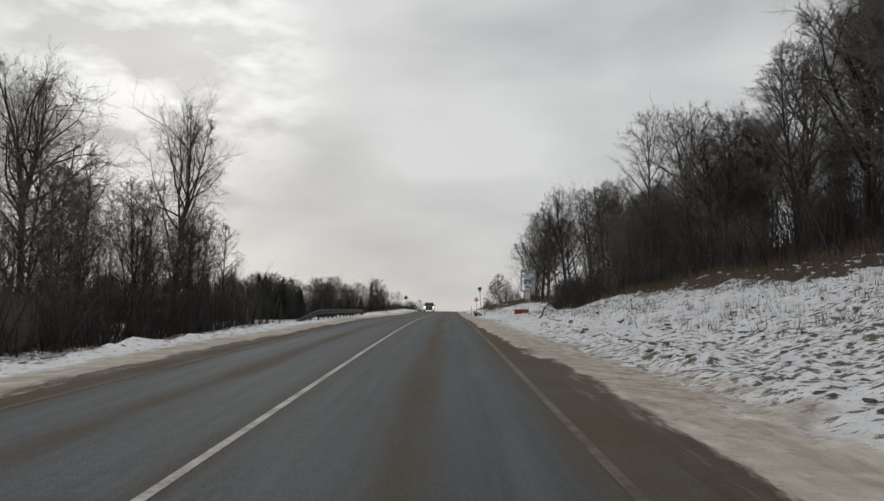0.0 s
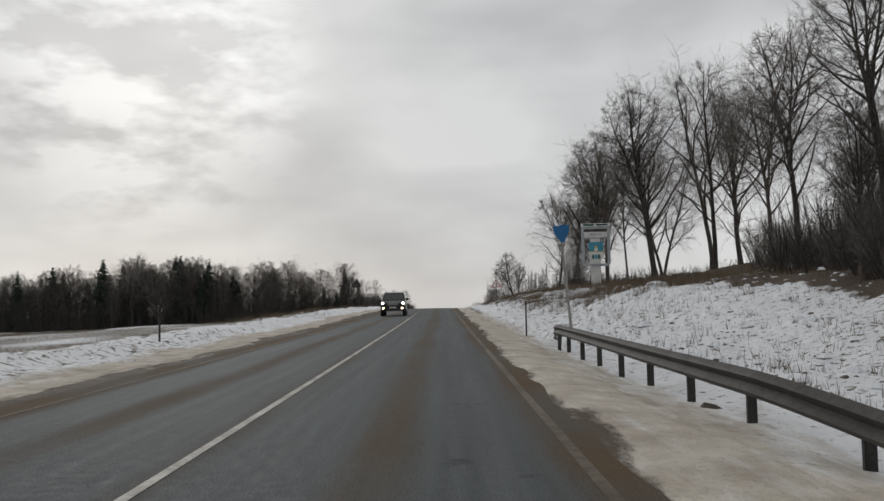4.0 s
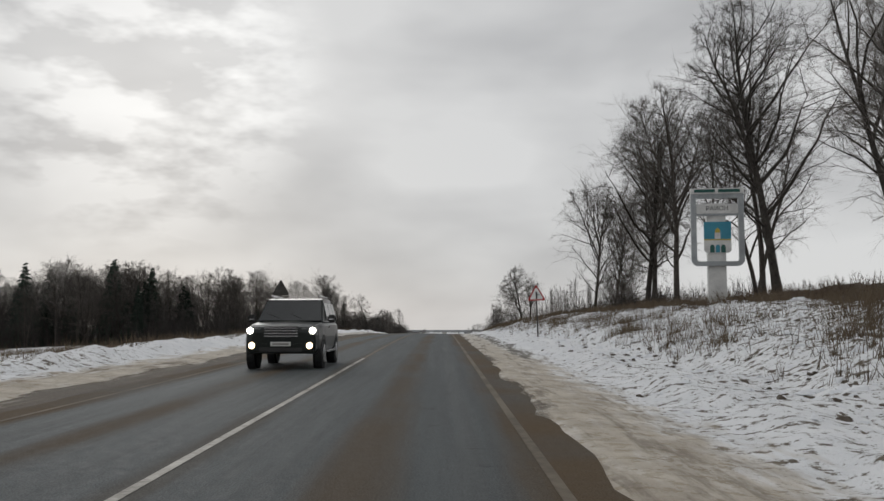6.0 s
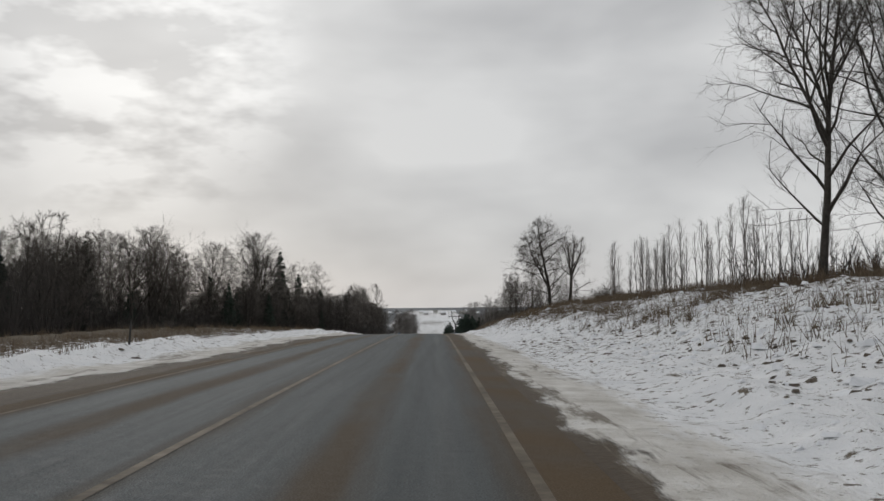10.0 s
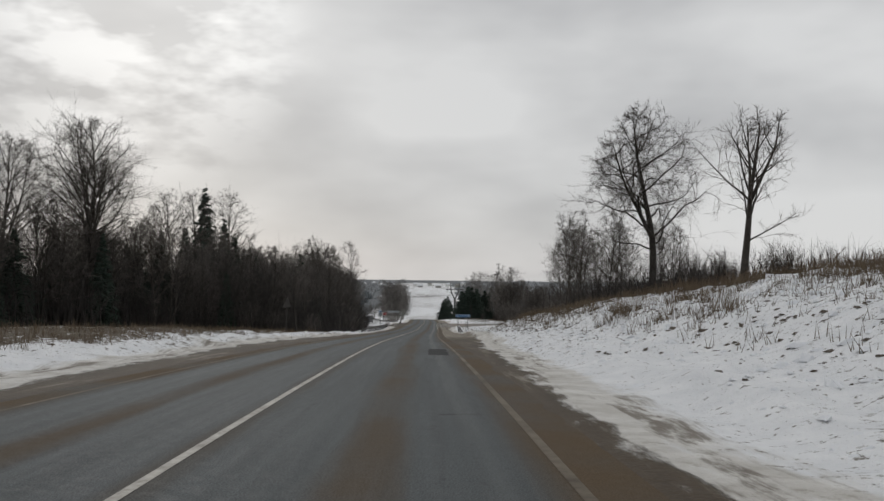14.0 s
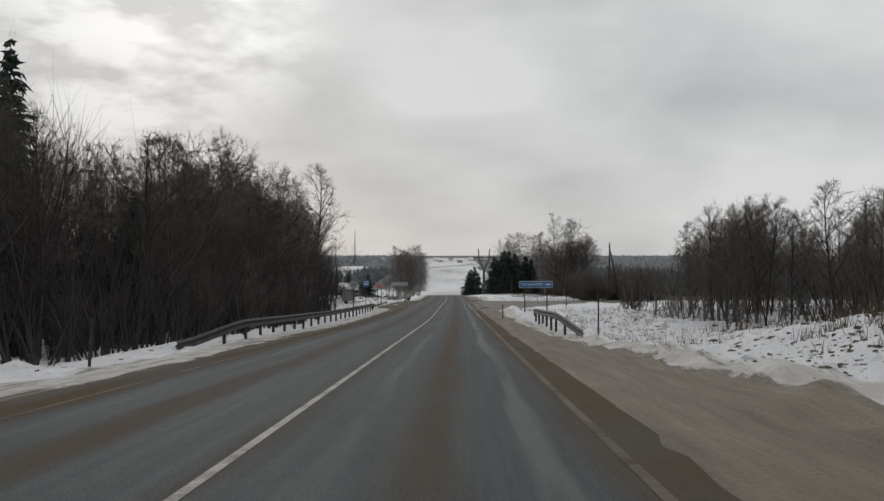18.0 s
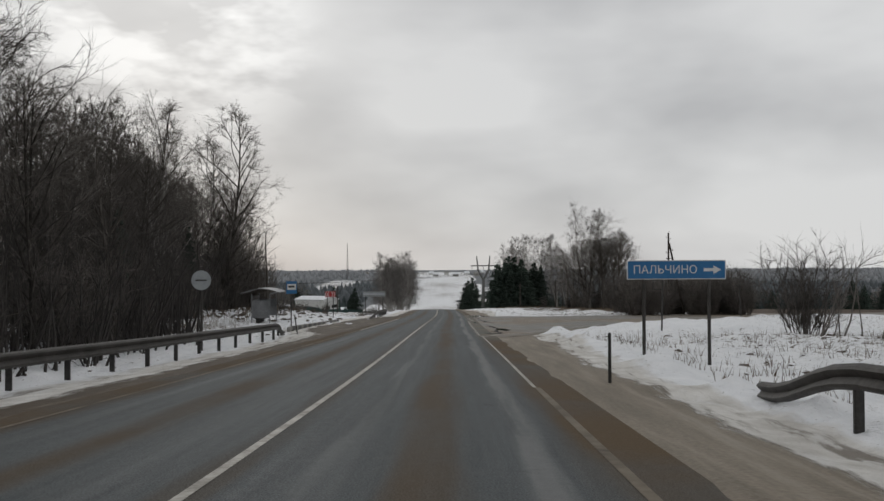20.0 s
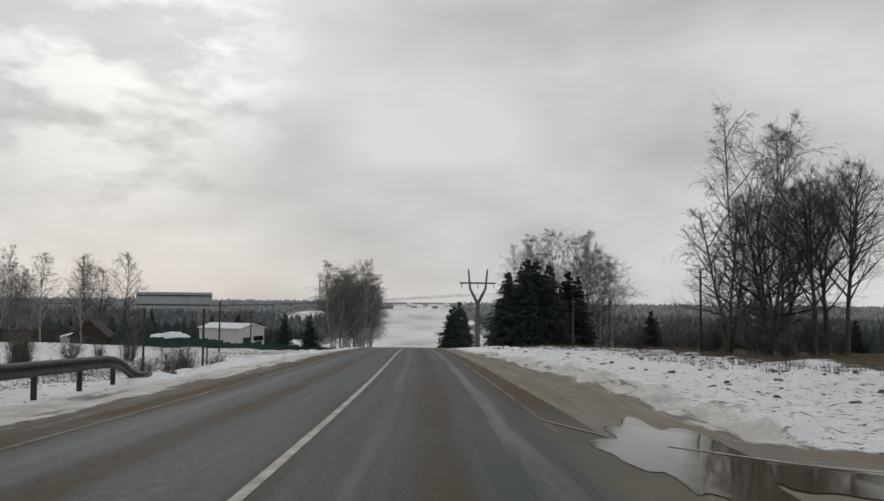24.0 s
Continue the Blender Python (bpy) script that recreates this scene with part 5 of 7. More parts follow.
# ---- road markings ----
marking = tagged(new("lane_marking"), "worn white painted road markings", "road marking", kind="structure")


def stripe(y0, y1, d, width, name="line", paint=None):
    n = max(2, int((y1 - y0) / 3) + 1)
    return ribbon(name, np.linspace(y0, y1, n), d - width / 2, d + width / 2, 0.020, paint or M_PAINT, "", "", 1, 0.05, marking)


stripe(-200, 175, 0.0, 0.10)
stripe(175, 312, 0.0, 0.11, "line", M_EDGEPAINT)
stripe(312, 512.5, 0.0, 0.10)
for i in range(28):
    stripe(513 + i, 513.5 + i, 0.0, 0.13, "dash")
stripe(541, 900, 0.0, 0.12)
stripe(-200, 462, 3.47, 0.11, "line", M_EDGEPAINT)
stripe(462, 487, 3.42, 0.07)
for i in range(33):
    stripe(489 + i, 489.5 + i, 3.33, 0.14, "dash")
stripe(548, 900, 3.47, 0.10, "line", M_EDGEPAINT)
stripe(-200, 498, -3.47, 0.075, "line", M_EDGEPAINT)
stripe(498, 534, -3.4, 0.11)
stripe(534, 900, -3.47, 0.11, "line", M_EDGEPAINT)


def paved_z(x, y):
    """Height of the asphalt, or of the side road where that lies."""
    d = abs(x - float(road_x(y)))
    if d <= 4.1:
        return float(road_z(y)) + 0.015 - 0.05 * (d / 4.1) ** 2
    return float(land(x, y, False)[0][0]) + 0.02


def drape(name, points, lift, material, parent=None, smooth=False):
    """A flat shape of (x, y) points laid on the road's slope."""
    v = [(x, y, paved_z(x, y) + lift) for x, y in points]
    return mesh_ob(name, v, [tuple(range(len(v)))], material, parent)


# the side road's mouth
def side_road():
    xs = np.concatenate([np.arange(1.9, 14, 0.3), np.arange(14, 100, 3.0)])
    v, f = [], []
    k = 40
    for x in xs:
        a, b = side_near(x), side_far(x)
        for j in range(k + 1):
            y = a + (b - a) * j / k
            v.append((x, y, float(land(x, y, False)[0][0]) + 0.02))
    for i in range(len(xs) - 1):
        for j in range(k):
            q = i * (k + 1) + j
            f.append((q, q + k + 1, q + k + 2, q + 1))
    return tagged(mesh_ob("side_road", v, f, M_SIDE), "dirty asphalt mouth of a side road", "road", kind="structure")


side_road()
for i in range(14):
    y = 522.5 + i * 0.85
    x = 1.62 - (y - 524) * 0.02
    drape("hatch_bar", [(x, y), (x + 0.55, y + 0.10), (x + 0.55, y + 0.19), (x, y + 0.09)], 0.006, M_PAINT, marking)
for x0, x1 in ((1.8, 4.2), (4.2, 6.0), (6.0, 9.0), (9.0, 13.0), (13.0, 18.0)):
    y0, y1 = (np.interp(v, [2.6, 9, 18], [523.3, 522.8, 522.4]) for v in (x0, x1))
    drape("give_way_line", [(x0, y0), (x1, y1), (x1, y1 + 0.09), (x0, y0 + 0.09)], 0.008, M_PAINT, marking)
for (x0, y0), (x1, y1) in (((1.24, 487.0), (2.4, 490.5)), ((2.4, 490.5), (3.84, 494.2)), ((3.84, 494.2), (5.2, 497.2)), ((5.2, 497.2), (7.6, 503)), ((7.6, 503), (11, 511.4))):
    drape("edge_line", [(x0, y0), (x1, y1), (x1 - 0.10, y1 + 0.10), (x0 - 0.10, y0 + 0.10)], 0.010, M_PAINT, marking)
for (x0, y0), (x1, y1) in (((1.95, 549.8), (2.6, 547.7)), ((3.2, 546.7), (4.4, 545.4)), ((4.4, 545.4), (6.2, 543.9))):
    drape("bay_line", [(x0, y0), (x1, y1), (x1 + 0.04, y1 + 0.11), (x0 + 0.04, y0 + 0.11)], 0.016, M_PAINT, marking)


def blob(rng, x, y, rx, ry, n=22, turn=0.0, wild=0.25):
    """An uneven outline round a point."""
    out = []
    w = [rng.uniform(1 - wild, 1 + wild) for _ in range(n)]
    w = [(w[i - 1] + 2 * w[i] + w[(i + 1) % n]) / 4 for i in range(n)]
    for i in range(n):
        a = 6.283 * i / n
        px, py = math.cos(a) * rx * w[i], math.sin(a) * ry * w[i]
        out.append((x + px * math.cos(turn) - py * math.sin(turn), y + px * math.sin(turn) + py * math.cos(turn)))
    return out


def flat(name, points, lift, material, label, category):
    return tagged(drape(name, points, lift, material), label, category, kind="structure")


rnd = random.Random(5)
flat("puddle", blob(rnd, 3.1, 546.3, 0.78, 3.6, 40, -0.08, 0.5), 0.010, M_WATER, "muddy rain puddle on the widened shoulder", "puddle")
flat("puddle", blob(rnd, 4.4, 544.4, 1.0, 1.2, 36, 0.3, 0.5), 0.012, M_WATER, "muddy rain puddle on the widened shoulder", "puddle")
flat("puddle", blob(rnd, 2.98, 499.7, 0.36, 2.5, 40, 0.04, 0.45), 0.010, M_WATER, "narrow puddle in a rut of the side road", "puddle")
flat("puddle", blob(rnd, 2.85, 527.6, 0.12, 1.4, 26, 0, 0.5), 0.011, M_WATER, "narrow puddle along the joint of the asphalt", "puddle")
flat("puddle", blob(rnd, 2.87, 519.6, 0.14, 1.2, 26, 0, 0.5), 0.011, M_WATER, "narrow puddle along the joint of the asphalt", "puddle")
flat("puddle", blob(rnd, 1.95, 516, 0.10, 3.0, 30, 0, 0.5), 0.004, M_WATER, "narrow puddle along the road's edge", "puddle")
for x, y, rx, ry, t in ((2.05, 492.2, 0.50, 1.0, 0.05), (2.40, 494.6, 0.20, 1.2, 0.1), (2.50, 497.4, 0.10, 1.9, -0.05), (2.64, 506.0, 0.17, 2.6, 0.03), (2.74, 503.2, 0.13, 1.5, 0.0), (2.92, 522.2, 0.12, 5.9, 0.085), (2.83, 532, 0.09, 3.2, 0.0), (2.45, 541, 0.5, 1.0, 0.0), (2.75, 536.5, 0.12, 2.6, 0.0), (0.95, 540.3, 0.18, 0.8, 0.0)):
    flat("asphalt_patch", blob(rnd, x, y, rx, ry, 30, t, 0.6), 0.005, M_CRACK, "dark broken strip in the asphalt", "pothole")
for y, d, wx, ly in ((348.3, 2.80, 0.7, 6.4),):
    x = float(road_x(y)) + d
    edge = [(x - wx / 2 + (wx * i / 5), y - ly / 2) for i in range(5)] + [(x + wx / 2, y - ly / 2 + ly * i / 12) for i in range(12)]
    edge += [(x + wx / 2 - wx * i / 5, y + ly / 2) for i in range(5)] + [(x - wx / 2, y + ly / 2 - ly * i / 12) for i in range(12)]
    edge = [(px + rnd.gauss(0, 0.03), py + rnd.gauss(0, 0.08)) for px, py in edge]
    flat("asphalt_patch", edge, 0.004, M_TAR, "dark square-cut tar patch on the asphalt", "road patch")


# ---- guard rails and posts ----
def guard_rail(y0, y1, d0, d1, dips=(True, True), height=0.66, step=2.5, label="weathered steel guard rail on short posts"):
    """A W-beam rail along the road; its ends run down to the ground where dips says."""
    e = tagged(new("guard_rail"), label, "guard rail")
    n = max(6, int((y1 - y0) / 0.8))
    prof = [(0.0, -0.155), (0.06, -0.12), (0.08, -0.085), (0.045, -0.045), (0.0, 0.0), (0.045, 0.045), (0.08, 0.085), (0.06, 0.12), (0.0, 0.155)]
    side = 1 if d0 < 0 else -1
    v, f = [], []

    def place(i):
        t = i / n
        y = y0 + (y1 - y0) * t
        d = d0 + (d1 - d0) * t
        x = float(road_x(y)) + d
        k = 1.0
        if dips[0]:
            k = min(k, (y - y0) / 7.0)
        if dips[1]:
            k = min(k, (y1 - y) / 5.0)
        k = max(0.0, min(1.0, k))
        k = k * k * (3 - 2 * k)
        g = float(road_z(y)) - 0.05
        return x - side * (1 - k) * 0.5, y, g + 0.05 + (height - 0.05) * k
    for i in range(n + 1):
        x, y, z = place(i)
        for px, pz in prof:
            v.append((x + side * px, y, z + pz))
        for px, pz in reversed(prof):
            v.append((x + side * (px - 0.012), y, z + pz))
    m = 2 * len(prof)
    for i in range(n):
        for k in range(m):
            f.append((i * m + k, i * m + (k + 1) % m, (i + 1) * m + (k + 1) % m, (i + 1) * m + k))
    mesh_ob("beam", v, f, M_STEEL, e)
    y = y0 + 2.0
    while y < y1 - 1:
        x, _, z = place((y - y0) / (y1 - y0) * n)
        g = gz(x, y)
        if z - g > 0.25:
            part("post", box(x - side * 0.09, y, (z + 0.1 + g - 0.3) / 2, 0.11, 0.07, z + 0.1 - g + 0.3, 0.008), M_DARKSTEEL, e)
        y += step
    return e


guard_rail(52, 95, -6.35, -6.6, height=0.6)
guard_rail(103, 131.5, 5.7, 5.8, height=0.44, label="old rusty guard rail half buried in snow")
guard_rail(428, 492.5, -5.9, -6.3, height=0.54)
guard_rail(437, 461, 6.4, 6.6, label="bent guard rail half buried in dirty snow")
guard_rail(531, 562, -5.6, -6.4)


def marker_post(x, y, height=1.1, lean=0.0, pale=False):
    e = thing("marker_post", "pale roadside marker post" if pale else "thin dark roadside marker post stuck in the snow", "post", x, y, gz(x, y) - 0.1, 0, "roadside marker posts")
    e.rotation_euler[1] = radians(lean)
    mat = M_CONCRETE if pale else M_DARKSTEEL
    part("shaft", rod((0, 0, 0), (0, 0, height), 0.034, 0.03, 10), mat, e)
    part("cap", rod((0, 0, height), (0, 0, height + 0.05), 0.038, 0.02, 10), M_DARKSTEEL, e)
    return e


for x, y, h, ln in ((-10.0, 96.5, 1.25, -3), (-9.2, 47, 1.1, 2), (3.7, 102, 1.15, -3), (2.95, 136, 1.45, 0), (4.6, 436, 1.6, 0), (-8.9, 421, 1.1, 3), (-9.4, 574, 1.2, 0), (-8.3, 493, 1.1, -8), (2.6, 463, 1.0, 0), (-9.5, 128, 0.9, 0), (-10.0, 260, 0.9, 4)):
    marker_post(x, y, h, ln)


def pole(height, r=0.04, z0=-0.3):
    return rod((0, 0, z0), (0, 0, height), r, r, 12)


def triangle(size, at, thick=0.012, y=0.0, r=0.06):
    """A triangular plate with rounded corners, its middle at height at."""
    pts = []
    R = size / math.sqrt(3)
    for k in range(3):
        a = math.pi / 2 + k * 2 * math.pi / 3
        cx, cz = math.cos(a) * (R - 2 * r), math.sin(a) * (R - 2 * r)
        for j in range(-3, 4):
            b = a + j / 3 * math.pi / 3
            pts.append((cx + math.cos(b) * r, at + cz + math.sin(b) * r))
    return prism(pts, thick, y)


def warning_sign(x, y, height, back=False, size=1.15, lean=0.0, turn=0, group="warning signs"):
    """A red-edged triangle with a side-road mark; back: its grey back faces the walk."""
    label = "grey back of a triangular warning sign on a steel pole" if back else "triangular side-road warning sign with a red border"
    e = thing("warning_sign", label, "road sign", x, y, gz(x, y), turn, group)
    e.rotation_euler[1] = radians(lean)
    at = height - size / math.sqrt(3) * 0.9
    part("pole", pole(height - size * 0.35, 0.045), M_STEEL, e)
    if back:
        plate = part("plate", triangle(size, at, 0.02, -0.07), M_STEEL, e)
        part("clamp", box(0, -0.08, at - 0.25, 0.5, 0.03, 0.05, 0.005), M_STEEL, plate)
        part("clamp", box(0, -0.08, at + 0.15, 0.3, 0.03, 0.05, 0.005), M_STEEL, plate)
    else:
        plate = part("plate", triangle(size, at, 0.02, -0.07), M_RED, e, "red sheet metal triangle")
        part("field", triangle(size * 0.76, at, 0.006, -0.078), M_WHITEPAINT, plate)
        part("mark", box(0, -0.081, at - 0.01, 0.11, 0.006, 0.44), M_BLACK, plate)
        part("mark", box(0.14, -0.081, at + 0.02, 0.17, 0.006, 0.045), M_BLACK, plate)
    return e


warning_sign(5.6, 200.9, 3.25, lean=-2)
warning_sign(-10.6, 202, 3.6, True)
warning_sign(-12.4, 388.3, 2.9, True, 0.95, 0.0, 40)


def shield_sign(x, y):
    """A tall pole with a blue shield-shaped plate, seen a little from the side."""
    e = thing("kilometre_sign", "blue shield-shaped sign on a tall grey concrete pole", "road sign", x, y, gz(x, y), 12)
    part("pole", rod((0, 0, -0.4), (0, 0, 4.0), 0.065, 0.05, 12), M_CONCRETE, e)
    pts = [(-0.36, 4.55), (-0.30, 4.66), (-0.12, 4.62), (0.0, 4.67), (0.12, 4.62), (0.30, 4.66), (0.36, 4.55), (0.34, 4.35), (0.2, 4.12), (0.06, 3.92), (-0.06, 3.92), (-0.2, 4.12), (-0.34, 4.35)]
    plate = part("plate", prism(pts, 0.03, -0.09), M_BLUE, e)
    part("bracket", box(0, -0.045, 4.2, 0.12, 0.06, 0.10, 0.01), M_STEEL, plate)
    return e


SHIELD = shield_sign(4.46, 133.5)
SHIELD.scale = (0.9, 0.9, 0.92)
SHIELD.rotation_euler[1] = radians(-4.8)


def lettering(text, size, x, y, z, material, parent, align="CENTER"):
    cu = bpy.data.curves.new("lettering", "FONT")
    cu.body, cu.size, cu.extrude, cu.align_x, cu.align_y = text, size, 0.003, align, "CENTER"
    ob = bpy.data.objects.new("lettering", cu)
    me = bpy.data.meshes.new_from_object(ob)
    me.transform(pose(0, 0, 0, 90, 0, 0))
    bpy.data.objects.remove(ob)
    me.materials.clear()
    me.materials.append(material)
    o = new("lettering", me)
    o.parent, o.location = parent, (x, y, z)
    return o


def direction_sign(x, y):
    """A long blue place sign on two posts, with an arrow."""
    e = thing("direction_sign", "long blue place-name sign with white letters on two posts", "road sign", x, y, gz(x + 1.2, y) + 0.05, -2)
    zc = 2.28
    plate = part("plate", box(1.25, 0, zc, 2.55, 0.03, 0.50, 0.012), M_WHITEPAINT, e, "white-edged sheet metal plate")
    part("field", box(1.25, -0.017, zc, 2.50, 0.012, 0.45, 0.01), M_BLUE, plate, "blue reflective sheet")
    t = lettering("ПАЛЬЧИНО", 0.29, 0.96, -0.027, zc - 0.005, M_WHITEPAINT, plate)
    w = max(v.co.x for v in t.data.vertices) - min(v.co.x for v in t.data.vertices)
    t.scale = (1.62 / w, 1, 1)
    part("arrow", prism([(1.95, zc - .04), (2.2, zc - .04), (2.2, zc - .11), (2.4, zc), (2.2, zc + .11), (2.2, zc + .04), (1.95, zc + .04)], 0.006, -0.029), M_WHITEPAINT, plate)
    for px in (0.42, 2.1):
        part("post", rod((px, 0.06, -0.4), (px, 0.06, zc + 0.2), 0.045, 0.045, 12), M_STEEL, e)
    return e


direction_sign(4.25, 469.2)


def sign_back(x, y):
    """The grey back of the place sign for the other direction."""
    e = thing("place_sign", "grey back of a long road sign on two steel posts", "road sign", x, y, gz(x, y) + 0.28, 2)
    part("plate", box(0, -0.03, 3.1, 3.2, 0.03, 0.68, 0.01), M_GREYPAINT, e)
    for z in (2.9, 3.3):
        part("rib", box(0, -0.06, z, 3.1, 0.04, 0.05, 0.006), M_STEEL, e)
    for px in (-1.25, 1.25):
        part("post", rod((px, 0.03, -0.9), (px, 0.03, 3.35), 0.05, 0.05, 12), M_DARKSTEEL, e)
    return e


sign_back(-10.6, 573)


def district_board(x, y):
    """A tall steel frame on a white pedestal with a shield picture and a title strip."""
    e = thing("district_board", "tall grey framed district board with a painted blue and white shield", "road sign", x, y, gz(x, y) + 0.3, -8)
    W, z0, z1 = 3.3, 2.35, 7.05
    part("pedestal", box(-0.05, 0.1, 2.75, 1.15, 0.5, 7.3, 0.03), M_WHITEPAINT, e, "white-painted concrete pedestal")
    bm = bmesh.new()
    outer, inner = [], []
    for (cx, cz, a0) in ((W / 2 - 0.35, z1 - 0.1, 0), (-W / 2 + 0.35, z1 - 0.1, 90), (-W / 2 + 0.45, z0 + 0.45, 180), (W / 2 - 0.45, z0 + 0.45, 270)):
        ro = 0.12 if a0 < 180 else 0.45
        ex, ez = (W / 2 - ro, z1 - ro) if a0 < 180 else (W / 2 - ro, z0 + ro)
        ex = ex if a0 in (0, 270) else -ex
        for k in range(6):
            a = radians(a0 + 18 * k)
            outer.append((ex + math.cos(a) * ro, ez + math.sin(a) * ro))
            ri = max(0.02, ro - 0.3)
            ix = (W / 2 - 0.34 - ri) * (1 if a0 in (0, 270) else -1)
            iz = z1 - 0.34 - ri if a0 < 180 else z0 + 0.30 + ri
            inner.append((ix + math.cos(a) * ri, iz + math.sin(a) * ri))
    n = len(outer)
    rings = []
    for y0, pts in ((-0.35, outer), (-0.35, inner), (-0.05, inner), (-0.05, outer)):
        rings.append([bm.verts.new((px, y0, pz)) for px, pz in pts])
    for r in range(4):
        for k in range(n):
            bm.faces.new((rings[r][k], rings[r][(k + 1) % n], rings[(r + 1) % 4][(k + 1) % n], rings[(r + 1) % 4][k]))
    part("frame", bm, M_GREYPAINT, e, "grey painted steel frame with rounded lower corners")
    head = part("head_strip", box(0, -0.30, z1 + 0.12, W + 0.06, 0.24, 0.34, 0.02), M_WHITEPAINT, e)
    for k, w in enumerate((1.3, 1.35)):
        part("letter_bar", box(-0.78 + 1.52 * k, -0.435, z1 + 0.13, w, 0.02, 0.20, 0.01), M_GREEN, head, "dark green bar of raised letters")
    strip = part("title_strip", box(0, -0.22, 6.05, W - 0.64, 0.06, 0.62, 0.01), M_WHITEPAINT, e)
    part("border", box(0, -0.2, 5.66, W - 0.6, 0.12, 0.14, 0.01), M_GREYPAINT, strip)
    lettering("РАЙОН", 0.40, 0, -0.256, 6.05, M_BLACK, strip)
    sh = part("shield", prism([(-.85, 5.2), (.85, 5.2), (.85, 3.35), (.70, 3.2), (.2, 3.2), (0, 3.08), (-.2, 3.2), (-.70, 3.2), (-.85, 3.35)], 0.06, -0.22), M_WHITEPAINT, e, "painted shield, blue above and white below")
    part("sky_field", prism([(-.85, 5.2), (.85, 5.2), (.85, 4.05), (-.85, 4.05)], 0.01, -0.232), M_TEAL, sh)
    part("band", box(0, -0.236, 4.05, 1.7, 0.012, 0.07), M_YELLOW, sh)
    part("tower", prism([(-.18, 4.1), (.18, 4.1), (.18, 4.5), (0, 4.62), (-.18, 4.5)], 0.012, -0.246), M_WHITEPAINT, sh)
    part("dome", prism([(-.16, 4.5), (.16, 4.5), (.15, 4.66), (.0, 4.82), (-.15, 4.66)], 0.012, -0.250), M_YELLOW, sh)
    for px, m in ((-.34, M_GREEN), (.34, M_GREEN), (0, M_TEAL)):
        part("arch", prism([(px - .14, 3.22), (px + .14, 3.22), (px + .14, 3.6), (px + .08, 3.72), (px - .08, 3.72), (px - .14, 3.6)], 0.012, -0.236), m, sh)
    return e


district_board(17.35, 202.5)


def waste_box(x, y):
    """A small red steel bin with a cap of snow."""
    e = thing("grit_bin", "faded red grit bin with a pointed cap of snow", "bin", x, y, gz(x, y) - 0.05, 6)
    part("body", box(0, 0, 0.55, 1.9, 1.4, 1.2, 0.04), M_BRICKRED, e)
    part("rim", box(0, 0, 1.17, 1.98, 1.48, 0.08, 0.02), M_BRICKRED, e)
    bm = bmesh.new()
    n = 14
    rings = []
    for z, k in ((1.2, 1.0), (1.32, 0.86), (1.5, 0.5), (1.62, 0.22), (1.66, 0.05)):
        rings.append([bm.verts.new((math.cos(6.283 * i / n) * 0.92 * k * (1 + 0.1 * math.sin(i * 2.3)), math.sin(6.283 * i / n) * 0.68 * k, z + 0.02 * math.sin(i * 1.7 + z * 9))) for i in range(n)])
    for a, b in zip(rings, rings[1:]):
        for i in range(n):
            bm.faces.new((a[i], a[(i + 1) % n], b[(i + 1) % n], b[i]))
    bm.faces.new(rings[-1])
    part("snow_cap", bm, M_SNOW, e, "white snow cap", True)
    part("label_plate", box(0.25, -0.706, 0.75, 0.5, 0.012, 0.2, 0.004), M_CONCRETE, e)
    return e


waste_box(8.25, 105).scale = (0.82, 0.82, 1.1)


# ---- the bus stop ----
def bus_shelter(x, y):
    e = thing("bus_shelter", "grey metal bus shelter with a curved snow-dusted roof", "bus shelter", x, y, gz(x, y) - 0.02, 93)
    L, Dp = 3.6, 1.35
    for px in (-L / 2, L / 2):
        for py in (0, Dp):
            part("post", box(px, py, 1.1, 0.07, 0.07, 2.4, 0.006), M_SHEET, e)
    for px in (-L / 2, L / 2):
        part("side_panel", box(px, Dp / 2, 1.15, 0.04, Dp - 0.1, 1.35, 0.01), M_SHEET, e, "dull grey sheet panel")
    part("back_panel", box(0, Dp, 1.15, L - 0.1, 0.04, 1.35, 0.01), M_SHEET, e, "dull grey sheet panel")
    part("upper_panel", box(0, Dp, 2.0, L - 0.1, 0.03, 0.28, 0.01), M_DARKSTEEL, e)
    bm = bmesh.new()
    n = 12
    top, low = [], []
    for i in range(n + 1):
        a = i / n
        py = -0.75 + 3.0 * a
        pz = 2.28 + 0.42 * math.sin(math.pi * (0.10 + 0.85 * a))
        top.append([bm.verts.new((sx * (L / 2 + 0.25), py, pz + 0.035)) for sx in (-1, 1)])
        low.append([bm.verts.new((sx * (L / 2 + 0.25), py, pz)) for sx in (-1, 1)])
    for i in range(n):
        bm.faces.new((top[i][0], top[i][1], top[i + 1][1], top[i + 1][0]))
        bm.faces.new((low[i][1], low[i][0], low[i + 1][0], low[i + 1][1]))
        for k in (0, 1):
            bm.faces.new((top[i][k], top[i + 1][k], low[i + 1][k], low[i][k]))
    bm.faces.new((top[0][0], low[0][0], low[0][1], top[0][1]))
    bm.faces.new((top[n][1], low[n][1], low[n][0], top[n][0]))
    part("roof", bm, M_SHEET, e, "curved grey sheet roof dusted with snow")
    part("beam", box(0, -0.02, 2.33, L, 0.06, 0.10, 0.006), M_SHEET, e)
    bench = part("bench", box(0, Dp - 0.35, 0.46, L - 0.4, 0.36, 0.05, 0.01), M_TIMBER, e)
    for px in (-1.2, 0, 1.2):
        part("bench_leg", box(px, Dp - 0.35, 0.22, 0.05, 0.3, 0.44, 0.005), M_DARKSTEEL, bench)
    return e


bus_shelter(-12.6, 508.4).scale = (0.9, 0.9, 0.9)


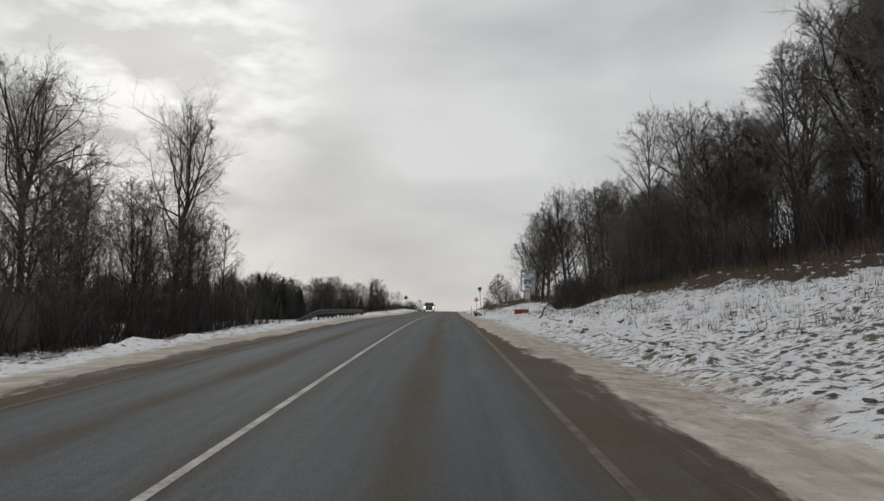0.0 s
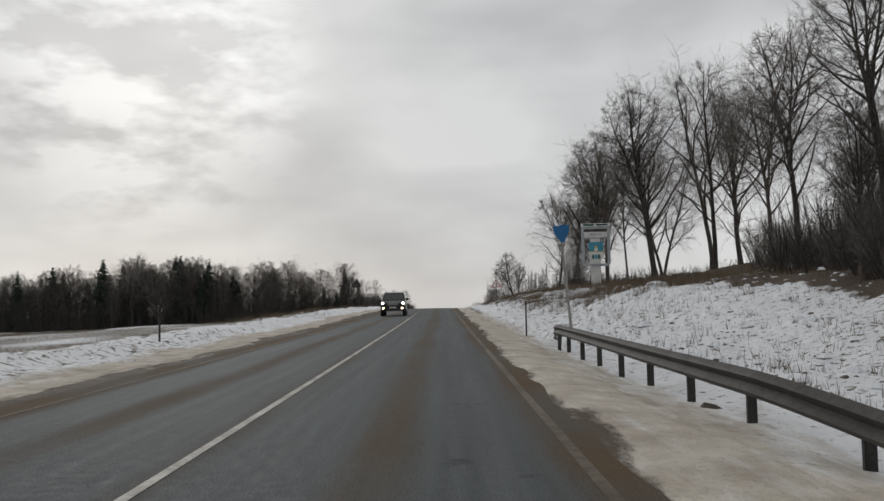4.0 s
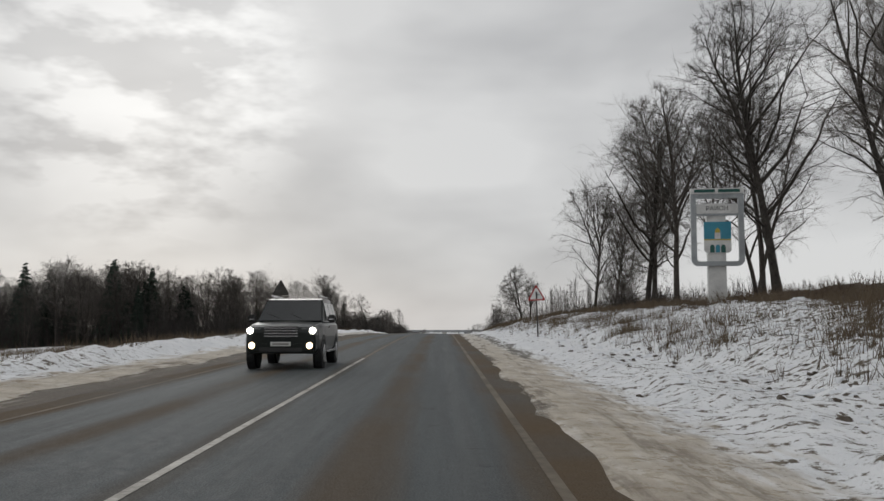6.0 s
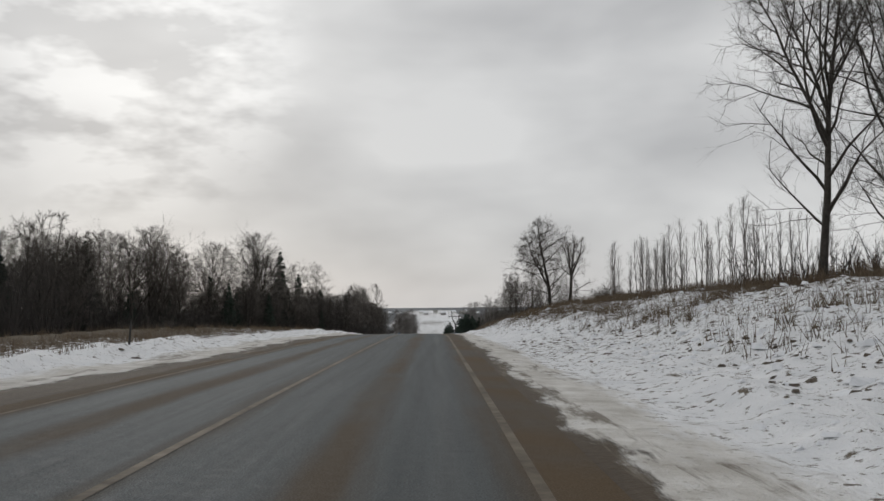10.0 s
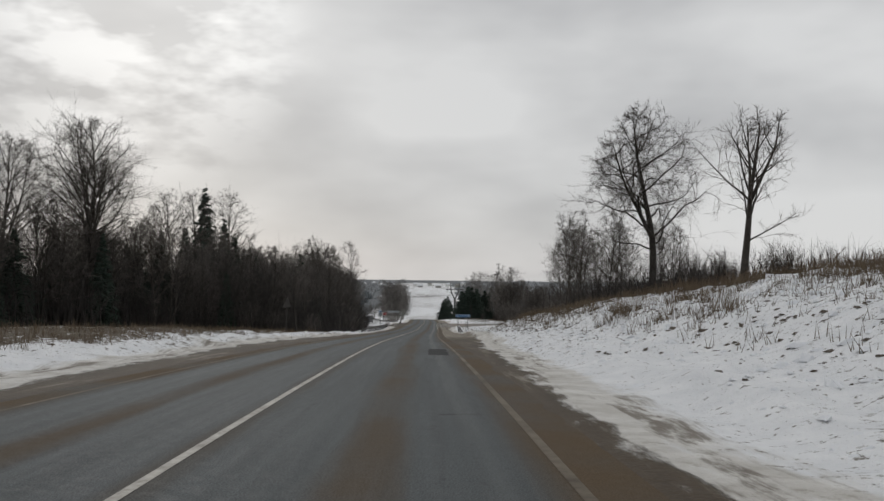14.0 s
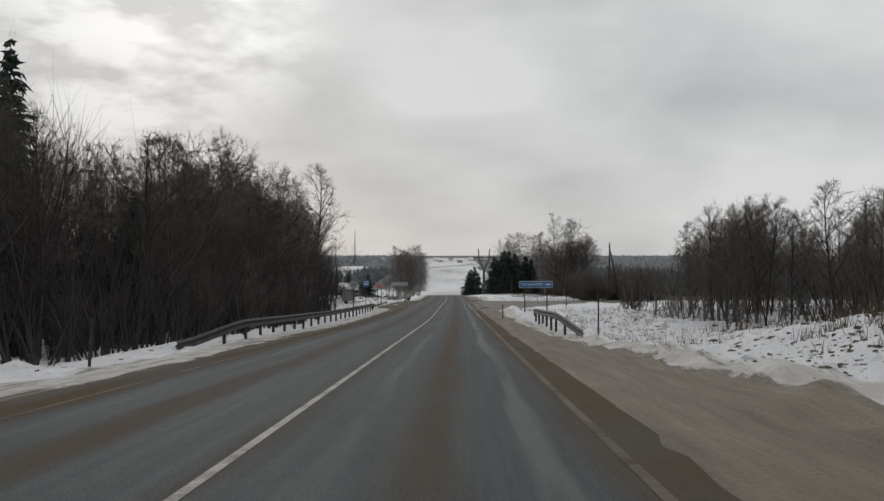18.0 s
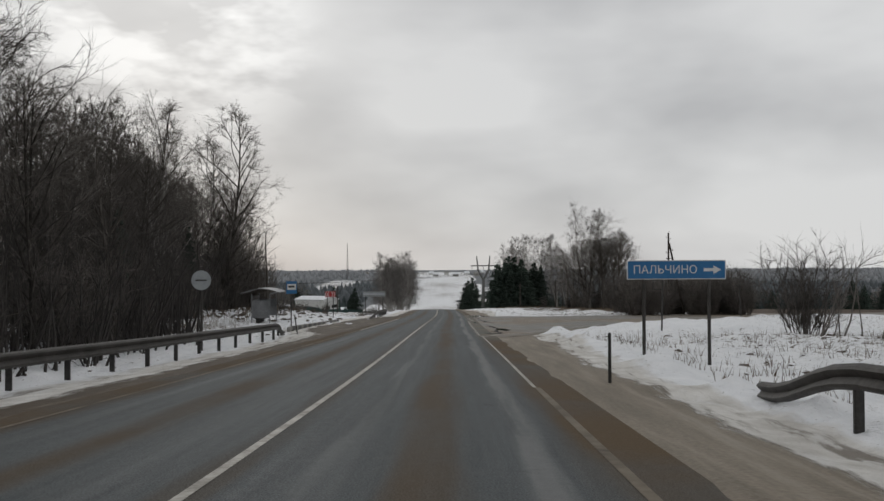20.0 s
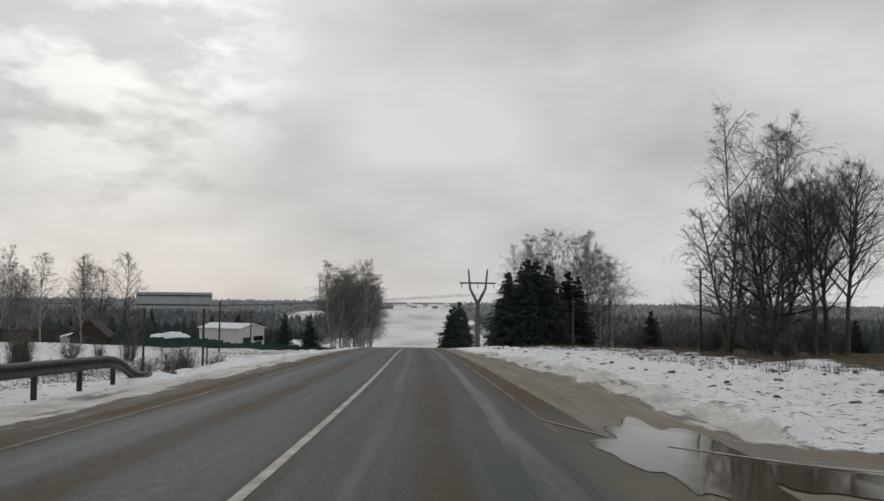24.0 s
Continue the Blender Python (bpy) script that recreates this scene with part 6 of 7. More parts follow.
def plain_bin(x, y):
    e = thing("litter_bin", "small dark concrete litter bin beside the bus shelter", "bin", x, y, gz(x, y) - 0.03)
    part("body", rod((0, 0, 0), (0, 0, 0.65), 0.22, 0.28, 14), M_CLOD, e)
    part("rim", rod((0, 0, 0.64), (0, 0, 0.70), 0.30, 0.30, 14), M_CLOD, e)
    return e


plain_bin(-14.3, 518.0)


def bus_sign(x, y):
    e = thing("bus_stop_sign", "blue and white bus stop sign on a pole", "road sign", x, y, gz(x, y), 38)
    part("pole", pole(3.0, 0.04), M_STEEL, e)
    plate = part("plate", box(0, -0.05, 2.62, 0.80, 0.02, 0.85, 0.01), M_BLUE, e)
    part("field", box(0, -0.065, 2.66, 0.66, 0.012, 0.40, 0.006), M_WHITEPAINT, plate)
    part("bus_mark", box(-0.02, -0.073, 2.68, 0.44, 0.006, 0.14, 0.003), M_BLACK, plate)
    return e


bus_sign(-10.9, 506)


def round_back(x, y):
    e = thing("round_sign", "grey back of a round road sign on a pole", "road sign", x, y, gz(x, y), 0)
    part("pole", pole(3.1, 0.045), M_STEEL, e)
    plate = part("plate", rod((0, -0.05, 2.75), (0, -0.07, 2.75), 0.36, 0.36, 28), M_GREYPAINT, e)
    part("clamp", box(0, -0.085, 2.75, 0.4, 0.03, 0.05, 0.005), M_STEEL, plate)
    return e


round_back(-9.4, 478.5)


def chevron_board(x, y):
    e = thing("chevron_sign", "red board with white chevrons on two posts", "road sign", x, y, gz(x, y), 4)
    plate = part("plate", box(0, -0.05, 2.05, 0.95, 0.02, 0.52, 0.008), M_RED, e)
    for s, c in ((1, -0.12), (1, -0.32), (-1, 0.12), (-1, 0.32)):
        part("chevron", prism([(c - 0.04 * s, 1.81), (c + 0.02 * s, 1.81), (c - 0.09 * s, 2.05), (c + 0.02 * s, 2.29), (c - 0.04 * s, 2.29), (c - 0.15 * s, 2.05)], 0.004, -0.066), M_WHITEPAINT, plate)
    for px in (-0.27, 0.27):
        part("post", rod((px, 0, -0.4), (px, 0, 2.3), 0.04, 0.04, 10), M_DARKSTEEL, e)
    return e


chevron_board(-10.9, 526.5)


def kerb(y0, y1, d):
    e = tagged(new("kerb"), "worn black and white kerb stones of the bus bay", "kerb", kind="structure")
    y, k = y0, 0
    while y < y1:
        x = float(road_x(y + 0.5)) + d
        part("kerb_stone", box(x, y + 0.49, float(road_z(y + 0.5)) + 0.08, 0.18, 0.97, 0.28, 0.02), M_BLACK if k % 2 else M_CONCRETE, e)
        y, k = y + 1.0, k + 1
    return e


kerb(498, 520, -7.6)


# ---- poles ----
def a_pole(x, y):
    e = thing("power_pole", "tarred timber power pole with a slanting strut and insulators", "power pole", x, y, gz(x, y), 0)
    part("pole", rod((0, 0, -0.5), (0.05, 0, 9.6), 0.15, 0.10, 12), M_TIMBER, e)
    part("strut", rod((2.0, 0.4, -0.4), (0.15, 0.05, 8.4), 0.14, 0.10, 12), M_TIMBER, e)
    part("tie", rod((-0.1, 0, 1.0), (1.9, 0.3, 1.0), 0.07, 0.07, 8), M_TIMBER, e)
    part("crossbar", box(0.2, 0, 6.6, 0.9, 0.08, 0.08, 0.01), M_DARKSTEEL, e)
    for px, pz in ((-0.2, 9.1), (0.28, 8.9), (-0.22, 7.3), (0.55, 7.6), (0.12, 9.7)):
        arm = part("insulator_hook", rod((0.05, 0, pz - 0.12), (px, 0, pz - 0.05), 0.015, 0.015, 6), M_DARKSTEEL, e)
        part("insulator", rod((px, 0, pz - 0.05), (px, 0, pz + 0.12), 0.05, 0.035, 10), M_CONCRETE, arm)
    return e


a_pole(25.8, 549.6)


def empty_frame(x, y, height, turn=0, lean=0.0):
    e = thing("sign_frame", "bare pole with an empty rectangular sign frame", "road sign", x, y, gz(x, y), turn)
    e.rotation_euler[1] = radians(lean)
    part("pole", rod((0, 0, -0.3), (0, 0, height), 0.045, 0.04, 10), M_DARKSTEEL, e)
    for z in (height - 0.05, height - 0.55):
        part("frame_bar", box(-0.27, 0, z, 0.5, 0.03, 0.04, 0.004), M_DARKSTEEL, e)
    part("frame_bar", box(-0.52, 0, height - 0.3, 0.04, 0.03, 0.54, 0.004), M_DARKSTEEL, e)
    return e


empty_frame(11.0, 493, 2.75, 4, 1.5)
empty_frame(28.0, 531, 3.1, -8, -3)


def pylon(x, y):
    e = thing("pylon", "concrete power-line pylon with a forked top and crossarm", "pylon", x, y, gz(x, y) - 0.2, 4)
    H = 17.0
    part("shaft", rod((0, 0, -0.5), (0, 0, 10.6), 0.62, 0.42, 14), M_PYLON, e)
    for s in (-1, 1):
        arm = part("fork_arm", rod((0.1 * s, 0, 10.2), (1.55 * s, 0, 13.0), 0.32, 0.24, 10), M_PYLON, e)
        part("horn", rod((1.55 * s, 0, 12.9), (1.95 * s, 0, H), 0.24, 0.15, 10), M_PYLON, arm)
    bar = part("crossarm", box(0, 0, 14.2, 7.4, 0.22, 0.30, 0.02), M_DARKSTEEL, e)
    for px in (-3.3, 0, 3.3):
        part("insulator", rod((px, 0, 14.0), (px, 0, 13.2), 0.07, 0.09, 8), M_PYLON, bar)
    for px in (-1.2, 1.3):
        part("warning_plate", box(px, -0.6, 4.4, 0.7, 0.03, 0.8, 0.01), M_WHITEPAINT, e)
    return e


PYLON = pylon(12.4, 735)
PYLON.scale = (1.12, 1.12, 1.12)


def thin_post(x, y, h, label="thin grey utility post", mat=None):
    e = thing("utility_post", label, "post", x, y, gz(x, y), 0, "utility posts")
    part("shaft", rod((0, 0, -0.4), (0, 0, h), 0.11, 0.08, 10), mat or M_TIMBER, e)
    part("crossbar", box(0, 0, h - 0.5, 0.9, 0.08, 0.08, 0.01), M_DARKSTEEL, e)
    return e


for x, y, h in ((21.5, 603, 6.4), (26.5, 660, 7), (-30, 690, 7), (-24, 640, 6), (14.5, 620, 5.0), (-48, 720, 8)):
    thin_post(x, y, h)


def power_lines():
    """Slack wires that cross the road at the pylon."""
    w = Wood()
    for px in (-3.3, 0, 3.3):
        p0, p1 = np.array([12.4 + px, 735.0, gz(12.4, 735) + 13.2]), np.array([-150.0 + px, 800.0, gz(-150, 800) + 16])
        t = np.linspace(0, 1, 24)[:, None]
        pts = p0 + (p1 - p0) * t
        pts[:, 2] -= (4 * t * (1 - t) * 3.0)[:, 0]
        w.tube(pts, np.full(24, 0.03), 4)
    ob = new("power_line", w.mesh("power_line", M_DARKSTEEL))
    return tagged(ob, "thin dark power-line wires hung from the pylon", "wire")


power_lines()


# ---- yard and buildings down the hill ----
def gable(name, label, x, y, w, l, h, roof_h, turn, wall, roof, doors=()):
    e = thing(name, label, "building", x, y, gz(x, y) - 0.3, turn)
    part("wall", prism([(-w / 2, 0), (w / 2, 0), (w / 2, h), (0, h + roof_h), (-w / 2, h)], l, -l / 2), wall, e)
    for s in (-1, 1):
        a = math.atan2(roof_h, w / 2)
        ln = math.hypot(roof_h, w / 2) + 0.5
        m = Matrix.Rotation(s * a, 4, "Y")
        part("roof", box(s * (w / 4 + 0.15), 0, h + roof_h / 2 - 0.03, ln, l + 0.6, 0.14, 0.02, None, m), roof, e)
    for px, pw, ph in doors:
        d = part("door", box(px, -l / 2 - 0.03, ph / 2 + 0.3, pw, 0.08, ph, 0.02), M_DARKSTEEL, e)
        part("frame", box(px, -l / 2 - 0.05, ph + 0.35, pw + 0.2, 0.06, 0.12, 0.01), M_STEEL, d)
    return e


def shed(x, y):
    e = gable("storage_shed", "pale metal storage shed with a snowy shallow roof", x, y, 8, 11, 5.2, 0.9, 62, M_WHITEPAINT, M_SNOW, ((-1.8, 2.4, 2.8),))
    for px in (1.2, 2.8):
        win = part("window", box(px, -5.53, 3.0, 1.6, 0.08, 0.9, 0.02), M_GLASS, e)
        part("sill", box(px, -5.58, 2.5, 1.8, 0.12, 0.08, 0.01), M_STEEL, win)
    return e


shed(-41, 726)
gable("wooden_hut", "dark wooden hut with a steep roof behind the fence", -48.4, 666, 5.0, 5.5, 1.9, 2.2, 8, M_TIMBER, M_TIMBER, ((0.5, 1.0, 1.9),))
gable("farm_shed", "long low shed with snow on its roof", -84, 718, 7, 5.5, 1.8, 0.9, 80, M_CONCRETE, M_SNOW, ((2, 1.2, 1.9),))
gable("farm_shed", "grey shed with snow on its roof", -71, 718, 7, 5.5, 2.2, 1.0, 20, M_WHITEPAINT, M_SNOW, ((1, 1.2, 1.9),))
gable("farm_shed", "low roadside building with a broad snowy roof", -62, 985, 30, 12, 4, 2.4, 80, M_CONCRETE, M_SNOW, ((3, 2, 2.4),))


def fence(points, height, material, label):
    e = tagged(new("fence"), label, "fence")
    for (x0, y0), (x1, y1) in zip(points, points[1:]):
        n = max(1, int(math.hypot(x1 - x0, y1 - y0) / 2.5))
        turn = math.atan2(y1 - y0, x1 - x0)
        for i in range(n):
            u = (i + 0.5) / n
            x, y = x0 + (x1 - x0) * u, y0 + (y1 - y0) * u
            z = gz(x, y)
            m = Matrix.Rotation(turn, 4, "Z")
            part("panel", box(x, y, z + height / 2 - 0.1, math.hypot(x1 - x0, y1 - y0) / n - 0.03, 0.04, height + 0.2, 0.005, None, m), material, e)
            if i % 2 == 0:
                part("post", box(x - math.cos(turn) * 1.2, y - math.sin(turn) * 1.2 + 0.06, z + height / 2, 0.08, 0.08, height + 0.4, 0.005), M_DARKSTEEL, e)
    return e


fence([(-45, 664), (-36, 690), (-21, 745)], 1.6, M_FENCE, "dark green sheet-metal fence round a yard")
fence([(-110, 656), (-52, 663)], 2.0, M_TIMBER, "dark board fence round a yard")


def snow_heap(x, y, rx, ry, h, label="heap of rubble under snow", mat=None):
    rng = random.Random(int(x * 7 + y))
    bm = bmesh.new()
    bmesh.ops.create_icosphere(bm, subdivisions=4, radius=1)
    for v in bm.verts:
        k = 1 + 0.22 * noise.noise(v.co * 2.1 + Vector((x, y, 0))) + 0.14 * noise.noise(v.co * 5.3) + 0.06 * noise.noise(v.co * 11)
        v.co = Vector((v.co.x * rx * k, v.co.y * ry * k, v.co.z * h * k))
    me = bpy.data.meshes.new("snow_heap")
    bm.to_mesh(me)
    bm.free()
    me.materials.append(mat or M_SNOW)
    me.shade_smooth()
    ob = new("snow_heap", me)
    ob.matrix_basis = pose(x, y, gz(x, y), 0, 0, rng.uniform(0, 90))
    return tagged(ob, label, "snow heap")


snow_heap(-51, 716, 5.2, 4.2, 3.4)
snow_heap(14.4, 161, 0.8, 0.7, 0.25, "low mound of snow on the bank")


def billboard(x, y, turn=6):
    e = thing("billboard", "pale roadside billboard on a single column", "billboard", x, y, gz(x, y), turn)
    part("column", rod((0, 0.2, -0.5), (0, 0.2, 5.6), 0.28, 0.24, 12), M_GREYPAINT, e)
    p = part("panel", box(0, 0, 7.1, 6.2, 0.35, 3.2, 0.03), M_GREYPAINT, e)
    part("poster", box(0, -0.19, 7.1, 5.9, 0.03, 2.9, 0.01), M_WHITEPAINT, p, "blank pale poster")
    return e


billboard(-11.9, 735).scale = (0.66, 0.66, 0.66)


def mast(x, y):
    e = thing("radio_mast", "thin lattice radio mast on the far hill", "mast", x, y, gz(x, y))
    for k in range(3):
        a = k * 2.094
        part("leg", rod((math.cos(a) * 2.0, math.sin(a) * 2.0, -1), (0, 0, 62), 0.35, 0.2, 6), M_STEEL, e)
    for z in range(4, 60, 6):
        r = 2.0 * (1 - z / 62)
        part("brace", rod((r, 0, z), (-r * 0.5, r * 0.87, z + 3), 0.15, 0.15, 5), M_STEEL, e)
    return e


mast(-160, 1900)


def far_house(x, y, w, h, k):
    e = thing("far_house", "small pale house among trees on the far hilltop", "house", x, y, gz(x, y), 10 * k, "houses on the far hill")
    part("wall", box(0, 0, h / 2, w, 9, h + 1, 0.02), M_WHITEPAINT if k % 2 else M_CONCRETE, e)
    part("roof", prism([(-w / 2 - .5, h), (w / 2 + .5, h), (0, h + 3.5)], 10, -5), M_SNOW if k % 3 else M_CONCRETE, e)
    for px in (-w / 4, w / 4):
        part("window", box(px, -4.55, h * 0.55, 1.4, 0.1, 1.5, 0.01), M_GLASS, e)
    return e


for k in range(18):
    far_house(-150 + k * 17 + rnd.uniform(-8, 8), 2040 + rnd.uniform(-30, 160), rnd.uniform(6, 10), rnd.uniform(3, 5.5), k)


# ---- the oncoming car ----
def off_roader(x, y):
    """A large off-roader on its side of the road, facing the walk."""
    z = float(road_z(y)) + 0.0
    e = thing("car", "large dark green-grey off-road car with lit headlamps", "car", x, y, z, 180.5)
    # local: y ahead of the car, x to its right
    secs = [  # y, half width low, half width belt, z low, z bonnet or belt
        (2.42, 0.78, 0.74, 0.50, 0.95), (2.36, 0.88, 0.86, 0.42, 1.08), (2.15, 0.95, 0.92, 0.40, 1.14), (1.55, 0.98, 0.95, 0.42, 1.19), (0.95, 0.98, 0.96, 0.42, 1.23),
        (0.0, 0.98, 0.96, 0.42, 1.25), (-1.2, 0.98, 0.96, 0.42, 1.26), (-2.1, 0.96, 0.94, 0.45, 1.24), (-2.40, 0.90, 0.88, 0.52, 1.20)]
    bm = bmesh.new()
    rings = []
    for sy, wl, wb, zl, zt in secs:
        prof = [(-wl * 0.9, zl), (wl * 0.9, zl), (wl, zl + 0.12), (wl + 0.01, (zl + zt) / 2), (wb, zt - 0.12), (wb * 0.90, zt), (0, zt + 0.03), (-wb * 0.90, zt), (-wb, zt - 0.12), (-wl - 0.01, (zl + zt) / 2), (-wl, zl + 0.12)]
        rings.append([bm.verts.new((px, sy, pz)) for px, pz in prof])
    for a, b in zip(rings, rings[1:]):
        for i in range(len(a)):
            bm.faces.new((a[i], a[(i + 1) % len(a)], b[(i + 1) % len(a)], b[i]))
    bm.faces.new(rings[0])
    bm.faces.new(list(reversed(rings[-1])))
    body = part("body", bm, M_CARPAINT, e, "dark green-grey painted body")
    cab = [(1.02, 0.90, 1.22), (0.20, 0.78, 1.84), (-0.6, 0.78, 1.90), (-1.7, 0.76, 1.87), (-2.32, 0.84, 1.22)]
    bm = bmesh.new()
    rows = []
    for cy, hw, cz in cab:
        rows.append([bm.verts.new((s * hw, cy, cz)) for s in (-1, 1)])
    low = [[bm.verts.new((s * 0.93, cy, 1.22)) for s in (-1, 1)] for cy in (0.2, -0.6, -1.7)]
    for a, b in zip(rows, rows[1:]):
        bm.faces.new((a[0], a[1], b[1], b[0]))
    for s in (0, 1):
        bm.faces.new((rows[0][s], rows[1][s], low[0][s]))
        bm.faces.new((rows[1][s], rows[2][s], low[1][s], low[0][s]))
        bm.faces.new((rows[2][s], rows[3][s], low[2][s], low[1][s]))
        bm.faces.new((rows[3][s], rows[4][s], low[2][s]))
    part("cabin", bm, M_CARPAINT, e)
    wind = prism([(-0.85, -0.04), (0.85, -0.04), (0.73, 0.90), (-0.73, 0.90)], 0.012)
    bmesh.ops.transform(wind, matrix=Matrix.Translation((0, 0.99, 1.28)) @ Matrix.Rotation(radians(52), 4, "X"), verts=wind.verts)
    glass = part("windscreen", wind, M_GLASS, e)
    for wx in (-0.35, 0.25):
        part("wiper", rod((wx, 0.98, 1.30), (wx + 0.4, 0.78, 1.46), 0.012, 0.012, 6), M_BLACK, glass)
    for s in (-1, 1):
        for y0, y1 in ((0.30, -0.45), (-0.52, -1.25), (-1.32, -1.85)):
            bm = bmesh.new()
            q = [(s * 0.945, y0 + 0.15 * (y0 > 0), 1.29), (s * 0.945, y1, 1.29), (s * 0.815, y1 + 0.02, 1.76), (s * 0.815, y0 - 0.05 * (y0 > 0), 1.76)]
            vs = [bm.verts.new(p) for p in q] + [bm.verts.new((p[0] - s * 0.03, p[1], p[2])) for p in q]
            bm.faces.new(vs[:4])
            bm.faces.new(vs[7:3:-1])
            for i in range(4):
                bm.faces.new((vs[i], vs[(i + 1) % 4], vs[4 + (i + 1) % 4], vs[4 + i]))
            part("side_window", bm, M_GLASS, e)
        part("roof_rail", rod((s * 0.68, 0.05, 1.95), (s * 0.68, -1.7, 1.95), 0.025, 0.025, 8), M_CHROME, e)
        mir = part("mirror", box(s * 1.10, 0.72, 1.32, 0.24, 0.12, 0.20, 0.04), M_BLACK, e)
        part("mirror_strip", box(s * 1.10, 0.79, 1.30, 0.14, 0.012, 0.025), M_CHROME, mir)
        lamp = part("headlamp", box(s * 0.70, 2.30, 0.98, 0.42, 0.16, 0.24, 0.04), M_CHROME, e)
        part("lamp_lens", rod((s * 0.80, 2.36, 1.0), (s * 0.80, 2.40, 1.0), 0.085, 0.08, 16), M_LAMP, lamp)
        fog = part("fog_lamp", rod((s * 0.74, 2.30, 0.62), (s * 0.74, 2.43, 0.62), 0.10, 0.10, 16), M_BLACK, e)
        part("lamp_lens", rod((s * 0.74, 2.42, 0.62), (s * 0.74, 2.475, 0.62), 0.085, 0.08, 16), M_FOGLAMP, fog)
        part("sill_step", box(s * 0.99, -0.05, 0.44, 0.16, 2.2, 0.06, 0.02), M_CHROME, e)
        for wy in (1.45, -1.40):
            arch = part("wheel_arch", rod((s * 0.80, wy, 0.42), (s * 0.99, wy, 0.42), 0.47, 0.47, 24), M_BLACK, e)
            wheel = part("wheel", rod((s * 0.74, wy, 0.39), (s * 1.0, wy, 0.39), 0.39, 0.39, 28), M_RUBBER, e, "black tyre")
            rim = part("rim", rod((s * 0.99, wy, 0.39), (s * 1.012, wy, 0.39), 0.25, 0.24, 20), M_CHROME, wheel)
        part("door_handle", box(s * 0.985, 0.35 - 0.0, 1.08, 0.03, 0.2, 0.04, 0.01), M_CHROME, e)
    grille = part("grille", box(0, 2.41, 0.96, 0.92, 0.05, 0.30, 0.03), M_BLACK, e)
    for k in range(4):
        part("grille_bar", box(0, 2.44, 0.86 + k * 0.07, 0.86, 0.02, 0.025, 0.006), M_CHROME, grille)
    bump = part("bumper", box(0, 2.36, 0.58, 1.78, 0.18, 0.28, 0.05), M_CARPAINT, e)
    part("lower_intake", box(0, 2.45, 0.52, 1.1, 0.02, 0.12, 0.01), M_BLACK, bump)
    plate = part("number_plate", box(0, 2.46, 0.66, 0.52, 0.015, 0.112, 0.004), M_WHITEPAINT, e)
    part("plate_bar", box(0, 2.470, 0.66, 0.42, 0.006, 0.05), M_CONCRETE, plate)
    return e


off_roader(-4.5, 171.2)


# ---- small growth and clods ----
def scatter_stalks(label, count, place, low, high, name="dry_grass"):
    """Dead stalks that stick out of the snow, as one mesh."""
    rng = np.random.default_rng(count + 1)
    pts = np.array([place() for _ in range(count)])
    zz = land(pts[:, 0], pts[:, 1])[0]
    per = 5
    base = np.repeat(np.stack([pts[:, 0], pts[:, 1], zz - 0.05], 1), per, 0)
    base[:, :2] += rng.normal(0, 0.10, (len(base), 2))
    way = np.stack([rng.normal(0, 0.30, len(base)), rng.normal(0, 0.30, len(base)), np.ones(len(base))], 1)
    w = Wood()
    w.cones(rng, base, way, rng.uniform(low, high, len(base)), 0.011)
    ob = new(name, w.mesh(name, M_STRAW))
    return tagged(ob, label, "dry grass", kind="stuff")


CLUMPS = [(random.uniform(150, 424), random.uniform(10.5, 18)) for _ in range(330)]


def weed_clump():
    y, d = random.choice(CLUMPS)
    y += random.gauss(0, 0.55)
    return float(road_x(y)) + d + random.gauss(0, 0.5), y


def right_of(y, lo, hi):
    return float(road_x(y)) + random.uniform(lo, hi), y


scatter_stalks("dead grass and weed stalks in the snow of the bank", 8500, lambda: right_of(random.uniform(20, 425), 9.5, 25), 0.10, 0.55)
scatter_stalks("tall brown dead grass along the top of the bank", 5200, lambda: right_of(random.uniform(150, 418), 17.5, 27), 0.35, 1.0)
scatter_stalks("dead grass on the snowy field's edge", 9000, lambda: right_of(random.uniform(150, 425), -30 if random.random() < 0.6 else -16, -8.2), 0.15, 0.65)
scatter_stalks("clumps of tall dead weeds on the snowy bank", 5200, weed_clump, 0.25, 0.95, "dead_weeds")
scatter_stalks("brown dead grass below the wood on the slope", 3000, lambda: right_of(random.uniform(5, 100), 16.5, 26), 0.3, 1.0)
scatter_stalks("dead weeds on the snow by the junction", 1100, lambda: right_of(random.uniform(428, 486), 7.5, 24), 0.12, 0.5)
scatter_stalks("brown dead grass beyond the junction", 2600, lambda: right_of(random.uniform(565, 640), 13, 34), 0.2, 0.6)
scatter_stalks("dead weeds beside the bus stop", 2200, lambda: right_of(random.uniform(495, 600), -30, -12), 0.2, 0.8)


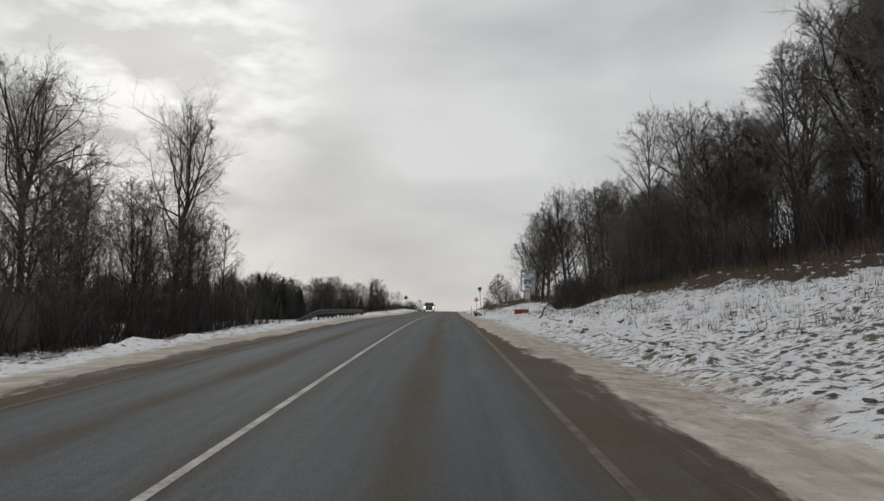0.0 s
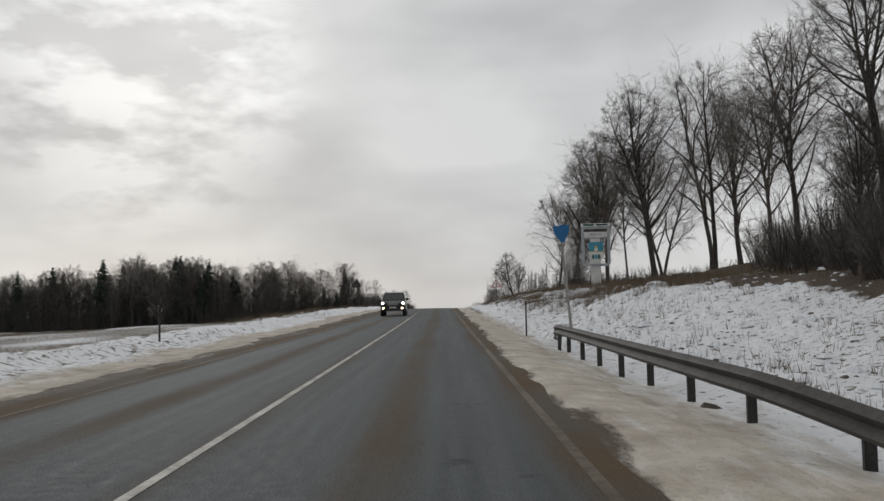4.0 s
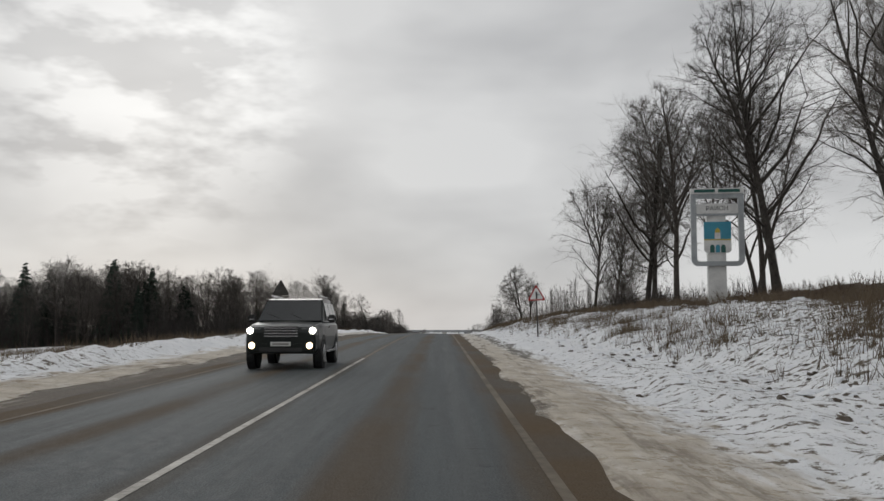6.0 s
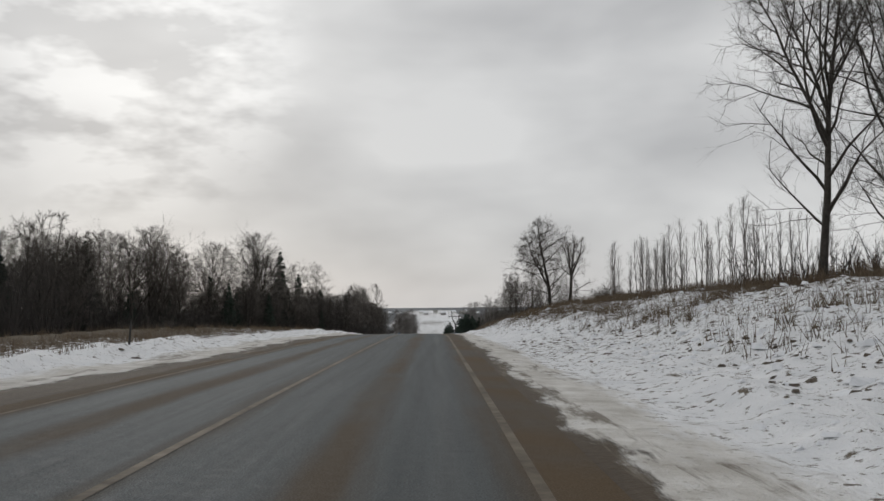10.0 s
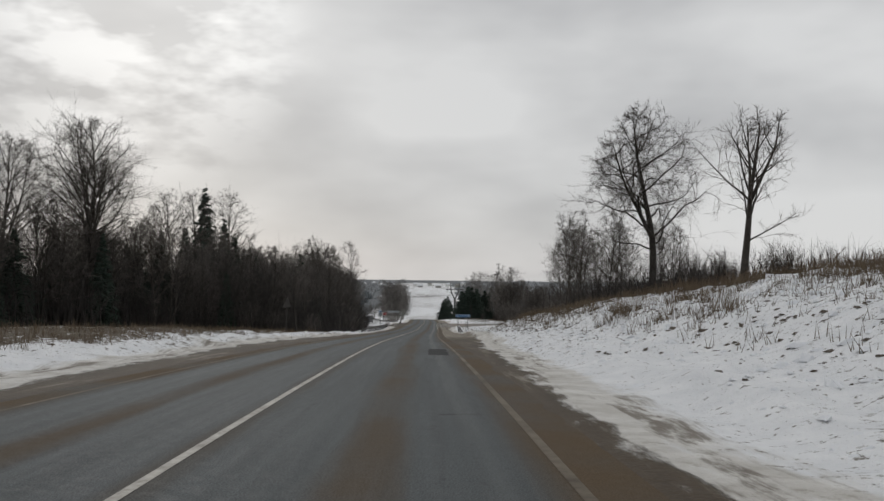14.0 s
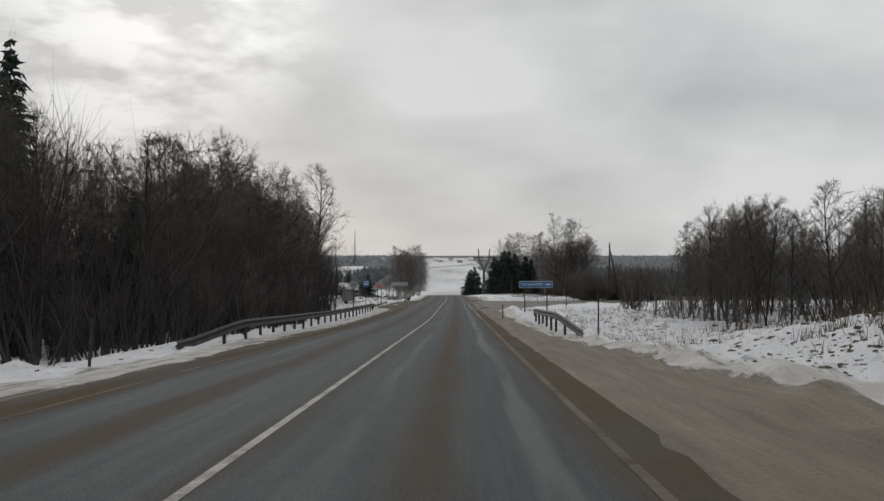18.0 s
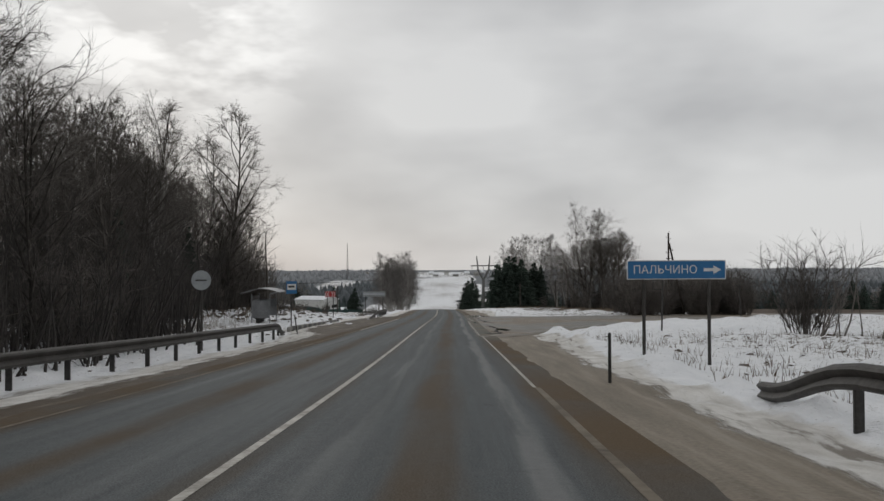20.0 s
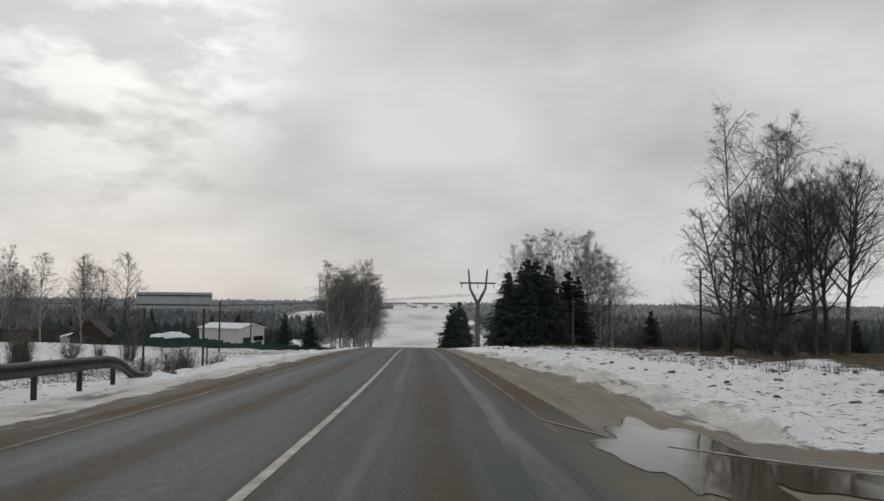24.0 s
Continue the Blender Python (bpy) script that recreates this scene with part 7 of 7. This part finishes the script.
def clods(label, count, place, low, high, material):
    """Frozen lumps on the snow, as one mesh."""
    rng = np.random.default_rng(count + 2)
    pts = np.array([place() for _ in range(count)])
    zz = land(pts[:, 0], pts[:, 1])[0]
    shape = np.array([(1, 0, 0), (0.31, 0.95, 0), (-0.81, 0.59, 0), (-0.81, -0.59, 0), (0.31, -0.95, 0), (0.5, 0.3, 0.7), (-0.4, 0.45, 0.75), (-0.2, -0.5, 0.7)], float)
    fs = [(0, 1, 5), (1, 6, 5), (1, 2, 6), (2, 3, 6), (3, 7, 6), (3, 4, 7), (4, 0, 7), (0, 5, 7), (5, 6, 7)]
    size = low + (high - low) * rng.random(count) ** 2.5
    v = shape[None] * rng.uniform(0.6, 1.4, (count, 8, 1)) * size[:, None, None]
    v = v * np.stack([np.ones(count), rng.uniform(0.8, 1.8, count), rng.uniform(0.45, 0.95, count)], 1)[:, None, :]
    ang = rng.uniform(0, 6.28, count)
    c, s = np.cos(ang)[:, None], np.sin(ang)[:, None]
    x, y = v[..., 0] * c - v[..., 1] * s, v[..., 0] * s + v[..., 1] * c
    v = np.stack([x + pts[:, :1], y + pts[:, 1:], v[..., 2] + zz[:, None] - 0.03], -1).reshape(-1, 3)
    f = (np.array(fs)[None] + 8 * np.arange(count)[:, None, None]).reshape(-1, 3)
    ob = mesh_ob("frozen_clods", v, f.tolist(), material)
    return tagged(ob, label, "frozen clods", kind="stuff")


def berm():
    y = random.uniform(5, 425)
    return float(road_x(y)) + random.gauss(9.4, 1.0) + (0.8 if y > 290 else 0), y


clods("frozen clods of earth thrown up along the verge", 4200, berm, 0.03, 0.12, M_CLOD)
clods("frozen clods and tufts on the snowy bank", 15000, lambda: right_of(random.uniform(5, 425), 8.5, 19), 0.02, 0.10, M_CLOD)
clods("lumps of wind-packed snow on the bank", 12000, lambda: right_of(random.uniform(5, 425), 8.0, 20), 0.04, 0.20, M_SNOW)
clods("row of dark frozen clods at the foot of the bank", 3400, lambda: right_of(random.uniform(366, 424), 7.8, 10.2), 0.02, 0.085, M_CLOD)
clods("row of large frozen clods thrown up along the bank", 170, lambda: right_of(random.uniform(6, 46), 6.9, 7.9), 0.04, 0.12, M_CLOD)
clods("small frozen crumbs over the bank's lower snow", 9000, lambda: right_of(random.uniform(170, 425), 7.2, 15), 0.015, 0.07, M_CLOD)
clods("frozen clods on the snow before the junction", 900, lambda: right_of(random.uniform(405, 488), 8.5, 22), 0.03, 0.16, M_CLOD)
clods("frozen clods along the snow beyond the junction", 1800, lambda: right_of(random.uniform(545, 640), 9, 22), 0.03, 0.17, M_CLOD)
clods("frozen clods on the left verge", 2600, lambda: right_of(random.uniform(-5, 620), -14, -6.2), 0.02, 0.11, M_CLOD)
clods("lumps of grey snow left by the plough", 4200, lambda: right_of(random.uniform(0, 365), 6.3, 9.5), 0.02, 0.10, M_SNOW)
clods("rubble and brushwood under snow beside the bus stop", 1900, lambda: (random.gauss(-17, 2.8), random.uniform(512, 548)), 0.06, 0.30, M_CLOD)
clods("lumps of snow on the rubble beside the bus stop", 1500, lambda: (random.gauss(-17, 2.8), random.uniform(512, 548)), 0.08, 0.30, M_SNOW)


def fallen_branch(x, y, length, turn, lift):
    rng = np.random.default_rng(int(x * 10 + y))
    w = Wood()
    p = bent(rng, (0, 0, 0.05), (1, 0, lift), length, 8, 0.10, 0.02)
    w.tube(p, np.linspace(0.06, 0.012, 9), 6)
    for k in (2, 3, 5, 6):
        q = bent(rng, p[k], side_way(rng, p[k + 1] - p[k], 0.7, rng.uniform(0, 6.28)), length * 0.4, 4, 0.1, 0.06)
        w.tube(q, np.linspace(0.035, 0.006, 5), 4)
        w.spray(rng, [q], 5, 0.5, 0.01, 0)
    ob = new("fallen_branch", w.mesh("fallen_branch", M_BARK))
    ob.matrix_basis = pose(x, y, gz(x, y), 0, 0, turn)
    return tagged(ob, "bare fallen branch lying on the snowy bank", "branch")


def dead_trunk(x, y, height):
    """A thin dead trunk that leans over the thicket."""
    rng = np.random.default_rng(17)
    w = Wood()
    p = bent(rng, (0, 0, -0.4), (0.06, 0, 1), height, 10, 0.03, 0.01)
    w.tube(p, np.linspace(0.13, 0.03, 11), 7)
    ob = new("dead_trunk", w.mesh("dead_trunk", M_BARK))
    ob.matrix_basis = pose(x, y, gz(x, y))
    return tagged(ob, "thin bare dead trunk leaning over the thicket", "tree")


dead_trunk(-17.7, 531, 8.6)
fallen_branch(5.6, 57, 4.2, 60, 0.35)
fallen_branch(11.5, 62, 4.5, 30, 0.35)
fallen_branch(15.5, 84, 5, 200, 0.25)
fallen_branch(16, 108, 6, 150, 0.05)
fallen_branch(13.5, 112, 5, 20, 0.1)
